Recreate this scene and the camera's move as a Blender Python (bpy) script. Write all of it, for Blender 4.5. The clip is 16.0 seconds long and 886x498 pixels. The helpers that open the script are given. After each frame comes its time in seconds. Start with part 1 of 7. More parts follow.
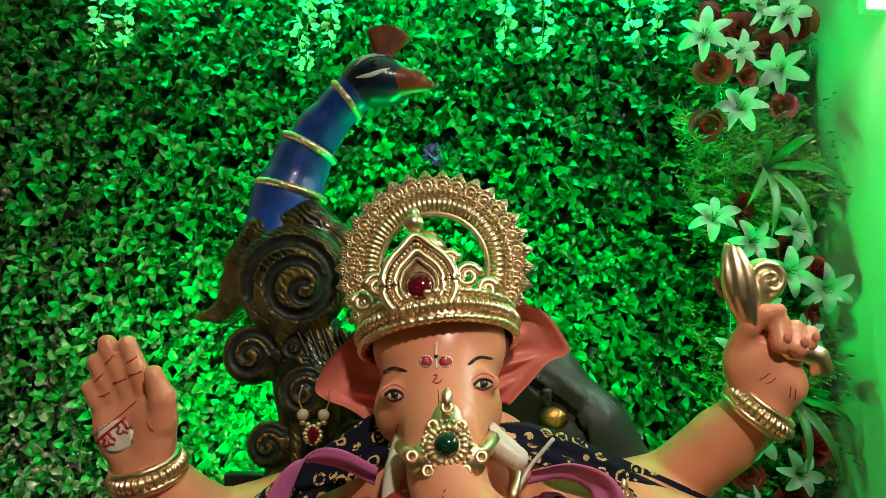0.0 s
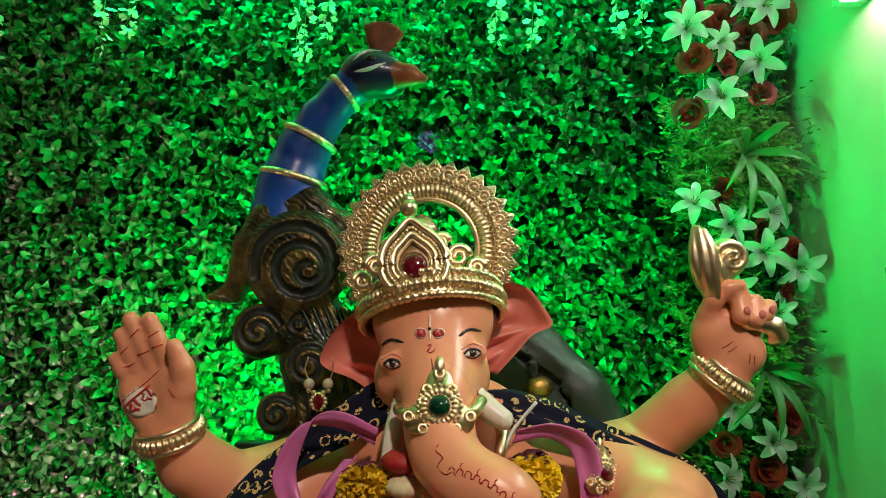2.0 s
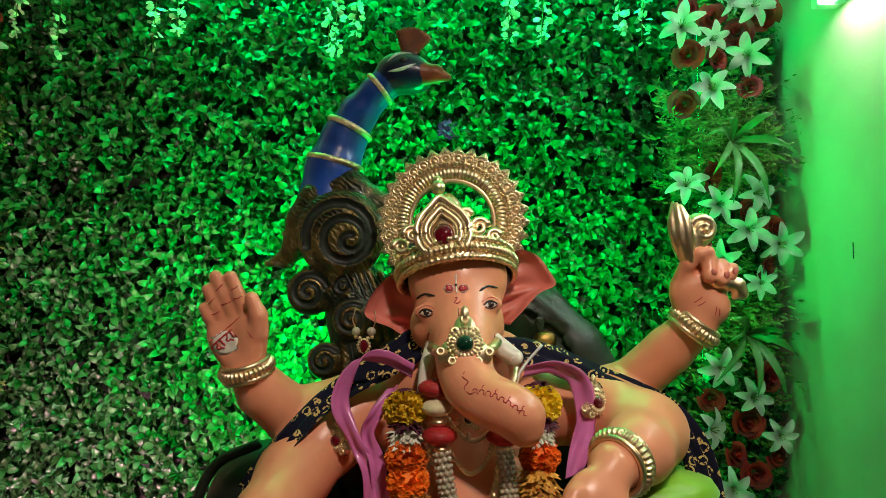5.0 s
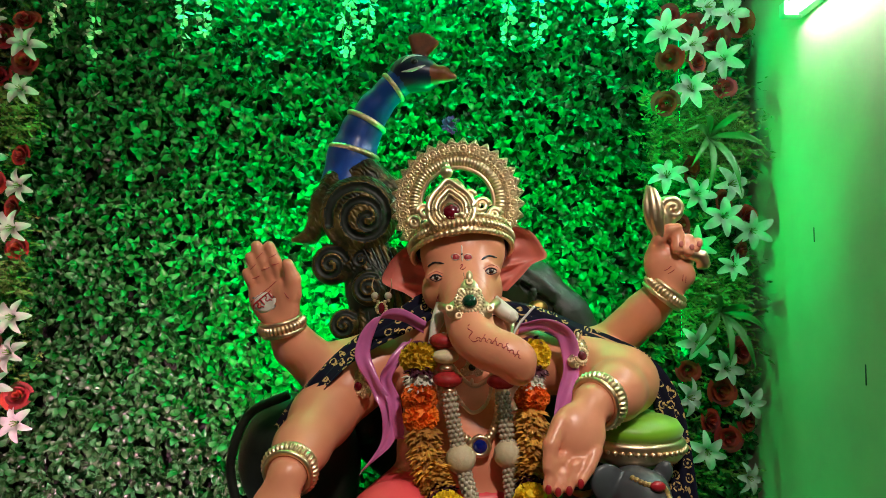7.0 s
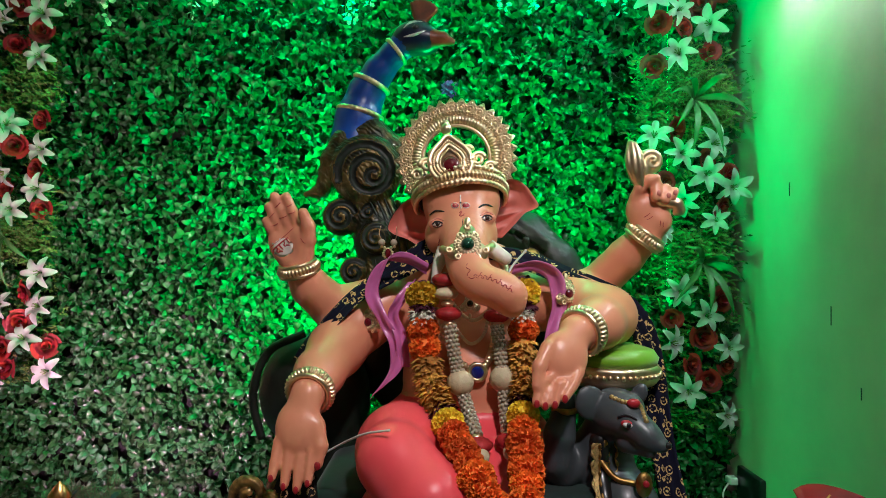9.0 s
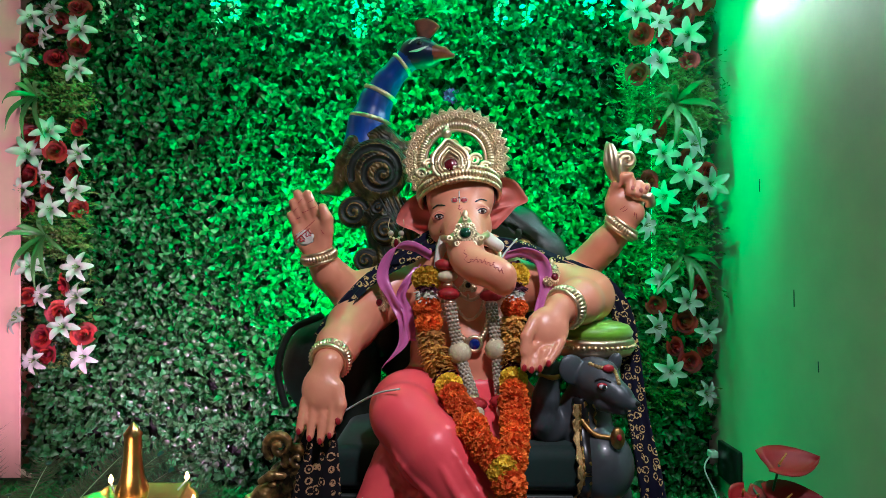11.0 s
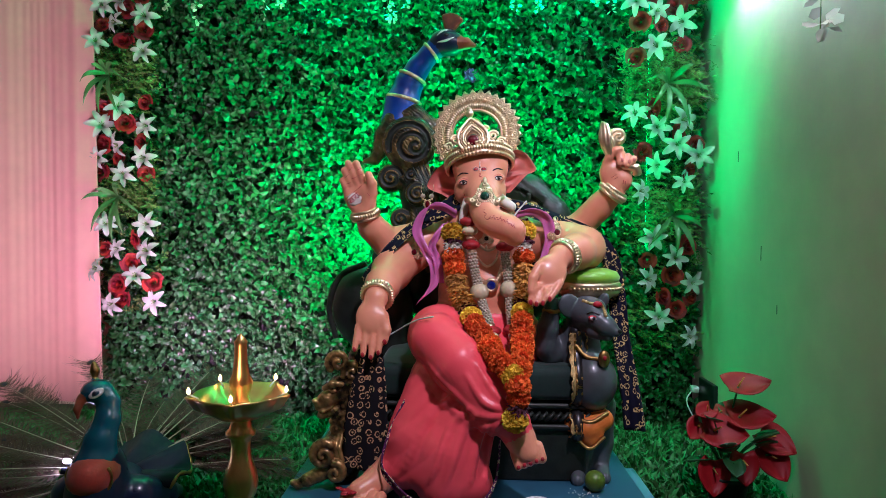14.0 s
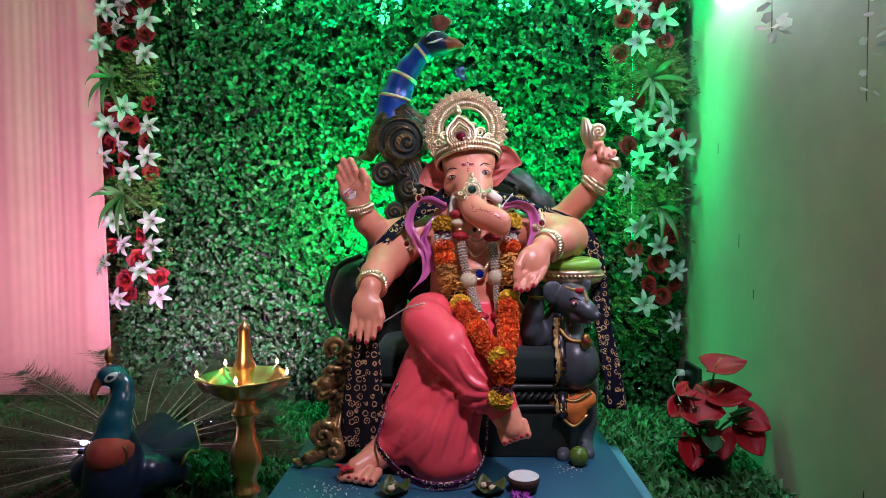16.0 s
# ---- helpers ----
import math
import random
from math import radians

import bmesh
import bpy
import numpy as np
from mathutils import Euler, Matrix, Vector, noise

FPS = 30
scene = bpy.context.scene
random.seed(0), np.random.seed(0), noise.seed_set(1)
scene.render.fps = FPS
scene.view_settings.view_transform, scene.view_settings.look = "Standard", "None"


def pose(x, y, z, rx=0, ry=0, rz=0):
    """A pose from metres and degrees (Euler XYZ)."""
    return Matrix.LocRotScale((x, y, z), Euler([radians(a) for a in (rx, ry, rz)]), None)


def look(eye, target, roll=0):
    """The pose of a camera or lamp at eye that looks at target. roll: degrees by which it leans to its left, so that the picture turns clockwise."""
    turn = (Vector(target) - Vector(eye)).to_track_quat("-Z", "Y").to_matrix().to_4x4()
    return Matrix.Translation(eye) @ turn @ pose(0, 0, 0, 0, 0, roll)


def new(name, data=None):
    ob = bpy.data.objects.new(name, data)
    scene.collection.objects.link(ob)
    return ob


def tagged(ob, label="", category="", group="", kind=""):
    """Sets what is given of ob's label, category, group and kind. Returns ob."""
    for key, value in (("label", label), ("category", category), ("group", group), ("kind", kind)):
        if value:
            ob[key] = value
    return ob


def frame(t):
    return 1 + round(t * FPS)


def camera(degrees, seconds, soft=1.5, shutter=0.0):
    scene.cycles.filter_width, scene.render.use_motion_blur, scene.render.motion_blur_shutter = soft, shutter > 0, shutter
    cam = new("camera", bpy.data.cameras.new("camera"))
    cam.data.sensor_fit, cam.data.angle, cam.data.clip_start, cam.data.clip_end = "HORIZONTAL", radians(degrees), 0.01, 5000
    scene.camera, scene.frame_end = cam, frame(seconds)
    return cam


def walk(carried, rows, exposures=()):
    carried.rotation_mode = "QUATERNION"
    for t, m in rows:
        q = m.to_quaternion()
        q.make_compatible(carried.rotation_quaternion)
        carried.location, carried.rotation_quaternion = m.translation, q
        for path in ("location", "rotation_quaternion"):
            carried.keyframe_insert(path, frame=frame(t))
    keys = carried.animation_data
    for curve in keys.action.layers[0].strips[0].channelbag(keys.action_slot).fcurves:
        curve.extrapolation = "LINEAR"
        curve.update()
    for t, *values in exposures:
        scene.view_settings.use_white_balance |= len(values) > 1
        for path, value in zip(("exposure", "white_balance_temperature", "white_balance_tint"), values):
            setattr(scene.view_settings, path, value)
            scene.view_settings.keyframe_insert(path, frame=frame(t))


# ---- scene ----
cam = camera(69.5, 16.0, soft=0.6)
METRES, EYE, TILT, LEAN, TURN = 1.3, 1.04, 0.0, 0.0, 0.0
ROWS = [
    (0.0, 0.0, 0.0, 0.0, -0.07, 6.65, -0.58),
    (0.5, 0.0007, -0.0069, -0.0039, -0.19, 6.08, -0.43),
    (1.0, 0.0023, -0.0222, -0.0071, -0.22, 5.89, -0.54),
    (1.5, 0.0034, -0.0402, -0.0083, -0.27, 5.55, -0.38),
    (2.0, 0.0042, -0.0586, -0.0094, -0.33, 5.32, -0.21),
    (2.5, 0.0022, -0.0772, -0.0114, -0.22, 5.21, -0.7),
    (3.0, 0.0024, -0.0938, -0.0183, -0.53, 4.12, -1.13),
    (3.5, 0.0035, -0.1193, -0.0211, -0.34, 4.35, -1.78),
    (4.0, -0.0007, -0.145, -0.0269, -0.5, 3.53, -0.9),
    (6.5, -0.0297, -0.3151, -0.0673, 1.26, 4.42, -0.61),
    (7.0, -0.0302, -0.3446, -0.0839, 0.11, 3.79, -0.79),
    (7.5, -0.0285, -0.368, -0.098, 1.02, 3.68, -0.73),
    (8.0, -0.0294, -0.3911, -0.1094, 0.07, 2.68, -0.69),
    (8.5, -0.0314, -0.4166, -0.1206, -0.11, 2.23, -1.06),
    (9.0, -0.0312, -0.443, -0.1257, 0.09, 1.2, -0.47),
    (9.5, -0.028, -0.4749, -0.1382, 1.45, 1.52, -0.22),
    (12.0, -0.0224, -0.7, -0.1539, 0.14, 0.92, -0.1),
    (12.5, -0.0326, -0.756, -0.1526, 0.46, 0.19, -0.06),
    (13.0, -0.0358, -0.7954, -0.1579, 0.72, 0.15, -0.13),
    (13.5, -0.0395, -0.8331, -0.1645, 0.16, -0.66, -0.51),
    (14.0, -0.0445, -0.8708, -0.1724, 1.7, -1.71, -0.52),
    (14.5, -0.0385, -0.9, -0.1733, 1.39, -1.01, -0.35),
    (15.0, -0.0326, -0.9298, -0.175, 0.67, -0.8, -0.37),
    (15.5, -0.0253, -0.9523, -0.177, 1.19, -1.35, -0.01),
    (16.0, -0.0168, -0.9523, -0.1764, 1.8, -2.25, 0.24),
]
walk(cam, [(t, pose(0, 0, EYE, TILT, LEAN, TURN) @ pose(METRES * x, METRES * y, METRES * z, 90 + pitch, roll, yaw)) for t, x, y, z, yaw, pitch, roll in ROWS],
     exposures=[(0.0, -0.33, 6400, 1), (4.0, -0.38, 6350, 3), (8.0, -0.26, 5750, 6), (9.5, -0.18, 5200, 9), (12.0, -0.04, 4850, 14), (14.0, 0.02, 4950, 28), (16.0, 0.10, 5080, 38)])

# ---- light ----
world = bpy.data.worlds.new("night_room")
scene.world = world
world.use_nodes = True
world.node_tree.nodes["Background"].inputs[0].default_value = (0.6, 0.62, 0.7, 1)
world.node_tree.nodes["Background"].inputs[1].default_value = 0.004


def lamp(name, kind, place, target, power, colour, size=0.1, size_y=None, spread=180, cone=60, blend=0.5):
    data = bpy.data.lights.new(name, kind)
    data.energy, data.color = power, colour
    if kind == "AREA":
        data.size, data.spread = size, radians(spread)
        if size_y:
            data.shape, data.size_y = "RECTANGLE", size_y
    else:
        data.shadow_soft_size = size
    if kind == "SPOT":
        data.spot_size, data.spot_blend = radians(cone), blend
    ob = new(name, data)
    ob.matrix_world = look(place, target)
    return ob


GREEN = (0.015, 1.0, 0.125)
lamp("flood_glow_green_a", "AREA", (-0.33, 1.20, 0.74), (-0.32, 1.72, 1.14), 46, GREEN, 0.09, 0.06)
lamp("flood_glow_green_b", "AREA", (0.12, 1.20, 0.86), (0.06, 1.60, 1.36), 26, GREEN, 0.09, 0.06)
lamp("led_strip_glow", "AREA", (-0.10, 1.50, 2.10), (-0.10, 1.66, 1.60), 31, (0.02, 1.0, 0.22), 1.7, 0.02, spread=120)
# Added upright lamp without a known source, for green on the side wall.
lamp("wall_fill_green_edge", "AREA", (0.726, 1.612, 1.20), (0.975, 1.612, 1.20), 1.2, GREEN, 0.02, 1.1)
# Added low fill lamp, unseen, that brings green to the side wall.
lamp("wall_fill_green_c", "AREA", (0.56, 1.32, 0.30), (0.975, 1.66, 0.36), 0.40, GREEN, 0.09, 0.06)
lamp("flame_glow", "POINT", (-0.553, 0.215, 0.505), (-0.553, 0.2, 0.4), 0.22, (1.0, 0.55, 0.18), 0.02)
lamp("wing_glow", "POINT", (-1.03, 0.395, 0.245), (-1.1, 0.4, 0.2), 0.22, (0.95, 0.85, 1.0), 0.01)
lamp("room_glow", "SPOT", (0.36, -0.64, 2.30), (0.02, 0.62, 0.56), 124, (1.0, 0.80, 0.68), 0.07, cone=66, blend=1.0)
lamp("room_bounce", "AREA", (-0.9, -2.6, 2.3), (-0.3, 0.9, 0.5), 0.6, (1.0, 0.88, 0.84), 1.2, 0.3)
lamp("pink_glow", "SPOT", (-1.0, 1.09, 0.13), (-1.06, 1.75, 0.50), 88, (1.0, 0.36, 0.56), 0.03, cone=110, blend=0.9)
lamp("curtain_glow", "SPOT", (-1.75, 0.15, 0.22), (-1.95, 1.6, 1.35), 112, (1.0, 0.66, 0.53), 0.05, cone=125, blend=0.9)

# ---- materials ----


def mat(name, colour, rough=0.5, metal=0.0, vary=0.15, scale=30.0, bump=0.0, bump_scale=200.0, coat=0.0, sheen=0.0, emit=0.0, other=None, random_by=None, hue=0.0, spread=(0.55, 1.4), spec=None, translucent=0.0, cut=None, thin=0.0):
    """A surface with two scales of variation in colour and a fine relief."""
    m = bpy.data.materials.new(name)
    m.use_nodes = True
    nt = m.node_tree
    n, l = nt.nodes, nt.links
    p = n["Principled BSDF"]
    p.inputs["Roughness"].default_value, p.inputs["Metallic"].default_value = rough, metal
    p.inputs["Coat Weight"].default_value, p.inputs["Sheen Weight"].default_value = coat, sheen
    if spec is not None:
        p.inputs["Specular IOR Level"].default_value = spec
    co = n.new("ShaderNodeTexCoord")
    big, small = n.new("ShaderNodeTexNoise"), n.new("ShaderNodeTexNoise")
    for t, s in ((big, scale * 0.2), (small, scale)):
        t.inputs["Scale"].default_value, t.inputs["Detail"].default_value = s, 4
        l.new(co.outputs["Object"], t.inputs["Vector"])
    add = n.new("ShaderNodeMath")
    add.operation = "MULTIPLY_ADD"
    l.new(big.outputs["Fac"], add.inputs[0])
    add.inputs[1].default_value = 0.55
    mul = n.new("ShaderNodeMath")
    mul.operation = "MULTIPLY"
    l.new(small.outputs["Fac"], mul.inputs[0])
    mul.inputs[1].default_value = 0.45
    l.new(mul.outputs[0], add.inputs[2])
    ramp = n.new("ShaderNodeMapRange")
    l.new(add.outputs[0], ramp.inputs[0])
    ramp.inputs[1].default_value, ramp.inputs[2].default_value = cut if cut else (0.35, 0.65)
    mix = n.new("ShaderNodeMix")
    mix.data_type = "RGBA"
    l.new(ramp.outputs[0], mix.inputs[0])
    lo = other if other else tuple(max(0, c * (1 - vary)) for c in colour)
    hi = colour if other else tuple(min(1, c * (1 + vary)) for c in colour)
    mix.inputs[6].default_value, mix.inputs[7].default_value = (*lo, 1), (*hi, 1)
    out = mix.outputs[2]
    if random_by:
        hsv = n.new("ShaderNodeHueSaturation")
        src = n.new("ShaderNodeObjectInfo").outputs["Random"] if random_by == "object" else n.new("ShaderNodeNewGeometry").outputs["Random Per Island"]
        mr = n.new("ShaderNodeMapRange")
        l.new(src, mr.inputs[0])
        mr.inputs[3].default_value, mr.inputs[4].default_value = spread
        l.new(mr.outputs[0], hsv.inputs["Value"])
        mh = n.new("ShaderNodeMapRange")
        l.new(src, mh.inputs[0])
        mh.inputs[3].default_value, mh.inputs[4].default_value = 0.5 - hue, 0.5 + hue
        l.new(mh.outputs[0], hsv.inputs["Hue"])
        l.new(out, hsv.inputs["Color"])
        out = hsv.outputs[0]
    l.new(out, p.inputs["Base Color"])
    rr = n.new("ShaderNodeMapRange")
    l.new(small.outputs["Fac"], rr.inputs[0])
    rr.inputs[3].default_value, rr.inputs[4].default_value = rough * 0.8, min(1, rough * 1.2)
    l.new(rr.outputs[0], p.inputs["Roughness"])
    if bump:
        fine = n.new("ShaderNodeTexNoise")
        fine.inputs["Scale"].default_value, fine.inputs["Detail"].default_value = bump_scale, 3
        l.new(co.outputs["Object"], fine.inputs["Vector"])
        b = n.new("ShaderNodeBump")
        b.inputs["Strength"].default_value, b.inputs["Distance"].default_value = bump, 0.002
        l.new(fine.outputs["Fac"], b.inputs["Height"])
        l.new(b.outputs[0], p.inputs["Normal"])
    if emit:
        p.inputs["Emission Color"].default_value, p.inputs["Emission Strength"].default_value = (*colour, 1), emit
    if thin:
        tl, mx = n.new("ShaderNodeBsdfTranslucent"), n.new("ShaderNodeMixShader")
        l.new(out, tl.inputs["Color"])
        mx.inputs[0].default_value = thin
        l.new(p.outputs[0], mx.inputs[1])
        l.new(tl.outputs[0], mx.inputs[2])
        l.new(mx.outputs[0], n["Material Output"].inputs["Surface"])
    if translucent:
        p.inputs["Subsurface Weight"].default_value = translucent
        p.inputs["Subsurface Radius"].default_value = (0.02, 0.01, 0.006)
        p.inputs["Subsurface Scale"].default_value = 0.3
    return m


SKIN = mat("painted_skin", (0.82, 0.325, 0.185), 0.33, vary=0.06, scale=14, bump=0.03, coat=0.12)
EARPINK = mat("painted_ear_rose", (0.72, 0.22, 0.17), 0.4, vary=0.12, scale=20)
PINK = mat("painted_rose_cloth", (0.98, 0.095, 0.115), 0.32, vary=0.10, scale=12, bump=0.04, spec=0.35)
BLACK = mat("black_paint", (0.012, 0.011, 0.012), 0.3, vary=0.3, coat=0.3)
IVORY = mat("ivory_paint", (0.78, 0.72, 0.62), 0.35, vary=0.08)
NAIL = mat("red_paint", (0.42, 0.02, 0.03), 0.3, vary=0.2)
WHITE = mat("white_paint", (0.75, 0.74, 0.72), 0.4, vary=0.08)
GOLD = mat("gold_plate", (0.90, 0.68, 0.44), 0.35, 1.0, vary=0.16, scale=60, bump=0.10, bump_scale=420)
GOLD_DARK = mat("gold_recess", (0.45, 0.27, 0.08), 0.4, 1.0, vary=0.3, scale=80, bump=0.4, bump_scale=300)
BRASS = mat("polished_brass", (0.85, 0.50, 0.17), 0.30, 1.0, vary=0.15, scale=25, bump=0.05)
LEAF = mat("plastic_leaf", (0.018, 0.086, 0.017), 0.34, vary=0.35, scale=60, random_by="island", hue=0.02, spread=(0.35, 1.75), spec=0.42, thin=0.05)
LEAF_ONE = mat("plastic_leaf_single", (0.018, 0.086, 0.017), 0.34, vary=0.35, scale=60, random_by="object", hue=0.02, spread=(0.35, 1.75), spec=0.42, thin=0.05)
# Near-black colour puts deep shade into the gaps between the leaves.
BACKING = mat("gap_shade_backing", (0.005, 0.008, 0.005), 0.9, vary=0.4, scale=120, bump=0.5)
PLASTER = mat("painted_plaster", (0.56, 0.46, 0.34), 0.55, vary=0.10, scale=9, bump=0.10, bump_scale=60)
CEIL = mat("white_ceiling_paint", (0.75, 0.75, 0.73), 0.7, vary=0.05, scale=8)
SHEER = mat("pale_rose_curtain", (0.80, 0.395, 0.385), 0.75, vary=0.05, scale=20, bump=0.15, bump_scale=600, sheen=0.3, thin=0.25)
TURF = mat("turf_base", (0.02, 0.06, 0.02), 0.9, vary=0.5, scale=120)
BLADE = mat("turf_blade", (0.040, 0.145, 0.028), 0.55, vary=0.3, random_by="island", hue=0.02)

# ---- helpers for meshes ----


def mesh_from(name, verts, faces, mats=(), index=None, smooth=True):
    me = bpy.data.meshes.new(name)
    me.from_pydata([tuple(v) for v in verts] if not isinstance(verts, np.ndarray) else verts.tolist(), [], faces if isinstance(faces, list) else faces.tolist())
    for m in mats:
        me.materials.append(m)
    if index is not None:
        me.polygons.foreach_set("material_index", np.asarray(index, dtype=np.int32))
    if smooth:
        me.polygons.foreach_set("use_smooth", np.ones(len(me.polygons), dtype=bool))
    me.update()
    return me


def put(name, me, parent=None, at=None, label="", category="", group="", kind=""):
    ob = new(name, me)
    if parent:
        ob.parent = parent
    if at is not None:
        ob.matrix_local = at
    return tagged(ob, label, category, group, kind)


def empty(name, place, label, category, group="", kind=""):
    ob = new(name)
    ob.empty_display_size = 0.02
    ob.location = place
    ob.matrix_world = Matrix.Translation(place)
    return tagged(ob, label, category, group, kind)


def from_bm(name, bm, material, smooth=True):
    bmesh.ops.recalc_face_normals(bm, faces=bm.faces)
    me = bpy.data.meshes.new(name)
    bm.to_mesh(me)
    bm.free()
    for m in (material if isinstance(material, (list, tuple)) else [material]):
        me.materials.append(m)
    if smooth:
        me.polygons.foreach_set("use_smooth", np.ones(len(me.polygons), dtype=bool))
    return me


def part(name, bm, material, parent, label="", at=None, smooth=True):
    ob = put(name, from_bm(name, bm, material, smooth), parent, None, label)
    ob.matrix_local = at if at is not None else parent_inverse(parent)
    return ob


def parent_inverse(parent):
    """Parts are modelled in world places, so undo the parent's place."""
    m = Matrix.Identity(4)
    p = parent
    while p:
        m = p.matrix_local @ m
        p = p.parent
    return m.inverted()


def box_bm(x0, y0, z0, x1, y1, z1, bevel=0.0, segments=2):
    bm = bmesh.new()
    bmesh.ops.create_cube(bm, size=1, matrix=Matrix.Translation(((x0 + x1) / 2, (y0 + y1) / 2, (z0 + z1) / 2)) @ Matrix.Diagonal((x1 - x0, y1 - y0, z1 - z0, 1)))
    if bevel:
        bmesh.ops.bevel(bm, geom=bm.edges[:], offset=bevel, segments=segments, profile=0.5, affect="EDGES")
    return bm


def spline(points, n):
    """n places along a smooth curve through the points (Catmull-Rom; any number of columns)."""
    p = np.array(points, dtype=float)
    p = np.vstack((2 * p[0] - p[1], p, 2 * p[-1] - p[-2]))
    u = np.linspace(0, len(p) - 3 - 1e-6, n)
    i = u.astype(int)
    f = (u - i)[:, None]
    a, b, c, d = p[i], p[i + 1], p[i + 2], p[i + 3]
    return 0.5 * (2 * b + (c - a) * f + (2 * a - 5 * b + 4 * c - d) * f ** 2 + (3 * b - a - 3 * c + d) * f ** 3)


def tube_data(path, radii, sides=10, flat=1.0, up=(0, 0, 1), closed=False):
    """Vertices and faces of a tube along the path; flat squashes it along the up way."""
    path = np.asarray(path, float)
    n = len(path)
    radii = np.broadcast_to(np.asarray(radii, float), (n,))
    tan = np.roll(path, -1, 0) - np.roll(path, 1, 0)
    if not closed:
        tan[0], tan[-1] = path[1] - path[0], path[-1] - path[-2]
    tan /= np.linalg.norm(tan, axis=1)[:, None] + 1e-9
    side = np.cross(tan, np.array(up, float))
    bad = np.linalg.norm(side, axis=1) < 1e-3
    side[bad] = np.cross(tan[bad], (0.31, 0.9, 0.1))
    side /= np.linalg.norm(side, axis=1)[:, None]
    nor = np.cross(side, tan)
    a = np.linspace(0, 2 * np.pi, sides, endpoint=False)
    v = path[:, None] + radii[:, None, None] * (np.cos(a)[None, :, None] * side[:, None] + flat * np.sin(a)[None, :, None] * nor[:, None])
    v = v.reshape(-1, 3)
    f = []
    for i in range(n if closed else n - 1):
        j = (i + 1) % n
        for k in range(sides):
            m = (k + 1) % sides
            f.append((i * sides + k, i * sides + m, j * sides + m, j * sides + k))
    if not closed:
        f.append(tuple(range(sides - 1, -1, -1)))
        f.append(tuple(range((n - 1) * sides, n * sides)))
    return v, f


def merged(pieces):
    """Joins (vertices, faces) pairs."""
    vs, fs, o = [], [], 0
    for v, f in pieces:
        vs.append(np.asarray(v, float))
        fs += [tuple(int(i) + o for i in q) for q in f]
        o += len(v)
    return np.vstack(vs), fs


def ball(c, r, rings=8, sides=12, squash=(1, 1, 1)):
    pr = [(max(1e-4, math.sin(math.pi * i / rings)), -math.cos(math.pi * i / rings)) for i in range(rings + 1)]
    v, f = lathe_data(pr, sides)
    return v * r * np.array(squash) + np.array(c), f


def lathe_data(profile, sides=32, centre=(0, 0, 0)):
    """A turned shape from (radius, height) pairs."""
    pr = np.array(profile, float)
    a = np.linspace(0, 2 * np.pi, sides, endpoint=False)
    v = np.stack((pr[:, 0, None] * np.cos(a), pr[:, 0, None] * np.sin(a), np.repeat(pr[:, 1, None], sides, 1)), -1).reshape(-1, 3) + np.array(centre)
    f = []
    for i in range(len(pr) - 1):
        for k in range(sides):
            m = (k + 1) % sides
            f.append((i * sides + k, i * sides + m, (i + 1) * sides + m, (i + 1) * sides + k))
    return v, f


def turned(pieces, m):
    v, f = pieces
    m = np.array(m)
    return np.asarray(v) @ m[:3, :3].T + m[:3, 3], f


# ---- sculpting by distance fields ----


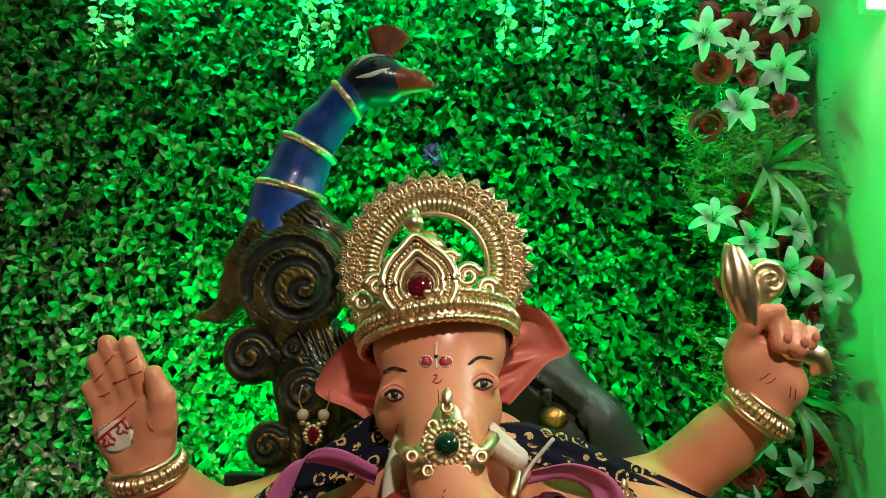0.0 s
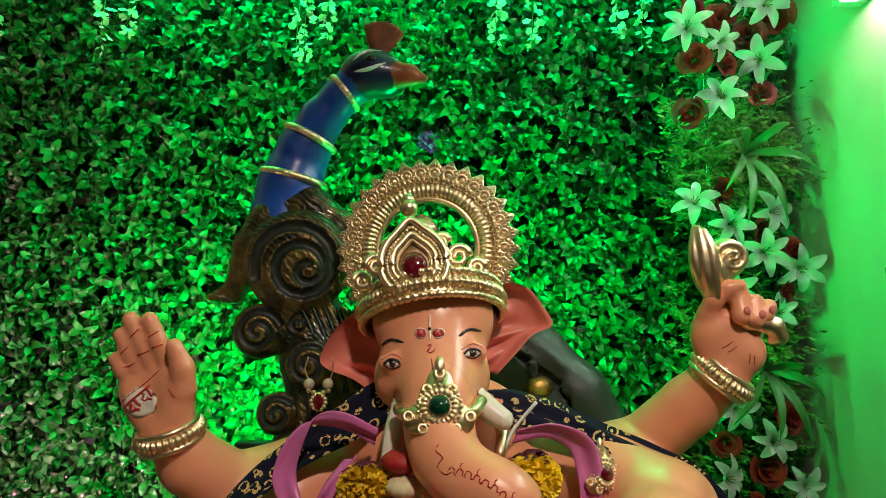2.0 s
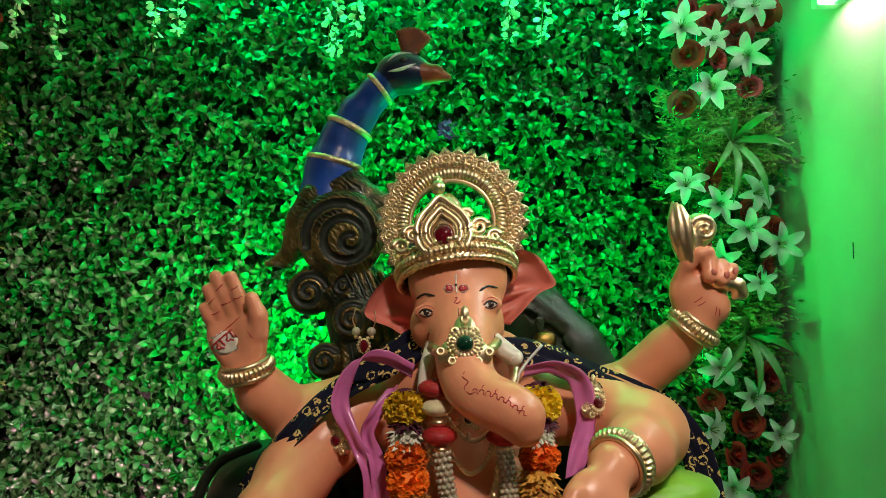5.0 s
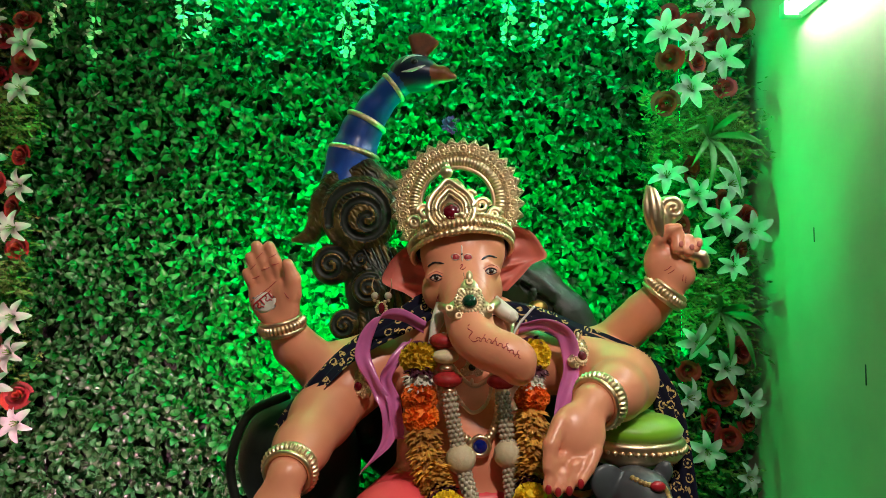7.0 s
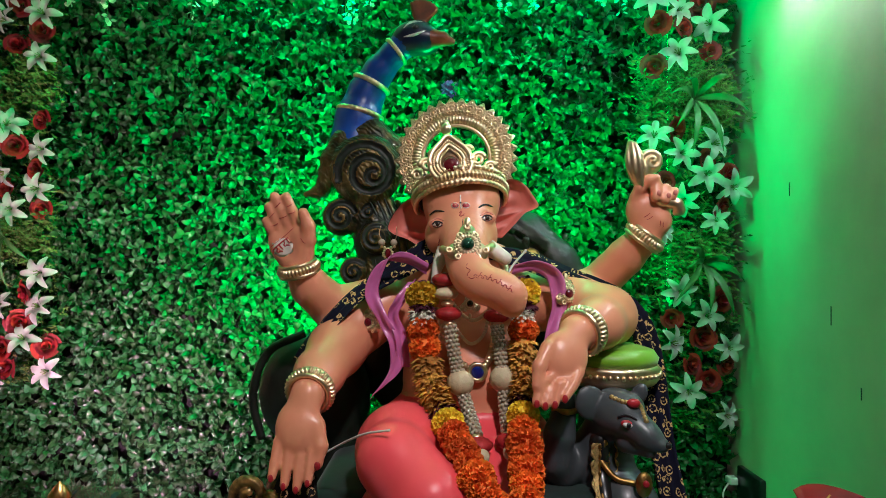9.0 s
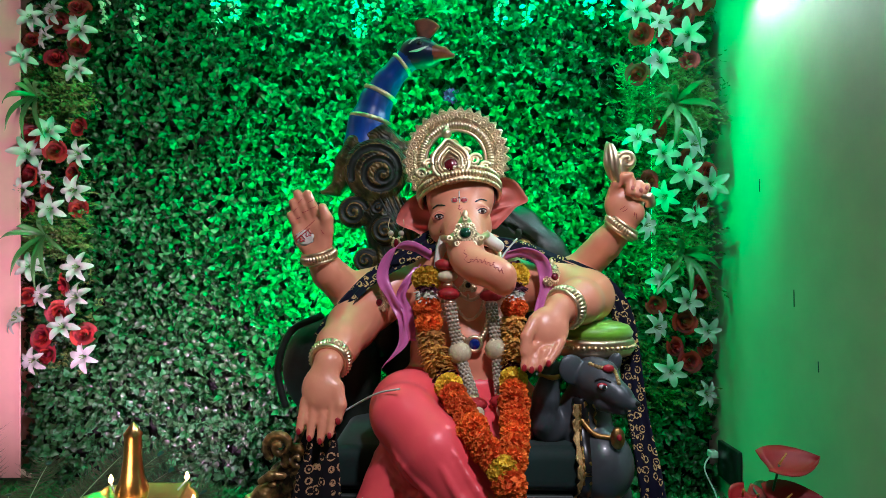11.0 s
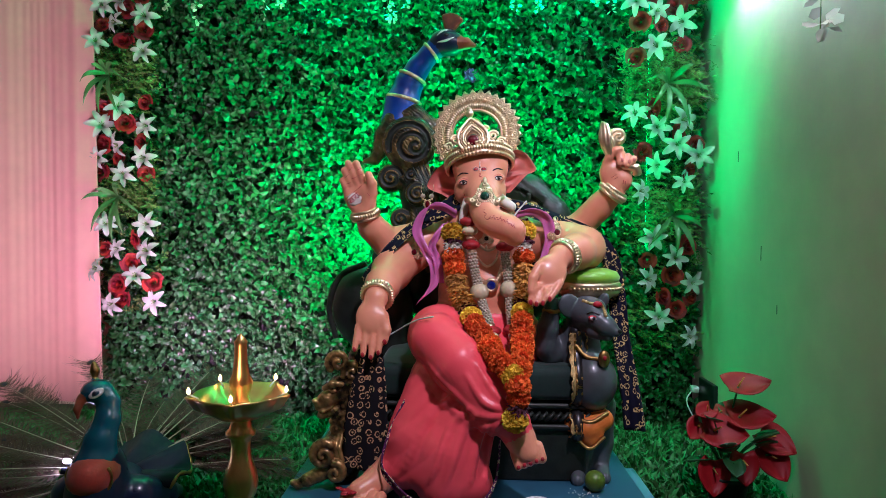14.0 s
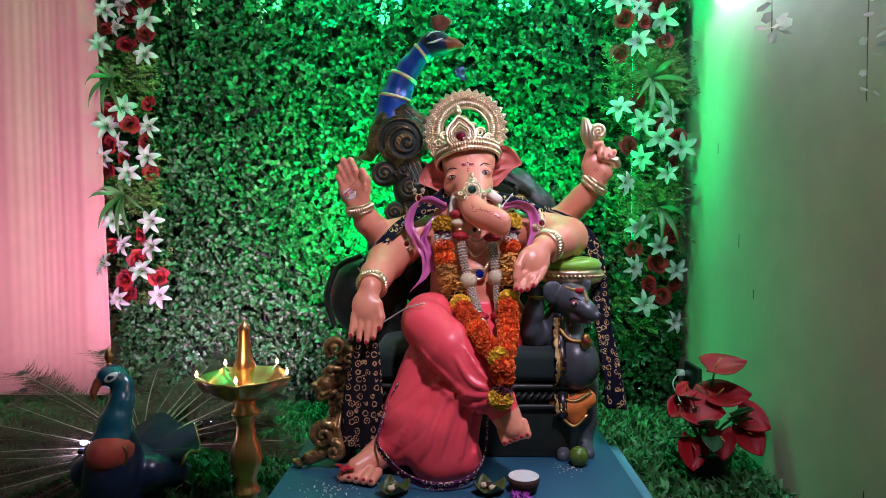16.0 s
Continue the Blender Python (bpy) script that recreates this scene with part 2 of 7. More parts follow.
class Clay:
    """A lump of rounded forms, melted together, turned into one mesh with a material for each form."""

    def __init__(self, lo, hi, step):
        self.lo, self.step = np.array(lo, float), step
        self.n = tuple(int(math.ceil((b - a) / step)) for a, b in zip(lo, hi))
        self.axes = [self.lo[i] + step * np.arange(self.n[i]) for i in range(3)]
        self.d = np.full(self.n, 0.1, np.float32)
        self.best = np.full(self.n, 0.1, np.float32)
        self.m = np.zeros(self.n, np.int8)
        self.extra = []

    def add(self, lo, hi, field, material, melt):
        pad = melt + 3 * self.step
        s = tuple(slice(max(0, int((a - pad - o) / self.step)), max(0, int((b + pad - o) / self.step) + 2)) for a, b, o in zip(lo, hi, self.lo))
        x, y, z = np.meshgrid(*[ax[q].astype(np.float32) for ax, q in zip(self.axes, s)], indexing="ij")
        if x.size == 0:
            return
        d = field(x, y, z).astype(np.float32)
        old = self.d[s]
        h = np.maximum(melt - np.abs(old - d), 0) / max(melt, 1e-6)
        self.d[s] = np.minimum(old, d) - h * h * melt * 0.25
        near = d < self.best[s]
        self.best[s] = np.where(near, d, self.best[s])
        self.m[s] = np.where(near, material, self.m[s])

    def limb(self, points, material=0, melt=0.015, folds=None):
        """A chain of round cones through (x, y, z, radius) places; with next to no melt it is laid on as a smooth cord."""
        if melt <= 0.002 and material:
            p = spline(points, 6 * len(points)) if len(points) > 2 else np.array(points, float)
            v, f = merged([tube_data(p[:, :3], p[:, 3], 8)] + [ball(q[:3], q[3], 6, 8) for q in (p[0], p[-1])])
            self.extra.append((v, f, material))
            return
        for a, b in zip(points[:-1], points[1:]):
            pa, pb, ra, rb = np.array(a[:3]), np.array(b[:3]), a[3], b[3]
            ab = pb - pa
            r = max(ra, rb)

            def field(x, y, z, pa=pa, ab=ab, ra=ra, rb=rb):
                t = np.clip(((x - pa[0]) * ab[0] + (y - pa[1]) * ab[1] + (z - pa[2]) * ab[2]) / (ab @ ab + 1e-12), 0, 1)
                d = np.sqrt((x - pa[0] - t * ab[0]) ** 2 + (y - pa[1] - t * ab[1]) ** 2 + (z - pa[2] - t * ab[2]) ** 2) - (ra + (rb - ra) * t)
                return d + folds(x, y, z) if folds else d
            self.add(np.minimum(pa, pb) - r, np.maximum(pa, pb) + r, field, material, melt)

    def egg(self, place, size, material=0, melt=0.015, turn=(0, 0, 0), folds=None):
        """An ellipsoid with half axes size, turned by Euler degrees."""
        r = np.array(Euler([radians(a) for a in turn]).to_matrix())
        if melt <= 0.002 and material:
            v, f = ball((0, 0, 0), 1.0, 10, 16, size)
            self.extra.append((v @ r.T + np.array(place), f, material))
            return
        s, c = np.array(size, float), np.array(place, float)

        def field(x, y, z):
            q = [(x - c[0]) * r[0][i] + (y - c[1]) * r[1][i] + (z - c[2]) * r[2][i] for i in range(3)]
            k0 = np.sqrt(sum((q[i] / s[i]) ** 2 for i in range(3)))
            k1 = np.sqrt(sum((q[i] / s[i] ** 2) ** 2 for i in range(3)))
            d = k0 * (k0 - 1) / np.maximum(k1, 1e-6)
            return d + folds(x, y, z) if folds else d
        e = np.full(3, s.max())
        self.add(c - e, c + e, field, material, melt)

    def groove(self, points, material):
        """Cuts a channel along (x, y, z, radius) places out of the lump."""
        for a, b in zip(points[:-1], points[1:]):
            pa, pb, r = np.array(a[:3]), np.array(b[:3]), max(a[3], b[3])
            ab = pb - pa
            lo, hi = np.minimum(pa, pb) - r - 3 * self.step, np.maximum(pa, pb) + r + 3 * self.step
            s = tuple(slice(max(0, int((p - o) / self.step)), max(0, int((q - o) / self.step) + 2)) for p, q, o in zip(lo, hi, self.lo))
            x, y, z = np.meshgrid(*[ax[q] for ax, q in zip(self.axes, s)], indexing="ij")
            if x.size == 0:
                continue
            t = np.clip(((x - pa[0]) * ab[0] + (y - pa[1]) * ab[1] + (z - pa[2]) * ab[2]) / (ab @ ab + 1e-12), 0, 1)
            d = np.sqrt((x - pa[0] - t * ab[0]) ** 2 + (y - pa[1] - t * ab[1]) ** 2 + (z - pa[2] - t * ab[2]) ** 2) - (a[3] + (b[3] - a[3]) * t)
            self.d[s] = np.maximum(self.d[s], -d.astype(np.float32))
            self.m[s] = np.where(d < self.step * 0.6, material, self.m[s])

    def front(self, x, z):
        """The y at which a ray from the front first meets the lump."""
        i, k = int(round((x - self.lo[0]) / self.step)), int(round((z - self.lo[2]) / self.step))
        col = self.d[i, :, k]
        inside = np.nonzero(col < 0)[0]
        if len(inside) == 0 or inside[0] == 0:
            return self.lo[1] + self.step * self.n[1] * 0.5
        j = inside[0]
        t = col[j - 1] / (col[j - 1] - col[j])
        return self.lo[1] + self.step * (j - 1 + t)

    def data(self):
        d = self.d
        ins = d < 0
        c = np.zeros(tuple(k - 1 for k in self.n), np.int16)
        corners = [(i, j, k) for i in (0, 1) for j in (0, 1) for k in (0, 1)]

        def cut(a, o):
            return a[o[0]:o[0] + self.n[0] - 1, o[1]:o[1] + self.n[1] - 1, o[2]:o[2] + self.n[2] - 1]
        for o in corners:
            c += cut(ins, o)
        active = np.argwhere((c > 0) & (c < 8))
        ids = np.full(c.shape, -1, np.int64)
        ids[tuple(active.T)] = np.arange(len(active))
        acc, cnt = np.zeros((len(active), 3)), np.zeros(len(active))
        for o in corners:
            for ax in range(3):
                if o[ax]:
                    continue
                q = list(o)
                q[ax] = 1
                a = d[tuple((active + o).T)].astype(float)
                b = d[tuple((active + q).T)].astype(float)
                x = (a < 0) != (b < 0)
                t = np.where(x, a / np.where(x, a - b, 1), 0)
                p = np.repeat(np.array([o], float), len(active), 0)
                p[:, ax] += t
                acc += p * x[:, None]
                cnt += x
        verts = self.lo + self.step * (active + acc / cnt[:, None])
        quads, mats = [], []
        for ax in range(3):
            u, v = (ax + 1) % 3, (ax + 2) % 3
            a = np.argwhere(np.diff(ins.astype(np.int8), axis=ax) != 0)
            a = a[(a[:, u] > 0) & (a[:, v] > 0) & (a[:, u] < self.n[u] - 1) & (a[:, v] < self.n[v] - 1) & (a[:, ax] < self.n[ax] - 1)]
            eu, ev = np.eye(3, dtype=int)[u], np.eye(3, dtype=int)[v]
            q = np.stack([ids[tuple((a - s).T)] for s in (eu + ev, ev, 0 * eu, eu)], 1)
            flip = ~ins[tuple(a.T)]
            q[flip] = q[flip][:, ::-1]
            quads.append(q)
            mats.append(self.m[tuple(a.T)])
        quads, mats = np.vstack(quads), np.concatenate(mats)
        ok = (quads >= 0).all(1)
        return verts, quads[ok], mats[ok]


def clay_mesh(name, clay, mats, laid=()):
    """One mesh of a lump and all that is laid on it."""
    v, q, m = clay.data()
    vs, faces, index, at = [v], q.tolist(), m.tolist(), len(v)
    for pv, pf, colour in [*clay.extra, *laid]:
        vs.append(np.asarray(pv, float))
        faces += [[int(i) + at for i in f] for f in pf]
        index += [colour] * len(pf)
        at += len(pv)
    return mesh_from(name, np.vstack(vs), faces, mats, index)


# ---- the room ----
def panel_y(x):
    """The leaf panel's front, which stands a little askew in the niche."""
    return 1.70 - 0.03 * x


def setting(name, bm, material, label):
    return tagged(put(name, from_bm(name, bm, material, False)), label, kind="structure")


setting("wall_back", box_bm(-3.4, 1.80, -0.3, 1.15, 1.92, 2.7), PLASTER, "painted plaster back wall behind the leaf panel")
setting("wall_right", box_bm(0.975, -3.2, -0.3, 1.10, 1.80, 2.7), PLASTER, "grey-green painted plaster side wall with scratches")
setting("wall_left", box_bm(-3.4, -3.2, -0.3, -3.28, 1.80, 2.7), PLASTER, "plain painted side wall")
setting("wall_front", box_bm(-3.4, -3.32, -0.3, 1.1, -3.2, 2.7), PLASTER, "plain painted wall")
setting("ceiling", box_bm(-3.4, -3.32, 2.6, 1.1, 1.92, 2.72), CEIL, "white painted ceiling")
setting("floor", box_bm(-3.4, -3.32, -0.12, 1.1, 1.92, -0.02), TURF, "floor under the artificial turf")


def leaf_shape(long=0.0375, wide=0.0205, cup=0.0034, bend=0.007):
    """One leaf with a folded midrib, tip up: five cross rows between stalk and tip."""
    v = [(0, 0, 0)]
    for t, w in ((0.12, 0.55), (0.30, 0.93), (0.52, 1.0), (0.74, 0.80), (0.91, 0.40)):
        y = -bend * 4 * t * (1 - t)
        v += [(-wide / 2 * w, y - cup * w, long * t), (0, y, long * t), (wide / 2 * w, y - cup * w, long * t)]
    v.append((0, 0.002, long))
    f = [(0, 2, 1), (0, 3, 2)]
    for r in range(4):
        a = 1 + 3 * r
        f += [(a, a + 1, a + 4, a + 3), (a + 1, a + 2, a + 5, a + 4)]
    f += [(13, 14, 16), (14, 15, 16)]
    return np.array(v), f


def leaf_panel():
    rng = np.random.default_rng(4)
    board = empty("leaf_panel", (-0.34, 1.75, 0.0), "panel of glossy green artificial box leaves", "leaf wall", kind="structure")
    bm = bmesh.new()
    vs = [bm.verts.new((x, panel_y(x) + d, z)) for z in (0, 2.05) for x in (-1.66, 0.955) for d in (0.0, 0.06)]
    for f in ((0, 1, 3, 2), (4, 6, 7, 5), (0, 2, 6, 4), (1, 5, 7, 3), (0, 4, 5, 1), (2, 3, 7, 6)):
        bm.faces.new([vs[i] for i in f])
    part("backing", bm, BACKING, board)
    lv, lf = leaf_shape()
    spots = []
    # sprigs of leaves on a loose grid, each with a ring of leaves and a few inner ones
    step = 0.0312
    for i, x in enumerate(np.arange(-1.66, 0.95, step)):
        for j, z in enumerate(np.arange(0.0, 2.05, step)):
            cx, cz = x + rng.uniform(-0.6, 0.6) * step, z + rng.uniform(-0.6, 0.6) * step + (i % 2) * step / 2
            depth = rng.uniform(-0.052, 0.010)
            lean = rng.normal(0, 0.32, 2)
            n = rng.integers(6, 9)
            a0 = rng.uniform(0, 6.28)
            for k in range(n):
                spots.append((cx, cz, depth, a0 + k * 6.283 / n + rng.normal(0, 0.25), (rng.uniform(-0.1, 0.55) if k < n - 3 else rng.uniform(0.3, 1.05)), lean[0], lean[1], rng.uniform(0.66, 1.15), rng.uniform(-0.8, 0.8)))
    rows = np.array(spots)

    def place(r):
        x, z, d, a, up, l0, l1, s, twist = r
        m = Matrix.Translation((x, panel_y(x) - 0.012 + d, z)) @ Matrix.Rotation(l0, 4, "X") @ Matrix.Rotation(l1, 4, "Z") @ Matrix.Rotation(a, 4, "Y") @ Matrix.Rotation(up, 4, "X") @ Matrix.Rotation(twist, 4, "Z")
        return m @ Matrix.Diagonal((s, s, s, 1))
    near = [i for i in range(len(rows)) if -0.50 < rows[i, 0] < -0.18 and 0.78 < rows[i, 1] < 1.30 and rows[i, 2] > -0.012][:300]
    single = set(near)
    one = mesh_from("leaf", lv, lf, [LEAF_ONE])
    inv = parent_inverse(board)
    for i in near:
        put("leaf", one, board, inv @ place(rows[i]))
    pieces = [turned((lv, lf), place(rows[i])) for i in range(len(rows)) if i not in single]
    v = np.vstack([p[0] for p in pieces])
    f = [tuple(q + k * len(lv) for q in face) for k in range(len(pieces)) for face in lf]
    put("leaves", mesh_from("leaves", v, f, [LEAF]), board, inv, kind="stuff")


leaf_panel()


def turf():
    rng = np.random.default_rng(9)
    n = 42000
    x, y = rng.uniform(-2.3, 0.97, n), rng.uniform(-0.35, 1.68, n)
    v, f = [], []
    for i in range(n):
        a, h, w = rng.uniform(0, 6.28), rng.uniform(0.012, 0.036), rng.uniform(0.0035, 0.0075)
        c, s = math.cos(a) * w, math.sin(a) * w
        lx, ly = rng.normal(0, 0.018, 2)
        k = len(v)
        v += [(x[i] - c, y[i] - s, -0.02), (x[i] + c, y[i] + s, -0.02), (x[i] + c + lx * 0.4, y[i] + s + ly * 0.4, -0.02 + h * 0.7), (x[i] - c + lx * 0.4, y[i] - s + ly * 0.4, -0.02 + h * 0.7), (x[i] + lx, y[i] + ly, -0.02 + h)]
        f += [(k, k + 1, k + 2, k + 3), (k + 3, k + 2, k + 4)]
    tagged(put("turf", mesh_from("turf", v, f, [BLADE])), "short green artificial grass covering the floor", "grass", kind="stuff")


turf()


def curtain(x0, x1, y0, label):
    n, rows = 260, 14
    v, f = [], []
    for j in range(rows + 1):
        z = 2.5 - 2.46 * j / rows
        for i in range(n + 1):
            u = i / n
            x = x0 + (x1 - x0) * u
            fold = 0.0020 * math.sin(x * 58 + 3.4 * math.sin(x * 7.3)) + 0.013 * math.sin(x * 23 + 1 + 0.3 * z + 1.5 * math.sin(x * 5)) + 0.0013 * math.sin(x * 140 + 5 * math.sin(x * 13) + 0.5 * z)
            v.append((x + (0.05 * (1 - z / 2.5) if u > 0.97 else 0), y0 + fold * (0.8 + 0.2 * j / rows), z))
    for j in range(rows):
        for i in range(n):
            a = j * (n + 1) + i
            f.append((a, a + 1, a + n + 2, a + n + 1))
    ob = put("curtain", mesh_from("curtain", v, f, [SHEER]))
    mod = ob.modifiers.new("cloth", "SOLIDIFY")
    mod.thickness = 0.002
    return tagged(ob, label, "curtain")


curtain(-3.2, -1.68, 1.63, "pale rose pleated curtain hanging to the floor")

# ---- the seated figure ----
IRIS = mat("brown_eye_paint", (0.10, 0.03, 0.012), 0.25, vary=0.3, scale=200, coat=0.5)


def figure():
    def drape(x, y, z):
        a, r = np.arctan2(x - 0.03, 0.56 - z), np.hypot(x - 0.03, 0.56 - z)
        w = np.sin(15 * a + 3 * r + 2.6 * np.sin(4.3 * a + 6 * r))
        return (0.0016 * (1 - np.abs(w)) ** 2 + 0.0006 * np.sin(61 * a + 2 * np.sin(9 * r))) * np.clip(r * 4, 0.1, 1.3)

    def soft(x, y, z):
        return 0.0022 * np.sin(60 * (z * 0.8 + x) + 4 * np.sin(14 * z))

    c = Clay((-0.46, 0.36, 0.09), (0.49, 1.02, 1.10), 0.0045)
    # torso
    c.egg((0.012, 0.89, 0.77), (0.165, 0.095, 0.125), 0, 0.03)
    c.egg((0.02, 0.85, 0.62), (0.15, 0.135, 0.145), 0, 0.03)
    c.limb([(-0.05, 0.88, 0.84, 0.075), (0.06, 0.89, 0.85, 0.075)], 0, 0.04)
    # raised arm with open palm
    c.limb([(-0.17, 0.90, 0.785, 0.060), (-0.285, 0.855, 0.772, 0.050), (-0.330, 0.815, 0.820, 0.043), (-0.352, 0.790, 0.868, 0.033)], 0, 0.006)
    c.egg((-0.366, 0.787, 0.918), (0.045, 0.020, 0.054), 0, 0.02, (0, -18, 0))
    c.egg((-0.338, 0.774, 0.912), (0.022, 0.019, 0.042), 0, 0.015, (0, -6, 0))
    c.egg((-0.392, 0.778, 0.905), (0.016, 0.014, 0.034), 0, 0.015, (0, -24, 0))
    for bx, bz, tx, tz, r in ((-0.402, 0.928, -0.4165, 0.961, 0.0112), (-0.391, 0.943, -0.4105, 0.991, 0.0128), (-0.373, 0.950, -0.3995, 1.012, 0.0134), (-0.353, 0.950, -0.375, 1.012, 0.0128)):
        c.limb([(bx, 0.782, bz, r), ((bx + tx) / 2, 0.774, (bz + tz) / 2 + 0.002, r * 0.97), (tx, 0.770, tz, r * 0.84)], 0, 0.002)
    c.limb([(-0.328, 0.770, 0.922, 0.018), (-0.326, 0.762, 0.950, 0.0145), (-0.336, 0.757, 0.978, 0.0112)], 0, 0.006)
    # raised arm with closed fist
    c.limb([(0.17, 0.945, 0.775, 0.052), (0.310, 0.892, 0.828, 0.044), (0.365, 0.85, 0.893, 0.041), (0.401, 0.82, 0.940, 0.034)], 0, 0.006)
    c.egg((0.397, 0.815, 0.990), (0.042, 0.030, 0.050), 0, 0.02, (0, -8, 0))
    c.egg((0.426, 0.803, 0.970), (0.025, 0.024, 0.028), 0, 0.015)
    c.egg((0.425, 0.822, 1.008), (0.034, 0.024, 0.030), 0, 0.015)
    c.limb([(0.374, 0.806, 1.022, 0.0135), (0.380, 0.795, 1.040, 0.0125), (0.395, 0.786, 1.056, 0.0110), (0.410, 0.782, 1.060, 0.0095)], 0, 0.006)
    for x0, z0, x1, z1, r in ((0.412, 1.046, 0.4085, 1.019, 0.0130), (0.4325, 1.037, 0.429, 1.014, 0.0122), (0.451, 1.033, 0.444, 1.020, 0.0095)):
        c.limb([(x0 + 0.002, 0.815, z0 - 0.004, r), (x0, 0.788, z0, r), (x1, 0.778, z1, r * 0.92)], 0, 0.002)
        c.egg((x1 + 0.003, 0.778 - r * 0.86, z1 + 0.008), (0.0050, 0.0024, 0.0062), 1, 0.001)
    # lower arm resting towards the lion
    c.limb([(-0.175, 0.88, 0.775, 0.068), (-0.225, 0.85, 0.74, 0.062), (-0.268, 0.785, 0.69, 0.058), (-0.285, 0.69, 0.655, 0.047), (-0.292, 0.620, 0.628, 0.033)], 0, 0.02)
    c.egg((-0.302, 0.588, 0.577), (0.042, 0.022, 0.050), 0, 0.02, (-18, 0, 0))
    for bx, tx, tz in ((-0.334, -0.341, 0.488), (-0.314, -0.319, 0.474), (-0.294, -0.297, 0.468), (-0.275, -0.277, 0.480)):
        c.limb([(bx, 0.580, 0.552, 0.0115), ((bx + tx) / 2, 0.566, (0.548 + tz) / 2, 0.0102), (tx, 0.556, tz + 0.008, 0.0080)], 0, 0.0015)
        c.egg((tx, 0.5485, tz + 0.008), (0.0045, 0.003, 0.007), 5, 0.001)
    c.limb([(-0.268, 0.588, 0.580, 0.015), (-0.258, 0.575, 0.545, 0.012), (-0.262, 0.568, 0.515, 0.009)], 0, 0.008)
    c.egg((-0.262, 0.560, 0.515), (0.006, 0.004, 0.008), 5, 0.001)
    # arm on the cushion
    c.limb([(0.17, 0.89, 0.79, 0.070), (0.245, 0.86, 0.79, 0.064), (0.305, 0.79, 0.765, 0.062), (0.270, 0.715, 0.755, 0.050), (0.216, 0.660, 0.742, 0.035)], 0, 0.02)
    c.egg((0.1842, 0.62, 0.7027), (0.046, 0.025, 0.050), 0, 0.02, (-20, 22, 0))
    c.limb([(0.1679, 0.604, 0.6742, 0.0112), (0.1363, 0.588, 0.6583, 0.0112), (0.1273, 0.575, 0.6260, 0.0087)], 0, 0.0015)
    c.egg((0.1269, 0.5675, 0.6256), (0.0052, 0.003, 0.0078), 5, 0.001)
    c.limb([(0.1813, 0.604, 0.6682, 0.0112), (0.1531, 0.588, 0.6435, 0.0112), (0.1428, 0.575, 0.6220, 0.0087)], 0, 0.0015)
    c.egg((0.1423, 0.5675, 0.6216), (0.0052, 0.003, 0.0078), 5, 0.001)
    c.limb([(0.1971, 0.604, 0.6683, 0.0112), (0.1712, 0.588, 0.6556, 0.0108), (0.1600, 0.575, 0.6245, 0.0084)], 0, 0.0015)
    c.egg((0.1595, 0.5675, 0.6241), (0.0052, 0.003, 0.0078), 5, 0.001)
    c.limb([(0.2093, 0.604, 0.6775, 0.0112), (0.1952, 0.588, 0.6558, 0.0105), (0.1778, 0.575, 0.6353, 0.0082)], 0, 0.0015)
    c.egg((0.1773, 0.5675, 0.6349), (0.0052, 0.003, 0.0078), 5, 0.001)
    c.limb([(0.1539, 0.612, 0.7189, 0.0150), (0.1345, 0.592, 0.6878, 0.0125), (0.1280, 0.58, 0.6554, 0.0092)], 0, 0.006)
    # wrapped legs
    c.egg((-0.01, 0.82, 0.50), (0.19, 0.15, 0.10), 2, 0.03, folds=soft)
    c.limb([(-0.10, 0.80, 0.48, 0.100), (-0.118, 0.66, 0.515, 0.084), (-0.125, 0.565, 0.525, 0.066)], 2, 0.03)
    c.limb([(-0.125, 0.565, 0.525, 0.066), (-0.060, 0.512, 0.468, 0.072), (0.025, 0.468, 0.380, 0.060), (0.070, 0.455, 0.338, 0.048)], 2, 0.012)
    c.limb([(0.11, 0.80, 0.47, 0.095), (0.02, 0.66, 0.44, 0.09), (-0.10, 0.60, 0.40, 0.085)], 2, 0.03)
    c.limb([(-0.115, 0.60, 0.40, 0.085), (-0.170, 0.560, 0.26, 0.085), (-0.215, 0.545, 0.185, 0.055)], 2, 0.006, drape)
    c.limb([(-0.03, 0.535, 0.36, 0.075), (-0.075, 0.53, 0.25, 0.095), (-0.085, 0.51, 0.175, 0.085)], 2, 0.005, drape)
    c.limb([(-0.085, 0.52, 0.22, 0.09), (-0.02, 0.50, 0.165, 0.050)], 2, 0.03, drape)
    c.limb([(-0.16, 0.54, 0.20, 0.07), (-0.10, 0.49, 0.155, 0.045)], 2, 0.03, drape)
    # gathered folds that run out from the ankle and the knee
    folds = [([(0.050, 0.352), (-0.010, 0.335), (-0.085, 0.372), (-0.165, 0.440)], 0.012), ([(0.053, 0.366), (-0.010, 0.366), (-0.070, 0.410), (-0.140, 0.472)], 0.006),
             ([(0.055, 0.380), (0.000, 0.398), (-0.045, 0.460)], 0.005), ([(0.052, 0.395), (0.018, 0.428), (-0.020, 0.485)], 0.005)]
    for k, u in enumerate((0.0, 0.16, 0.42, 0.58, 0.90)):
        folds.append(([(0.030 - 0.115 * u, 0.335 + 0.065 * u), (0.010 - 0.165 * u, 0.270 + 0.060 * u), (0.005 - 0.235 * u, 0.150 + 0.045 * u + 0.03 * (1 - u))], 0.0125 - 0.004 * (k % 2)))
    for pts, r in folds:
        p = spline(pts, 18)
        ys = [c.front(x, z) for x, z in p]
        c.limb([(x, y + 0.45 * r, z, r * (0.35 + 0.65 * math.sin(math.pi * (0.08 + 0.9 * q / 17)))) for q, ((x, z), y) in enumerate(zip(p, ys))], 2, 0.009)
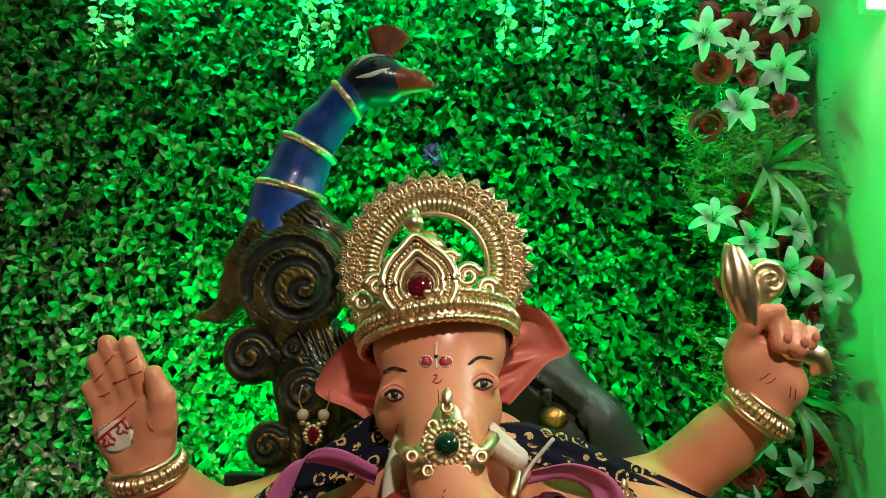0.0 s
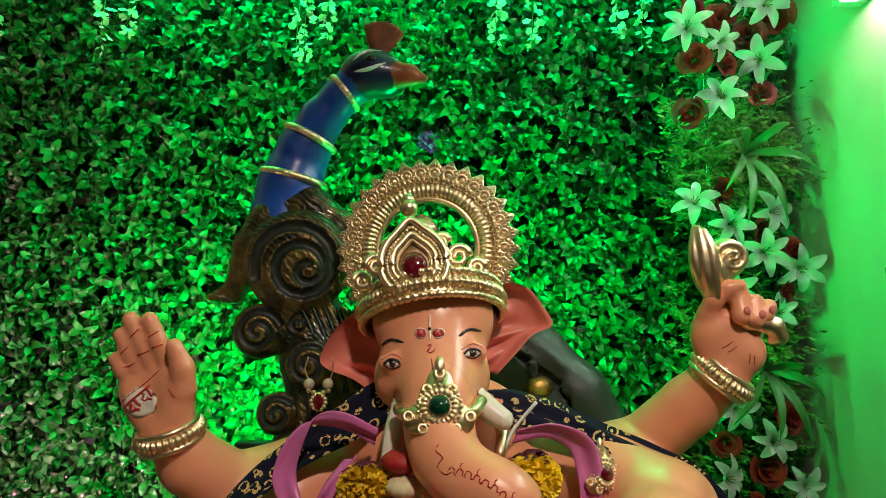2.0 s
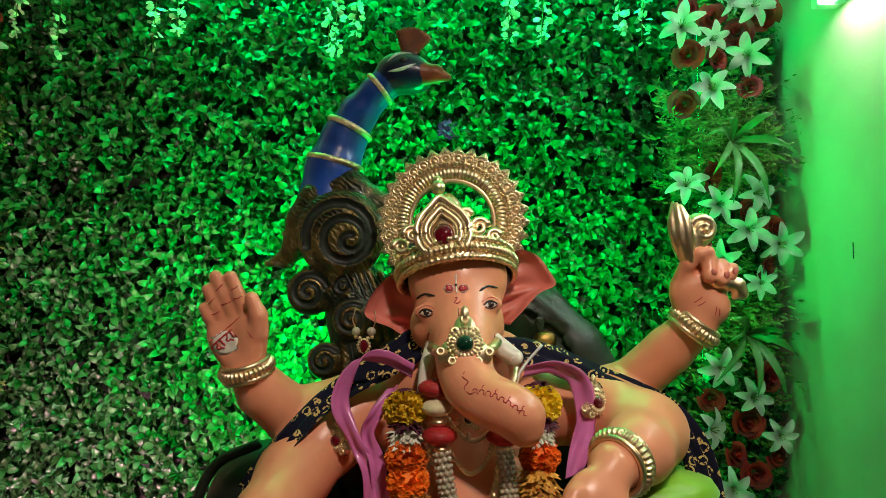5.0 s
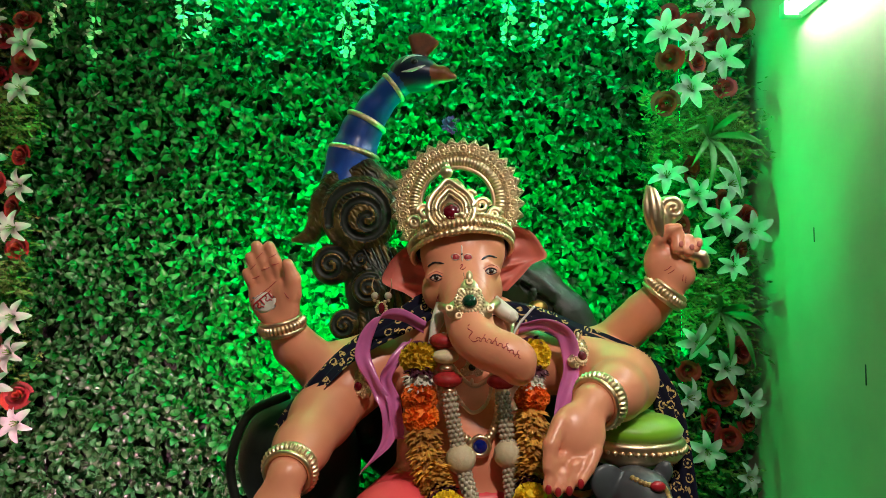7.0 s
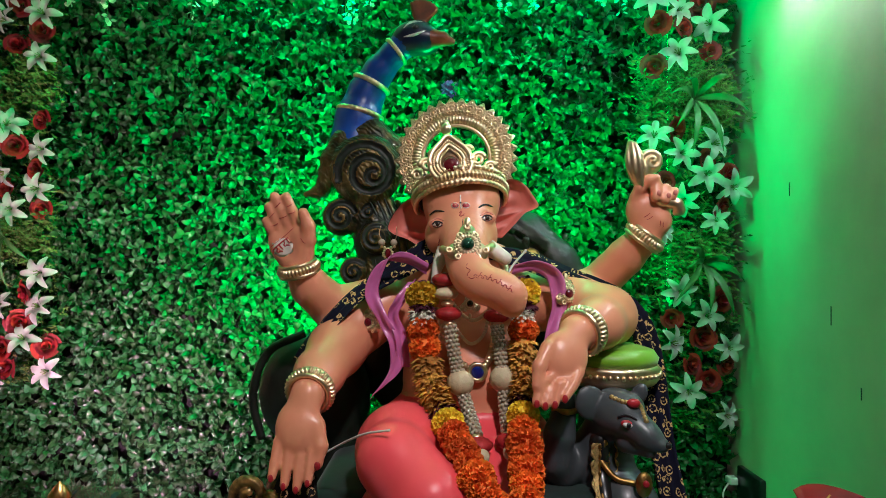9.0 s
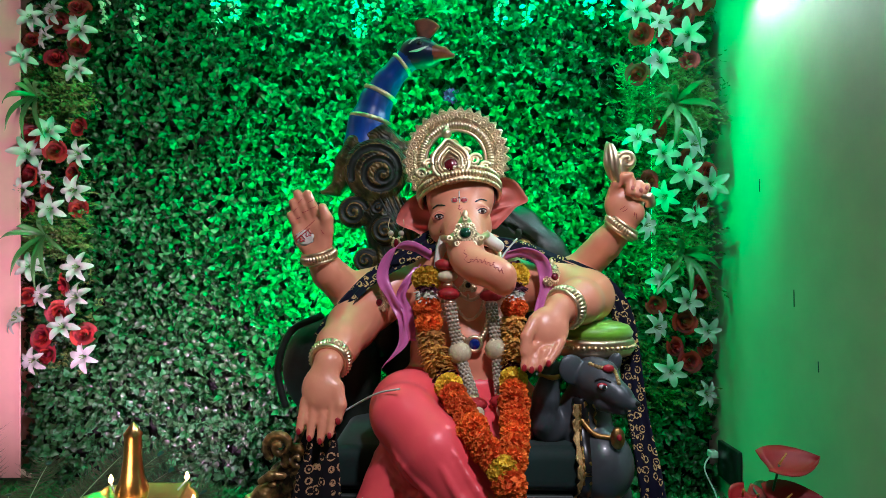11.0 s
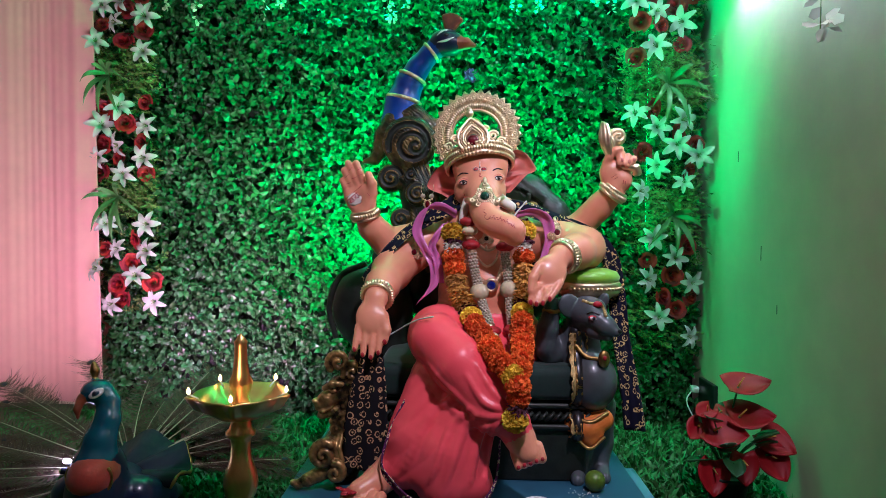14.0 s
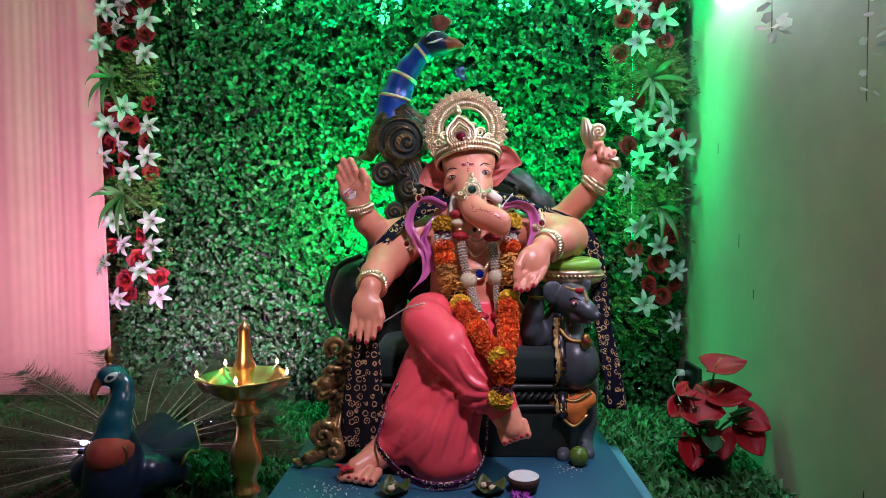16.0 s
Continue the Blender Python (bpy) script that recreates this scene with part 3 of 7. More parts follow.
    # feet
    c.limb([(-0.235, 0.560, 0.190, 0.038), (-0.270, 0.530, 0.155, 0.036), (-0.315, 0.490, 0.140, 0.030)], 0, 0.02)
    for k in range(5):
        x, y = -0.352 + 0.021 * k, 0.478 - 0.008 * k
        c.limb([(x + 0.012, y + 0.022, 0.136, 0.014), (x, y - 0.012, 0.124, 0.0125 if k else 0.015)], 0, 0.005)
        c.egg((x, y - 0.021, 0.130), (0.0055, 0.004, 0.0045), 5, 0.001)
    c.limb([(0.066, 0.470, 0.340, 0.038), (0.092, 0.450, 0.298, 0.036), (0.108, 0.438, 0.270, 0.031)], 0, 0.015)
    for k in range(5):
        x, z = 0.082 + 0.0145 * k, 0.236 + 0.0055 * k
        c.limb([(x - 0.004, 0.436, z + 0.028, 0.012), (x + 0.004, 0.424, z, 0.0095 if k < 4 else 0.0125)], 0, 0.003)
        c.egg((x + 0.004, 0.4145, z + 0.002), (0.0050, 0.004, 0.0055), 5, 0.001)
    body = c.data()

    h = Clay((-0.21, 0.58, 0.76), (0.21, 1.0, 1.12), 0.0034)
    h.egg((-0.003, 0.865, 1.006), (0.084, 0.085, 0.092), 0, 0.02)
    for s in (-1, 1):
        h.egg((-0.004 + s * 0.026, 0.824, 1.018), (0.054, 0.040, 0.052), 0, 0.03)
        h.egg((-0.004 + s * 0.048, 0.808, 0.935), (0.031, 0.036, 0.042), 0, 0.02)
        h.egg((-0.004 + s * 0.080, 0.880, 1.035), (0.018, 0.035, 0.045), 3, 0.002)
    h.limb([(-0.002, 0.838, 1.0, 0.042), (0.000, 0.794, 0.958, 0.042), (0.004, 0.748, 0.915, 0.036), (0.006, 0.724, 0.876, 0.032), (0.014, 0.698, 0.850, 0.029),
            (0.038, 0.672, 0.832, 0.0265), (0.066, 0.655, 0.826, 0.0245), (0.088, 0.650, 0.814, 0.022), (0.092, 0.652, 0.794, 0.018)], 0, 0.038)
    for k in range(11):
        t = k / 10
        h.limb([(0.006 + 0.010 * t + 0.05 * t * t, 0.678 - 0.03 * t + 0.004, 0.872 - 0.035 * t - 0.01 * t * t + 0.002, 0.0025), (0.022 + 0.012 * t + 0.05 * t * t, 0.668 - 0.03 * t, 0.868 - 0.035 * t, 0.002)], 0, 0.006)
    # ears: cupped blades with a rolled edge and folds running out from the head
    def ear(outline, x_root, y0, s):
        nv, nu = 48, 16
        edge = spline([(x, z, 0) for x, z in outline], nv)
        rings = []
        for layer in (0.0, 0.006):
            g = []
            for i in range(nv):
                t = i / (nv - 1)
                zr = edge[0][1] * (1 - t) + edge[-1][1] * t
                for j in range(nu + 1):
                    u = j / nu
                    x, z = x_root + (edge[i][0] - x_root) * u, zr * (1 - u) + edge[i][1] * u
                    y = y0 + 0.020 * math.sin(math.pi * min(1, u * 0.9)) - 0.014 * max(0, u - 0.82) / 0.18 + 0.0070 * math.sin(26 * t + 2 * u) * math.sin(math.pi * min(1, u * 1.25)) ** 2 * (0.35 + t)
                    g.append((x, y + layer * (1 - 0.5 * u), z))
            rings.append(g)
        v = np.array(rings[0] + rings[1])
        n, w = nv * (nu + 1), nu + 1
        f = []
        for i in range(nv - 1):
            for j in range(nu):
                a = i * w + j
                q = (a, a + 1, a + w + 1, a + w)
                f += [q if s > 0 else q[::-1], tuple(k + n for k in (q[::-1] if s > 0 else q))]
            a = i * w + nu
            f.append((a, a + n, a + n + w, a + w))
        for j in range(nu):
            for base in (0, (nv - 1) * w):
                a = base + j
                f.append((a, a + 1, a + 1 + n, a + n))
        return v, f, 1
    # tusks, one broken
    h.limb([(-0.040, 0.778, 0.905, 0.016), (-0.053, 0.758, 0.870, 0.012), (-0.062, 0.748, 0.836, 0.006)], 4, 0.002)
    h.limb([(0.052, 0.780, 0.912, 0.017), (0.074, 0.768, 0.895, 0.016), (0.088, 0.762, 0.886, 0.014)], 4, 0.002)
    for ex, ez in ((-0.055, 0.957), (0.049, 0.971)):
        h.egg((ex, h.front(ex, ez) + 0.004, ez), (0.020, 0.010, 0.013), 0, 0.010)
    # painted eyes, brows, forehead mark and fine lines lie on the surface
    paint = [ear([(-0.078, 1.021), (-0.1, 1.027), (-0.123, 1.018), (-0.149, 0.993), (-0.167, 0.955), (-0.154, 0.939), (-0.12, 0.926), (-0.078, 0.898)], -0.055, 0.868, -1), ear([(0.086, 1.06), (0.115, 1.066), (0.141, 1.054), (0.162, 1.026), (0.171, 1.004), (0.142, 0.989), (0.12, 0.965), (0.09, 0.933)], 0.055, 0.872, 1)]

    def line(clay, pts, thick, colour, lift=0.0):
        p = spline(pts, 16)
        p = [(x, clay.front(x, z) - lift, z) for x, z in p]
        paint.append((*tube_data(p, np.minimum(thick, np.linspace(0, 1, 16) * 8 * thick + thick * 0.3) * np.minimum(1, np.linspace(1, 0, 16) * 6 + 0.3), 6), colour))

    def dab(clay, x, z, w, t, colour, lift=0.0):
        v, f = lathe_data([(1e-4, -1), (0.7, -0.7), (1, 0), (0.7, 0.7), (1e-4, 1)], 14)
        v = np.stack((v[:, 0] * w, v[:, 2] * 0.0012, v[:, 1] * t), 1)
        v = v + np.array((x, 0, z))
        for q in v:
            q[1] += clay.front(q[0], q[2]) - lift
        paint.append((v, f, colour))
    for ex, ez, s in ((-0.055, 0.957, -1), (0.049, 0.971, 1)):
        dab(h, ex, ez - 0.0005, 0.0128, 0.0078, 1)
        dab(h, ex, ez - 0.0010, 0.0098, 0.0052, 4, 0.0006)
        dab(h, ex, ez - 0.0006, 0.0060, 0.0050, 6, 0.0012)
        dab(h, ex, ez - 0.0004, 0.0038, 0.0038, 3, 0.0018)
        # the eye's highlight, laid on as a small ivory dot
        dab(h, ex + 0.0016, ez + 0.0018, 0.0010, 0.0010, 4, 0.0028)
        line(h, [(ex - 0.0115, ez - 0.002), (ex - 0.005, ez + 0.0042), (ex + 0.004, ez + 0.0045), (ex + 0.0115, ez + 0.0005)], 0.0017, 3, 0.0016)
        line(h, [(ex - 0.011, ez - 0.004), (ex, ez - 0.0072), (ex + 0.012, ez - 0.002)], 0.0008, 3, 0.0010)
        line(h, [(ex - 0.015, ez + 0.004), (ex, ez + 0.0115), (ex + 0.015, ez + 0.006)], 0.0010, 1, 0.0004)
        line(h, [(ex - 0.018, ez + 0.021), (ex - 0.004, ez + 0.029), (ex + 0.014, ez + 0.0265)], 0.0021, 3, 0.0004)
    for s in (-1, 1):
        dab(h, -0.007 + s * 0.0115, 0.996, 0.0088, 0.0070, 4, 0.0003)
        dab(h, -0.007 + s * 0.0115, 0.996, 0.0078, 0.0060, 5, 0.0008)
        dab(h, -0.007 + s * 0.0105, 0.997, 0.0030, 0.0030, 1, 0.0014)
    line(h, [(-0.007, 1.020), (-0.007, 1.003), (-0.006, 0.987)], 0.0015, 4, 0.0008)
    dab(h, -0.007, 1.002, 0.0024, 0.0024, 3, 0.0022)
    line(h, [(-0.010, 0.980), (-0.005, 0.982), (-0.007, 0.977), (-0.010, 0.973), (-0.003, 0.973), (0.001, 0.978)], 0.0010, 5, 0.0004)
    line(h, [(-0.004, 0.966), (-0.003, 0.957), (-0.003, 0.948)], 0.0007, 3, 0.0003)
    for q, x in ((-1, -0.050), (1, 0.054)):
        line(h, [(x, 0.925), (x + q * 0.003, 0.910), (x - q * 0.001, 0.895)], 0.0011, 5, 0.0002)
    # a vine painted along the bent trunk
    line(h, [(0.006, 0.876), (0.002, 0.868), (0.010, 0.862), (0.004, 0.853), (0.012, 0.846), (0.020, 0.850)], 0.0009, 5, 0.0003)
    for k in range(8):
        x, z = 0.018 + 0.0090 * k, 0.853 - 0.0005 * k * k
        line(h, [(x - 0.003, z - 0.004), (x + 0.001, z + 0.001), (x + 0.005, z - 0.001), (x + 0.004, z - 0.005), (x + 0.008, z - 0.006)], 0.0008, 5, 0.0003)
        if k % 2:
            line(h, [(x + 0.002, z + 0.001), (x + 0.003, z + 0.005), (x + 0.006, z + 0.006)], 0.0007, 5, 0.0003)
    # pale patch and red strokes on the open palm, creases of the hands
    dab(c, -0.380, 0.905, 0.025, 0.020, 4, 0.0)

    def glyph(points):
        line(c, [(-0.4010 + 0.737 * a + 0.676 * b, 0.8985 + 0.676 * a - 0.737 * b) for a, b in points], 0.0015, 5, 0.0014)
    glyph([(-0.001, 0.006), (0.000, 0.001), (0.006, 0.0), (0.022, 0.0), (0.044, 0.0)])
    for a in (0.008, 0.027):
        glyph([(a + 0.003, 0.0), (a + 0.003, 0.005), (a - 0.001, 0.007), (a - 0.001, 0.011), (a + 0.003, 0.012), (a + 0.005, 0.009)])
        glyph([(a + 0.003, 0.012), (a + 0.006, 0.014), (a + 0.007, 0.017)])
        glyph([(a + 0.0105, 0.0), (a + 0.0105, 0.007), (a + 0.0108, 0.014)])
    for x, z, dx, dz in ((-0.407, 0.904, 0.055, 0.048), (-0.340, 0.925, 0.010, -0.012), (-0.410, 0.966, 0.013, 0.012), (-0.404, 0.950, 0.014, 0.006), (-0.397, 0.988, 0.012, 0.012), (-0.388, 0.966, 0.018, 0.007), (-0.372, 0.990, 0.013, 0.008), (-0.368, 0.976, 0.015, 0.005), (0.385, 0.976, 0.014, 0.010), (0.392, 0.971, 0.012, 0.008), (0.418, 0.956, 0.001, 0.014), (0.425, 0.953, -0.001, 0.014)):
        line(c, [(x, z), (x + dx * 0.5, z + dz * 0.5 - 0.001), (x + dx, z + dz)], 0.0007, 5, 0.0002)
    head = h.data()

    paint += c.extra + h.extra
    v = np.vstack([body[0], head[0]] + [p[0] for p in paint])
    faces = body[1].tolist() + (head[1] + len(body[0])).tolist()
    m = body[2].tolist() + head[2].tolist()
    at = len(body[0]) + len(head[0])
    for pv, pf, colour in paint:
        faces += [[i + at for i in f] for f in pf]
        m += [colour] * len(pf)
        at += len(pv)
    me = mesh_from("statue", v, faces, [SKIN, EARPINK, PINK, BLACK, IVORY, NAIL, IRIS], m)
    ob = put("statue", me)
    tagged(ob, "painted seated elephant-headed idol with four arms in a rose cloth", "statue")


figure()

# ---- more materials ----
BRONZE = mat("carved_bronze_paint", (0.13, 0.088, 0.022), 0.36, 0.45, scale=34, other=(0.012, 0.013, 0.006), cut=(0.44, 0.60), coat=0.2)
def ridge_highlights(m, colour):
    """Gold highlights put into the colour along the ridges of a carving."""
    n, l = m.node_tree.nodes, m.node_tree.links
    p = n["Principled BSDF"]
    geo, ramp, mix = n.new("ShaderNodeNewGeometry"), n.new("ShaderNodeMapRange"), n.new("ShaderNodeMix")
    l.new(geo.outputs["Pointiness"], ramp.inputs[0])
    ramp.inputs[1].default_value, ramp.inputs[2].default_value = 0.510, 0.575
    mix.data_type = "RGBA"
    l.new(ramp.outputs[0], mix.inputs[0])
    l.new(p.inputs["Base Color"].links[0].from_socket, mix.inputs[6])
    mix.inputs[7].default_value = (*colour, 1)
    l.new(mix.outputs[2], p.inputs["Base Color"])




def carved_lines(m, scale, depth):
    """Shallow tooled grooves over a carving."""
    n, l = m.node_tree.nodes, m.node_tree.links
    co, wave, b = n.new("ShaderNodeTexCoord"), n.new("ShaderNodeTexWave"), n.new("ShaderNodeBump")
    l.new(co.outputs["Object"], wave.inputs["Vector"])
    wave.bands_direction = "DIAGONAL"
    wave.inputs["Scale"].default_value, wave.inputs["Distortion"].default_value, wave.inputs["Detail Scale"].default_value = scale, 7.0, 1.2
    b.inputs["Strength"].default_value, b.inputs["Distance"].default_value = 0.9, depth
    l.new(wave.outputs["Fac"], b.inputs["Height"])
    l.new(b.outputs[0], n["Principled BSDF"].inputs["Normal"])


ridge_highlights(BRONZE, (0.34, 0.19, 0.045))
carved_lines(BRONZE, 40, 0.0012)
GILT = mat("gilded_lion_paint", (0.50, 0.29, 0.085), 0.30, 0.6, scale=45, other=(0.022, 0.015, 0.008), cut=(0.42, 0.62), bump=0.4, bump_scale=160, coat=0.2)
ridge_highlights(GILT, (0.80, 0.50, 0.17))
carved_lines(GILT, 30, 0.0006)
BRONZE_DARK = mat("dark_throne_paint", (0.016, 0.021, 0.014), 0.5, 0.1, vary=0.5, scale=30, bump=0.3, bump_scale=120, coat=0.02)
VELVET = mat("dark_green_velvet", (0.003, 0.020, 0.014), 0.8, vary=0.3, scale=60, sheen=0.2)
BLUE = mat("peacock_blue_paint", (0.020, 0.105, 0.55), 0.32, scale=16, other=(0.010, 0.040, 0.22), bump=0.06, coat=0.3)
TEAL = mat("peacock_teal_paint", (0.010, 0.12, 0.14), 0.26, scale=16, other=(0.006, 0.045, 0.10), coat=0.4)
INK = mat("deep_blue_paint", (0.010, 0.018, 0.050), 0.3, vary=0.4, coat=0.3)
BEAK = mat("beak_paint", (0.36, 0.085, 0.025), 0.4, scale=50, other=(0.12, 0.03, 0.012), bump=0.2)
RUST = mat("rust_cloth", (0.34, 0.035, 0.014), 0.75, vary=0.2, scale=120, bump=0.2, sheen=0.2)
GREY = mat("slate_grey_paint", (0.095, 0.110, 0.118), 0.36, scale=18, other=(0.045, 0.050, 0.055), bump=0.08, coat=0.1)
LACE = mat("gold_lace", (0.52, 0.36, 0.13), 0.45, 0.5, vary=0.4, scale=200, bump=0.6, bump_scale=500)
ORANGE_CLOTH = mat("orange_paint", (0.70, 0.19, 0.02), 0.5, vary=0.15)
RUBY = mat("ruby_glass", (0.11, 0.002, 0.008), 0.06, vary=0.3, scale=150, coat=1.0)
EMERALD = mat("emerald_glass", (0.001, 0.035, 0.014), 0.06, vary=0.3, scale=150, coat=1.0)
SAPPHIRE = mat("sapphire_glass", (0.004, 0.01, 0.16), 0.06, vary=0.3, scale=150, coat=1.0)
PEARL = mat("pearl_beads", (0.50, 0.43, 0.31), 0.28, vary=0.12, scale=90, coat=0.4)
CREAM = mat("cream_thread_bead", (0.66, 0.55, 0.34), 0.6, vary=0.15, bump=0.4)
REDBEAD = mat("red_thread_bead", (0.42, 0.015, 0.02), 0.6, vary=0.25, scale=90, bump=0.4)
YELLOW = mat("yellow_marigold", (0.95, 0.62, 0.02), 0.7, vary=0.2, scale=90, random_by="object", hue=0.008, spread=(0.8, 1.15))
ORANGE = mat("orange_marigold", (0.90, 0.18, 0.008), 0.7, vary=0.2, scale=90, random_by="object", hue=0.008, spread=(0.8, 1.15))
MUSTARD = mat("mustard_petal", (0.66, 0.32, 0.045), 0.65, vary=0.25, scale=90, random_by="object", hue=0.01)
MAROON = mat("maroon_petal", (0.08, 0.008, 0.025), 0.7, vary=0.3, scale=90)
JASMINE = mat("white_petal", (0.72, 0.68, 0.55), 0.6, vary=0.12)
SATIN = mat("mauve_satin", (0.76, 0.20, 0.52), 0.20, vary=0.12, scale=30, spec=0.8, thin=0.15)
LILY = mat("white_lily_fabric", (0.48, 0.46, 0.46), 0.6, vary=0.10, scale=80, bump=0.15, random_by="object", hue=0.0, spread=(0.85, 1.1), thin=0.2)
ROSE = mat("red_rose_fabric", (0.27, 0.008, 0.012), 0.6, vary=0.3, scale=60, random_by="object", hue=0.01)
MOSS = mat("yellow_green_sprig", (0.11, 0.17, 0.025), 0.6, vary=0.4, random_by="island", hue=0.03)
STRAP = mat("long_blade_leaf", (0.06, 0.16, 0.04), 0.4, vary=0.3, scale=40)
STRAND = mat("cream_hanging_petal", (0.72, 0.70, 0.56), 0.6, vary=0.15, random_by="island", hue=0.02, thin=0.45)
PURPLE = mat("purple_petal", (0.42, 0.08, 0.46), 0.6, vary=0.3, scale=80)
ANTH = mat("red_waxy_spathe", (0.31, 0.006, 0.010), 0.45, vary=0.15, scale=30, spec=0.22)
DARKLEAF = mat("dark_plant_leaf", (0.02, 0.07, 0.02), 0.35, vary=0.35, scale=40)
POT = mat("black_plastic", (0.012, 0.012, 0.012), 0.4, vary=0.2)
BOARD = mat("blue_painted_board", (0.030, 0.105, 0.165), 0.42, vary=0.12, scale=14, bump=0.05)
BOARD_EDGE = mat("light_blue_strip", (0.11, 0.27, 0.36), 0.5, vary=0.12, scale=20)
LIME = mat("lime_peel", (0.10, 0.17, 0.012), 0.35, vary=0.25, scale=60, bump=0.15, bump_scale=500)
SHELL = mat("coconut_shell", (0.05, 0.025, 0.012), 0.8, vary=0.4, scale=90, bump=0.6)
FLESH = mat("coconut_flesh", (0.75, 0.72, 0.66), 0.5, vary=0.06)
BETEL = mat("betel_leaf", (0.08, 0.11, 0.025), 0.45, vary=0.35, scale=50)
FEATHER = mat("peacock_plume", (0.085, 0.042, 0.028), 0.6, vary=0.5, scale=50, random_by="island", hue=0.04)
QUILL = mat("plume_quill", (0.42, 0.34, 0.24), 0.5, vary=0.2)
LIMEGREEN = mat("lime_satin_cushion", (0.22, 0.50, 0.008), 0.45, vary=0.10, scale=25, sheen=0.3, bump=0.05)
SWITCH = mat("black_switch_plate", (0.01, 0.01, 0.012), 0.3, vary=0.2)
CABLE = mat("white_wire", (0.7, 0.7, 0.68), 0.5, vary=0.05)
FLAME = mat("oil_flame", (1.0, 0.56, 0.16), 0.5, vary=0.05, emit=9)
TUBE_LIGHT = mat("lit_tube", (0.86, 1.0, 0.92), 0.5, vary=0.01, emit=74)
LED = mat("lit_led", (1.0, 0.80, 0.92), 0.5, vary=0.01, emit=60)
GREEN_LED = mat("lit_green_led", (0.0, 1.0, 0.13), 0.5, vary=0.01, emit=6)


def printed(name, ground, motif, scale):
    """Cloth with scattered small gold motifs: rings and sprigs."""
    m = mat(name, ground, 0.8, vary=0.25, scale=60, bump=0.15, sheen=0.03, spec=0.2)
    nt = m.node_tree
    n, l = nt.nodes, nt.links
    p = n["Principled BSDF"]
    co = n.new("ShaderNodeTexCoord")
    vo = n.new("ShaderNodeTexVoronoi")
    vo.inputs["Scale"].default_value, vo.inputs["Randomness"].default_value = scale, 0.55
    l.new(co.outputs["Object"], vo.inputs["Vector"])
    ring = n.new("ShaderNodeMath")
    ring.operation = "MULTIPLY"
    l.new(vo.outputs["Distance"], ring.inputs[0])
    ring.inputs[1].default_value = 22.0
    sn = n.new("ShaderNodeMath")
    sn.operation = "SINE"
    l.new(ring.outputs[0], sn.inputs[0])
    inside = n.new("ShaderNodeMath")
    inside.operation = "LESS_THAN"
    l.new(vo.outputs["Distance"], inside.inputs[0])
    inside.inputs[1].default_value = 0.46
    vo2 = n.new("ShaderNodeTexVoronoi")
    vo2.inputs["Scale"].default_value = scale * 5
    l.new(co.outputs["Object"], vo2.inputs["Vector"])
    dots = n.new("ShaderNodeMath")
    dots.operation = "LESS_THAN"
    l.new(vo2.outputs["Distance"], dots.inputs[0])
    dots.inputs[1].default_value = 0.62
    gt = n.new("ShaderNodeMath")
    gt.operation = "GREATER_THAN"
    l.new(sn.outputs[0], gt.inputs[0])
    gt.inputs[1].default_value = 0.15
    a, b = n.new("ShaderNodeMath"), n.new("ShaderNodeMath")
    a.operation = b.operation = "MULTIPLY"
    l.new(gt.outputs[0], a.inputs[0])
    l.new(inside.outputs[0], a.inputs[1])
    l.new(a.outputs[0], b.inputs[0])
    l.new(dots.outputs[0], b.inputs[1])
    mix = n.new("ShaderNodeMix")
    mix.data_type = "RGBA"
    l.new(b.outputs[0], mix.inputs[0])
    src = p.inputs["Base Color"].links[0].from_socket
    l.new(src, mix.inputs[6])
    mix.inputs[7].default_value = (*motif, 1)
    l.new(mix.outputs[2], p.inputs["Base Color"])
    return m


SHAWL = printed("navy_printed_cloth", (0.004, 0.004, 0.018), (0.62, 0.42, 0.16), 46)
DRAPE = printed("black_printed_cloth", (0.008, 0.007, 0.010), (0.55, 0.33, 0.16), 42)
TRIM = printed("violet_gold_trim", (0.10, 0.02, 0.09), (0.80, 0.66, 0.42), 55)


def piece(name, data, material, parent, label=""):
    """A part from (vertices, faces) in world places."""
    v, f = data
    return put(name, mesh_from(name, np.asarray(v, float), [tuple(q) for q in f], [material]), parent, parent_inverse(parent), label)


def clay_part(name, clay, mats, parent, label=""):
    return put(name, clay_mesh(name, clay, mats), parent, parent_inverse(parent) if parent else None, label)


def torus_data(centre, normal, major, minor, sides=40, ring=10, twist=0, wave=0.0, flat=1.0):
    sides = max(sides, 5 * twist)
    a = np.linspace(0, 2 * np.pi, sides, endpoint=False)
    q = Vector(normal).to_track_quat("Z", "Y").to_matrix()
    m = np.array(q)
    path = np.stack((np.cos(a), np.sin(a), 0 * a), 1) * major
    v, f = tube_data(path, minor * (1 + wave * np.sin(twist * a)), ring, flat, (0, 0, 1), True)
    return v @ m.T + np.array(centre), f


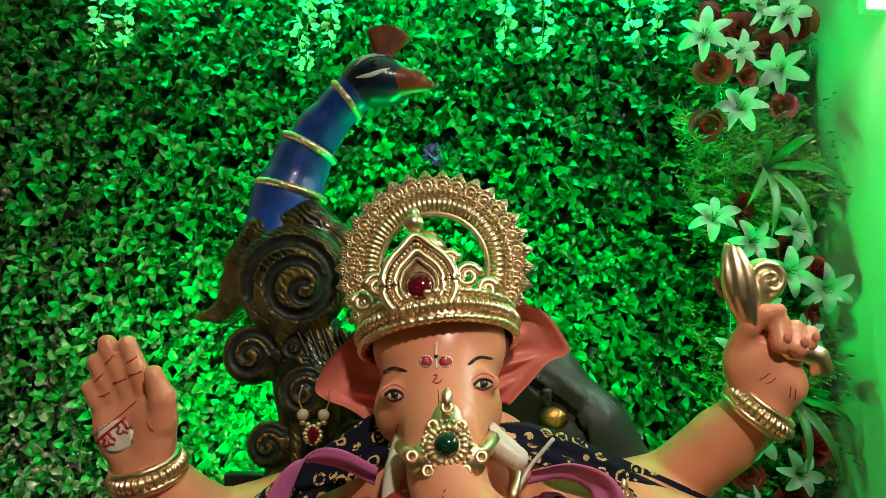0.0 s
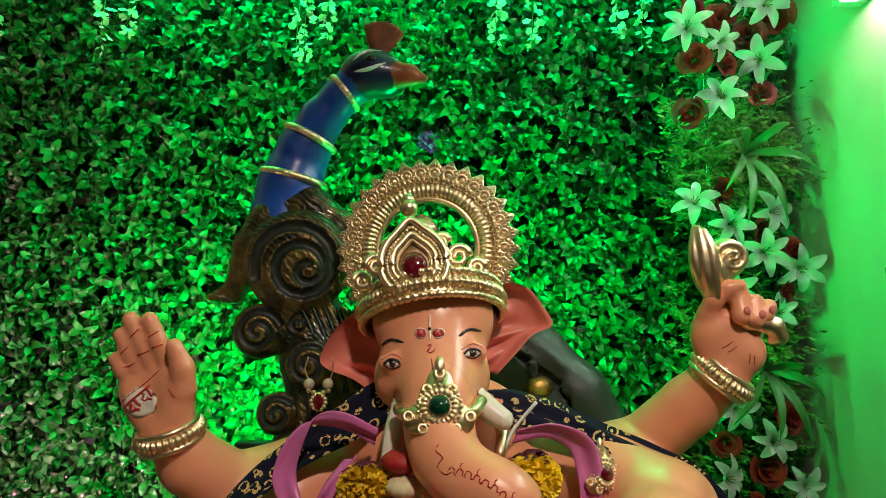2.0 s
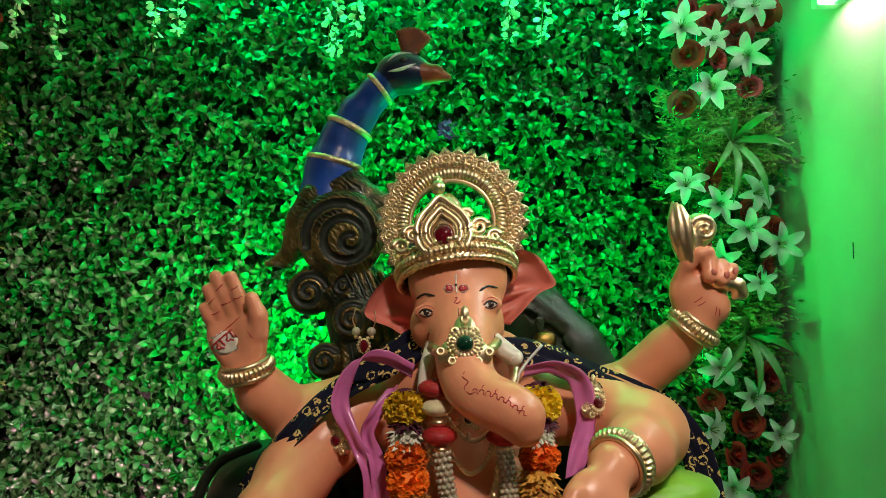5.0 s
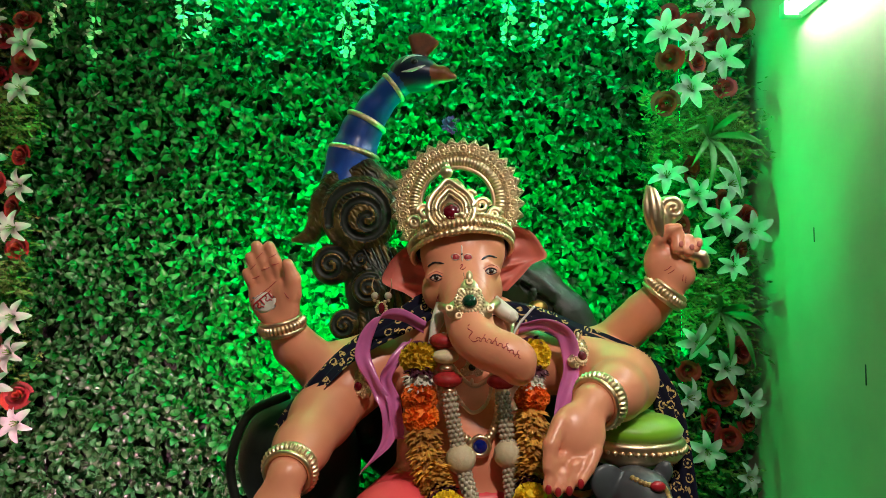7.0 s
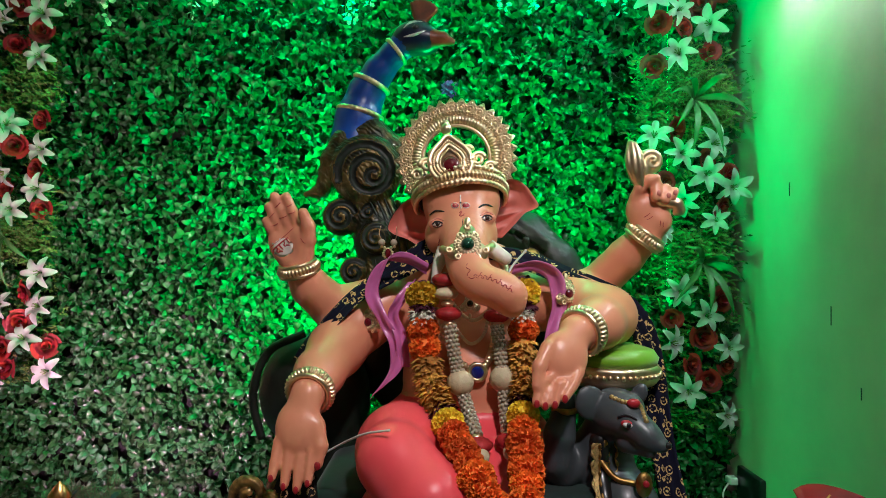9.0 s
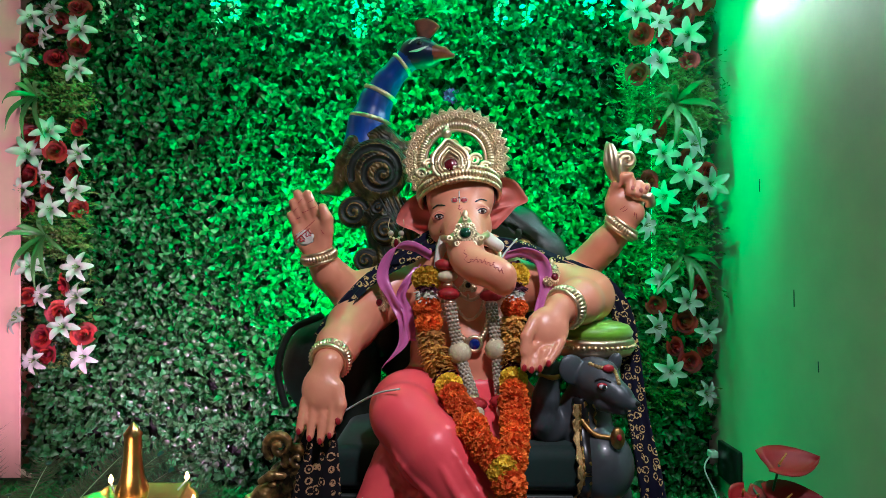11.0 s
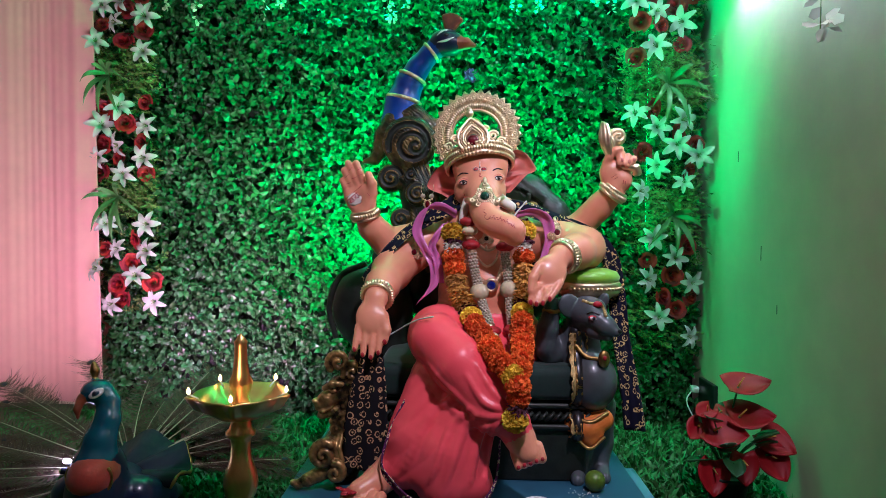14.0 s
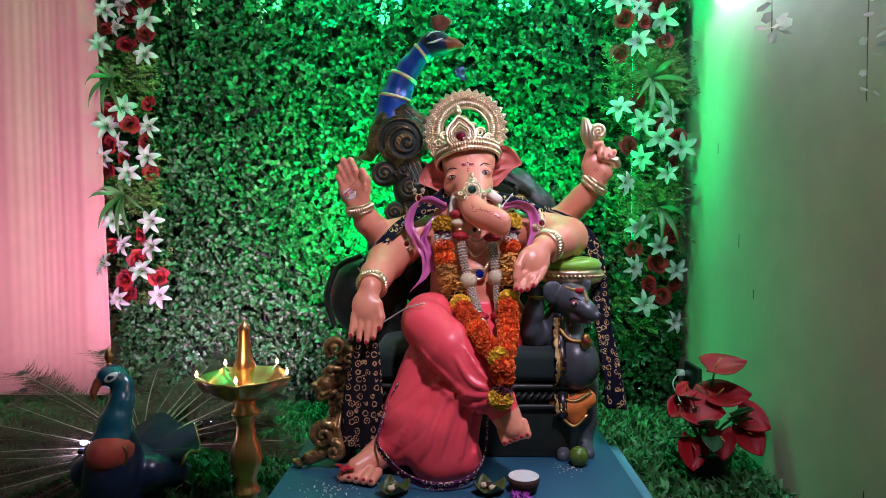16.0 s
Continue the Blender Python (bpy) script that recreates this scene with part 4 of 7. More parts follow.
def strip_data(path, widths, across, n=60, ripple=0.0, waves=5):
    """A band of cloth along a path; across: way of its width, one for each path place or one for all."""
    p = spline(path, n)
    w = np.interp(np.linspace(0, 1, n), np.linspace(0, 1, len(widths)), widths)
    ac = np.array(across, float)
    if ac.ndim == 1:
        ac = np.repeat(ac[None], len(path), 0)
    ac = spline(ac, n)
    ac /= np.linalg.norm(ac, axis=1)[:, None]
    tan = np.gradient(p, axis=0)
    nor = np.cross(ac, tan)
    nor /= np.linalg.norm(nor, axis=1)[:, None] + 1e-9
    cols = 9
    v = []
    for k in range(cols):
        u = k / (cols - 1) - 0.5
        v.append(p + ac * (w * u)[:, None] + nor * (ripple * np.sin(u * waves * 2 + np.linspace(0, 5, n)))[:, None])
    v = np.stack(v, 1).reshape(-1, 3)
    f = [(i * cols + k, i * cols + k + 1, (i + 1) * cols + k + 1, (i + 1) * cols + k) for i in range(n - 1) for k in range(cols - 1)]
    return v, f


def cloth(name, data, material, label, category, parent=None, thick=0.0016):
    if parent:
        ob = piece(name, data, material, parent, label)
    else:
        ob = tagged(put(name, mesh_from(name, data[0], data[1], [material])), label, category)
    mod = ob.modifiers.new("cloth", "SOLIDIFY")
    mod.thickness, mod.offset = thick, 0
    return ob


# ---- plinth ----
def plinth():
    p = empty("plinth", (0, 0.6, -0.02), "low blue painted board carrying the throne and idol", "platform")
    part("board", box_bm(-0.53, 0.27, 0.0, 0.44, 1.20, 0.108, 0.006), BOARD, p)
    part("edge_strip", box_bm(0.443, 0.27, 0.0, 0.475, 0.82, 0.092, 0.003), BOARD_EDGE, p, "light blue strip along the edge")
    part("skid", box_bm(-0.50, 0.30, -0.02, -0.40, 1.15, 0.0), BOARD_EDGE, p)
    part("skid", box_bm(0.30, 0.30, -0.02, 0.40, 1.15, 0.0), BOARD_EDGE, p)


plinth()


# ---- throne ----
def curl(cx, cz, r0, turns, start, way, y, thick, n=26, squeeze=0.12):
    """A volute as limb places: it winds inwards from radius r0."""
    out = []
    for i in range(n):
        t = i / (n - 1)
        a = radians(start) + way * t * turns * 2 * math.pi
        r = r0 * (1 - t) + r0 * squeeze * t
        out.append((cx + r * math.cos(a), y - 0.010 * t, cz + r * math.sin(a), thick * (1 - 0.62 * t)))
    return out


def throne():
    t = empty("throne", (-0.05, 1.0, 0.108), "dark carved throne with a peacock, volutes and lion arm", "throne")
    # carved post with volutes
    c = Clay((-0.43, 0.96, 0.58), (0.02, 1.14, 1.30), 0.0031)
    c.limb([(-0.235, 1.055, 1.13, 0.060), (-0.235, 1.06, 1.05, 0.05), (-0.20, 1.06, 0.95, 0.07), (-0.19, 1.06, 0.80, 0.06), (-0.22, 1.06, 0.62, 0.05)], 1, 0.02)
    c.limb([(-0.10, 1.07, 1.00, 0.05), (-0.09, 1.07, 0.7, 0.06)], 1, 0.03)
    cuts = []

    def volute(cx, cz, r, yc, bulge, turns, start, way, thick, shift=(0, 0)):
        """A domed boss with a channel winding in."""
        c.egg((cx, yc, cz), (r, bulge * 0.72, r), 0, 0.005)
        pts = []
        for k in range(36):
            t = k / 35
            a, q = radians(start) + way * t * turns * 2 * math.pi, 0.80 - 0.68 * t
            x, z = cx + shift[0] * t + r * q * math.cos(a), cz + shift[1] * t + r * q * math.sin(a)
            u = min(0.97, math.hypot(x - cx, z - cz) / r)
            pts.append((x, yc - bulge * 0.72 * math.sqrt(1 - u * u), z, 1.3 * thick * (1 - 0.45 * t)))
        cuts.append(pts)
    volute(-0.236, 1.105, 0.090, 1.012, 0.042, 2.3, 200, -1, 0.0085, (0.026, -0.014))
    c.limb([(-0.30, 1.045, 1.185, 0.030), (-0.325, 1.045, 1.135, 0.030), (-0.335, 1.045, 1.085, 0.026), (-0.355, 1.045, 1.055, 0.018), (-0.392, 1.040, 1.046, 0.007)], 0, 0.012)
    c.limb([(-0.27, 1.05, 1.205, 0.03), (-0.22, 1.05, 1.21, 0.03), (-0.165, 1.05, 1.17, 0.026), (-0.15, 1.05, 1.11, 0.022)], 0, 0.012)
    for x, z in ((-0.345, 1.150), (-0.358, 1.108), (-0.325, 1.185)):
        c.limb([(x + 0.03, 1.045, z - 0.012, 0.018), (x, 1.04, z, 0.005)], 0, 0.008)
    volute(-0.298, 0.988, 0.047, 1.02, 0.034, 1.7, 20, 1, 0.006)
    c.limb([(-0.262, 1.02, 1.06, 0.014), (-0.245, 1.02, 1.02, 0.020), (-0.255, 1.02, 0.985, 0.020), (-0.262, 1.02, 0.965, 0.018)], 0, 0.006)
    volute(-0.208, 0.935, 0.040, 0.992, 0.030, 1.6, 60, 1, 0.005)
    volute(-0.264, 0.852, 0.036, 1.015, 0.030, 1.5, 40, 1, 0.005)
    volute(-0.238, 0.782, 0.036, 1.010, 0.030, 1.5, 40, 1, 0.005)
    volute(-0.130, 0.860, 0.034, 1.0, 0.028, 1.5, 40, 1, 0.005)
    volute(-0.228, 1.000, 0.022, 1.01, 0.020, 1.4, 40, 1, 0.004)
    for k in range(7):
        x = -0.245 + 0.022 * k
        c.limb([(x, 1.012, 1.04 - 0.004 * k, 0.008), (x + 0.03, 1.002, 0.98 - 0.01 * k, 0.013), (x + 0.045, 1.004, 0.90 - 0.01 * k, 0.007)], 0, 0.003)
        c.limb([(x + 0.012, 1.004, 1.04 - 0.004 * k, 0.002), (x + 0.042, 0.994, 0.98 - 0.01 * k, 0.003), (x + 0.056, 0.998, 0.90 - 0.01 * k, 0.002)], 1, 0.001)
    for k in range(4):
        x = -0.225 + 0.03 * k
        c.limb([(x, 1.01, 0.90, 0.008), (x + 0.01, 1.0, 0.80, 0.014), (x - 0.005, 1.01, 0.68, 0.009)], 0, 0.003)
        c.limb([(x + 0.012, 1.0, 0.90, 0.002), (x + 0.024, 0.99, 0.80, 0.004), (x + 0.008, 1.0, 0.68, 0.002)], 1, 0.001)
    for pts in cuts:
        c.groove(pts, 1)
    clay_part("carved_post", c, [BRONZE, BRONZE_DARK], t, "dark bronze volutes and acanthus leaves")
    # peacock neck and head
    p = Clay((-0.36, 0.97, 1.16), (0.02, 1.16, 1.58), 0.0032)
    p.limb([(-0.277, 1.08, 1.185, 0.064), (-0.268, 1.08, 1.25, 0.055), (-0.245, 1.08, 1.318, 0.045), (-0.212, 1.07, 1.372, 0.036), (-0.175, 1.06, 1.412, 0.031), (-0.145, 1.05, 1.435, 0.031)], 0, 0.02)
    p.egg((-0.112, 1.043, 1.448), (0.060, 0.039, 0.043), 1, 0.02, (0, 12, 0))
    p.limb([(-0.078, 1.034, 1.444, 0.025), (-0.050, 1.030, 1.443, 0.018), (-0.024, 1.026, 1.434, 0.008)], 2, 0.006)
    p.limb([(-0.070, 1.026, 1.430, 0.013), (-0.030, 1.024, 1.430, 0.006)], 2, 0.004)
    for k in range(7):
        a = radians(118 - 13 * k)
        p.limb([(-0.108 + 0.012 * math.cos(a), 1.042, 1.488, 0.007), (-0.104 + 0.048 * math.cos(a), 1.04, 1.488 + 0.052 * math.sin(a), 0.0075)], 2, 0.0025)
    bands = (((-0.262, 1.08, 1.262), (0.25, 0, 1), 0.0545, 0.0095), ((-0.233, 1.076, 1.338), (0.5, 0, 1), 0.044, 0.009), ((-0.168, 1.058, 1.418), (1.0, 0, 0.8), 0.033, 0.008))
    neck = clay_part("peacock_neck", p, [BLUE, INK, BEAK, WHITE, BLACK], t, "glossy blue peacock neck with a crested head")
    for pts, r in (([(-0.148, 1.462), (-0.128, 1.478), (-0.100, 1.484)], 0.0042), ([(-0.146, 1.440), (-0.118, 1.444), (-0.090, 1.456)], 0.0042)):
        q = [(x, p.front(x, z) + 0.001, z) for x, z in spline(pts, 18)]
        piece("eye_stripe", tube_data(q, r * np.sin(np.linspace(0.25, 2.9, 18)), 8), WHITE, neck, "white painted stripe")
    piece("eye", ball((-0.116, p.front(-0.116, 1.463) + 0.002, 1.463), 0.0085, 8, 14, (1.1, 0.6, 1)), BLACK, neck, "glossy black eye")
    for place, way, major, minor in bands:
        piece("neck_band", torus_data(place, way, major, minor, 60, 8, 31, 0.06, 0.8), GOLD, neck, "rough gold band")
    # seat back and seat
    b = Clay((-0.52, 0.86, 0.10), (0.42, 1.20, 1.06), 0.0065)
    b.limb([(-0.05, 1.09, 0.95, 0.075), (0.09, 1.09, 0.985, 0.062), (0.17, 1.08, 0.945, 0.060), (0.245, 1.06, 0.875, 0.056), (0.31, 1.04, 0.77, 0.055), (0.345, 1.02, 0.60, 0.05), (0.345, 1.0, 0.2, 0.05)], 0, 0.02)
    b.limb([(0.10, 1.03, 0.985, 0.012), (0.165, 1.02, 0.935, 0.012), (0.195, 1.02, 0.86, 0.010)], 0, 0.004)
    b.limb([(0.14, 1.03, 0.99, 0.010), (0.215, 1.02, 0.93, 0.010), (0.25, 1.02, 0.86, 0.009)], 0, 0.004)
    b.egg((0.175, 1.02, 0.895), (0.024, 0.018, 0.020), 1, 0.001)
    b.egg((0.0, 1.08, 0.72), (0.30, 0.06, 0.28), 0, 0.03)
    b.egg((-0.355, 1.0, 0.555), (0.135, 0.085, 0.145), 0, 0.03)
    b.limb([(-0.30, 1.02, 0.30, 0.09), (-0.33, 1.02, 0.5, 0.10)], 0, 0.03)
    for k in range(4):
        b.groove([(0.09 + 0.028 * k, 1.028, 0.985 - 0.02 * k, 0.006), (0.165 + 0.026 * k, 1.018, 0.935 - 0.02 * k, 0.007), (0.205 + 0.024 * k, 1.008, 0.87 - 0.02 * k, 0.006)], 0)
    clay_part("seat_back", b, [BRONZE_DARK, GOLD_DARK], t, "rounded black-green seat back with moulded lines")
    rim = spline([(-0.465, 0.93, 0.46, 0), (-0.488, 0.935, 0.56, 0), (-0.455, 0.94, 0.66, 0), (-0.37, 0.945, 0.705, 0)], 40)[:, :3]
    piece("rim", tube_data(rim, 0.010, 8), BRONZE_DARK, t)
    part("seat_cushion", box_bm(-0.30, 0.635, 0.34, 0.28, 1.02, 0.44, 0.03, 4), VELVET, t, "dark green seat cushion")
    part("seat_base", box_bm(-0.31, 0.66, 0.108, 0.30, 1.05, 0.34, 0.008), BRONZE_DARK, t)
    for z in (0.325, 0.265):
        piece("moulding", tube_data(np.stack((np.linspace(-0.31, 0.30, 60), np.full(60, 0.655), np.full(60, z)), 1), 0.009, 8), BRONZE_DARK, t)
    rope = [tube_data([(x, 0.652, 0.283), (x + 0.014, 0.645, 0.295), (x + 0.026, 0.652, 0.308)], [0.004, 0.006, 0.004], 6) for x in np.arange(-0.30, 0.28, 0.020)]
    piece("rope_carving", merged(rope), BRONZE_DARK, t)
    # lion arm
    n = Clay((-0.54, 0.50, 0.10), (-0.26, 0.82, 0.54), 0.0032)
    n.limb([(-0.34, 0.70, 0.44, 0.045), (-0.355, 0.68, 0.36, 0.050), (-0.36, 0.66, 0.24, 0.045), (-0.38, 0.66, 0.14, 0.04)], 0, 0.02)
    n.egg((-0.378, 0.630, 0.372), (0.048, 0.042, 0.046), 0, 0.012)
    n.limb([(-0.395, 0.612, 0.366, 0.030), (-0.424, 0.596, 0.348, 0.023), (-0.440, 0.590, 0.338, 0.018)], 0, 0.010)
    n.egg((-0.452, 0.584, 0.348), (0.010, 0.012, 0.008), 0, 0.003)
    n.limb([(-0.400, 0.606, 0.318, 0.016), (-0.436, 0.588, 0.308, 0.012)], 0, 0.006)
    n.limb([(-0.426, 0.580, 0.384, 0.008), (-0.405, 0.578, 0.396, 0.010), (-0.380, 0.584, 0.394, 0.007)], 0, 0.004)
    n.egg((-0.404, 0.583, 0.376), (0.010, 0.006, 0.007), 0, 0.002)
    n.limb([(-0.448, 0.580, 0.326, 0.004), (-0.428, 0.574, 0.322, 0.005), (-0.408, 0.580, 0.332, 0.004)], 0, 0.002)
    for cx, cz, r, start, way in ((-0.392, 0.452, 0.030, 220, -1), (-0.352, 0.425, 0.028, 200, -1), (-0.345, 0.375, 0.028, 170, -1), (-0.350, 0.325, 0.026, 160, -1), (-0.372, 0.288, 0.024, 150, -1), (-0.398, 0.272, 0.018, 120, -1)):
        n.limb(curl(cx, cz, r, 1.5, start, way, 0.600, 0.0115, 22), 0, 0.003)
    for q in range(6):
        a = radians(60 + 40 * q)
        n.limb([(-0.380 + 0.035 * math.cos(a), 0.610, 0.370 + 0.040 * math.sin(a), 0.006), (-0.372 + 0.060 * math.cos(a), 0.605, 0.366 + 0.066 * math.sin(a), 0.009), (-0.366 + 0.076 * math.cos(a + 0.4), 0.612, 0.362 + 0.086 * math.sin(a + 0.4), 0.004)] if math.cos(a) > -0.6 else [(-0.36, 0.612, 0.40, 0.006), (-0.365, 0.606, 0.43, 0.007)], 0, 0.003)
    n.limb([(-0.385, 0.63, 0.26, 0.030), (-0.405, 0.61, 0.215, 0.034), (-0.415, 0.60, 0.165, 0.036)], 0, 0.012)
    n.limb(curl(-0.425, 0.205, 0.036, 1.5, 60, 1, 0.565, 0.013, 24), 0, 0.003)
    n.limb(curl(-0.392, 0.160, 0.026, 1.4, 100, -1, 0.560, 0.011, 22), 0, 0.003)
    for q in range(5):
        n.limb([(-0.378 - 0.010 * q, 0.592, 0.262 - 0.004 * q, 0.005), (-0.384 - 0.012 * q, 0.570, 0.225, 0.007), (-0.372 - 0.014 * q, 0.566, 0.180, 0.005)], 0, 0.003)
    n.limb([(-0.435, 0.58, 0.150, 0.022), (-0.470, 0.57, 0.135, 0.018), (-0.495, 0.565, 0.124, 0.012), (-0.508, 0.562, 0.130, 0.009)], 0, 0.006)
    clay_part("lion_arm", n, [GILT], t, "gilded carved lion head on a scroll foot")


throne()


# ---- cushion and mouse figure at the other arm ----
def mouse():
    c = Clay((0.13, 0.53, 0.10), (0.44, 0.92, 0.68), 0.0036)
    c.egg((0.315, 0.690, 0.390), (0.072, 0.080, 0.085), 0, 0.02)
    c.limb([(0.295, 0.73, 0.42, 0.065), (0.285, 0.73, 0.50, 0.055), (0.288, 0.71, 0.55, 0.045)], 0, 0.02)
    c.egg((0.296, 0.685, 0.585), (0.050, 0.052, 0.048), 0, 0.015)
    c.egg((0.310, 0.662, 0.604), (0.036, 0.036, 0.026), 0, 0.012)
    c.limb([(0.314, 0.650, 0.576, 0.038), (0.340, 0.624, 0.556, 0.026), (0.362, 0.604, 0.544, 0.014)], 0, 0.012)
    c.limb([(0.312, 0.648, 0.540, 0.024), (0.345, 0.618, 0.528, 0.012)], 0, 0.004)
    c.egg((0.370, 0.594, 0.546), (0.007, 0.006, 0.006), 4, 0.001)
    c.egg((0.246, 0.668, 0.606), (0.032, 0.010, 0.036), 0, 0.004, (0, -35, 12))
    c.egg((0.345, 0.690, 0.618), (0.016, 0.010, 0.026), 0, 0.004, (0, 25, -20))
    ey = c.front(0.302, 0.578)
    c.egg((0.302, ey + 0.001, 0.579), (0.0125, 0.005, 0.0075), 2, 0.001, (0, 12, 0))
    c.egg((0.302, ey - 0.001, 0.578), (0.0100, 0.005, 0.0055), 3, 0.001, (0, 12, 0))
    c.egg((0.303, ey - 0.003, 0.578), (0.0055, 0.004, 0.0052), 4, 0.0)
    c.limb([(x, c.front(x, z) - 0.001, z, 0.0026) for x, z in ((0.288, 0.590), (0.302, 0.595), (0.318, 0.589))], 4, 0.001)
    c.limb([(0.245, 0.735, 0.485, 0.042), (0.200, 0.715, 0.462, 0.035), (0.186, 0.700, 0.485, 0.032), (0.190, 0.690, 0.54, 0.029), (0.204, 0.695, 0.605, 0.022)], 0, 0.012)
    c.limb([(0.285, 0.73, 0.30, 0.060), (0.290, 0.72, 0.20, 0.042), (0.285, 0.71, 0.130, 0.034)], 0, 0.015)
    c.limb([(0.345, 0.75, 0.30, 0.055), (0.350, 0.74, 0.20, 0.040), (0.345, 0.73, 0.130, 0.032)], 0, 0.015)
    c.limb([(0.285, 0.70, 0.126, 0.026), (0.272, 0.645, 0.120, 0.018)], 0, 0.01)
    c.limb([(0.35, 0.72, 0.126, 0.026), (0.352, 0.665, 0.120, 0.018)], 0, 0.01)
    c.limb([(0.262, 0.672, 0.275, 0.030), (0.300, 0.655, 0.265, 0.034), (0.345, 0.670, 0.285, 0.030)], 1, 0.01)
    c.limb([(0.285, 0.648, 0.26, 0.020), (0.305, 0.645, 0.235, 0.018), (0.325, 0.65, 0.25, 0.018)], 1, 0.01)
    c.limb([(0.258, 0.655, 0.30, 0.006), (0.30, 0.628, 0.288, 0.006), (0.352, 0.648, 0.308, 0.006)], 5, 0.001)
    c.limb([(0.262, 0.640, 0.245, 0.005), (0.300, 0.625, 0.216, 0.005), (0.34, 0.63, 0.245, 0.005)], 5, 0.001)
    c.limb([(0.262, 0.672, 0.50, 0.006), (0.290, 0.652, 0.468, 0.006), (0.325, 0.640, 0.462, 0.006)], 5, 0.001)
    c.egg((0.335, 0.622, 0.466), (0.016, 0.010, 0.024), 5, 0.002)
    c.egg((0.336, 0.612, 0.470), (0.006, 0.004, 0.007), 2, 0.0)
    top = [(x, c.front(x, z) - 0.001, z) for x, z in ((0.282, 0.622), (0.298, 0.617), (0.314, 0.616), (0.328, 0.612), (0.334, 0.600), (0.336, 0.586))]
    for x, y, z in spline(top, 16):
        c.egg((x, y, z), (0.0050, 0.004, 0.0050), 6, 0.001)
    gx, gz = 0.316, 0.616
    c.egg((gx, c.front(gx, gz) - 0.005, gz), (0.013, 0.007, 0.009), 2, 0.001)
    # sash down the front
    spine = [(0.268 + 0.004 * k / 15, 0.53 - 0.020 * k) for k in range(16)]
    lay = [c.front(x, z) for x, z in spine]
    for sink, r, colour in ((0.011, 0.021, 4), (0.007, 0.0165, 5)):
        c.limb([(x, y + sink, z, r) for (x, z), y in zip(spine, lay)], colour, 0.001)
    for k, ((x, z), y) in enumerate(zip(spine, lay)):
        c.egg((x + 0.005 * (-1) ** k, y - 0.005, z), (0.007, 0.004, 0.006), 5, 0.001, (0, 40 * (-1) ** k, 0))
    c.limb([(0.178, 0.690, 0.590, 0.006), (0.202, 0.668, 0.588, 0.006), (0.228, 0.690, 0.590, 0.006)], 5, 0.001)
    lace = strip_data([(x + 0.004, y - 0.004, z) for (x, z), y in zip(spine, lay)], [0.040, 0.046, 0.044, 0.048], (1, 0.25, 0), 120, 0.003, 4)
    lv = np.array(lace[0]).reshape(120, 9, 3)
    lv[:, 0, 0] -= 0.005 * np.abs(np.sin(np.arange(120) * 0.26))
    lv[:, 8, 0] += 0.005 * np.abs(np.sin(np.arange(120) * 0.26))
    c.extra.append((lv.reshape(-1, 3), lace[1], 6))
    for k in (0, 2, 4, 6, 8):
        c.extra.append((*tube_data(lv[:, k] - np.array((0, 0.002, 0)), 0.0022 + 0.0012 * np.sin(np.arange(120) * 0.9), 6), 6 if k in (0, 8) else 5))
    ob = put("mouse_statue", clay_mesh("mouse_statue", c, [GREY, ORANGE_CLOTH, NAIL, WHITE, BLACK, GOLD_DARK, LACE]))
    tagged(ob, "slate-grey painted mouse figure with gold ornaments and an orange loincloth", "statue")
    k = empty("arm_cushion", (0.315, 0.785, 0.62), "lime green round cushion in a gilded rim", "cushion")
    piece("pad", lathe_data([(0.0, 0.708), (0.060, 0.706), (0.088, 0.697), (0.098, 0.682), (0.094, 0.668), (0.0, 0.666)], 40, (0.315, 0.785, 0)), LIMEGREEN, k)
    piece("gilded_rim", lathe_data([(0.0, 0.668), (0.096, 0.668), (0.102, 0.660), (0.097, 0.650), (0.100, 0.640), (0.090, 0.628), (0.065, 0.618), (0.0, 0.616)], 40, (0.315, 0.785, 0)), GOLD, k, "gilded beaded rim")
    tagged(piece("beading", merged([ball((0.315 + 0.101 * math.cos(a), 0.785 + 0.101 * math.sin(a), 0.650), 0.005, 5, 6) for a in np.linspace(0, 6.283, 48, endpoint=False)]), GOLD, k), kind="stuff")


mouse()


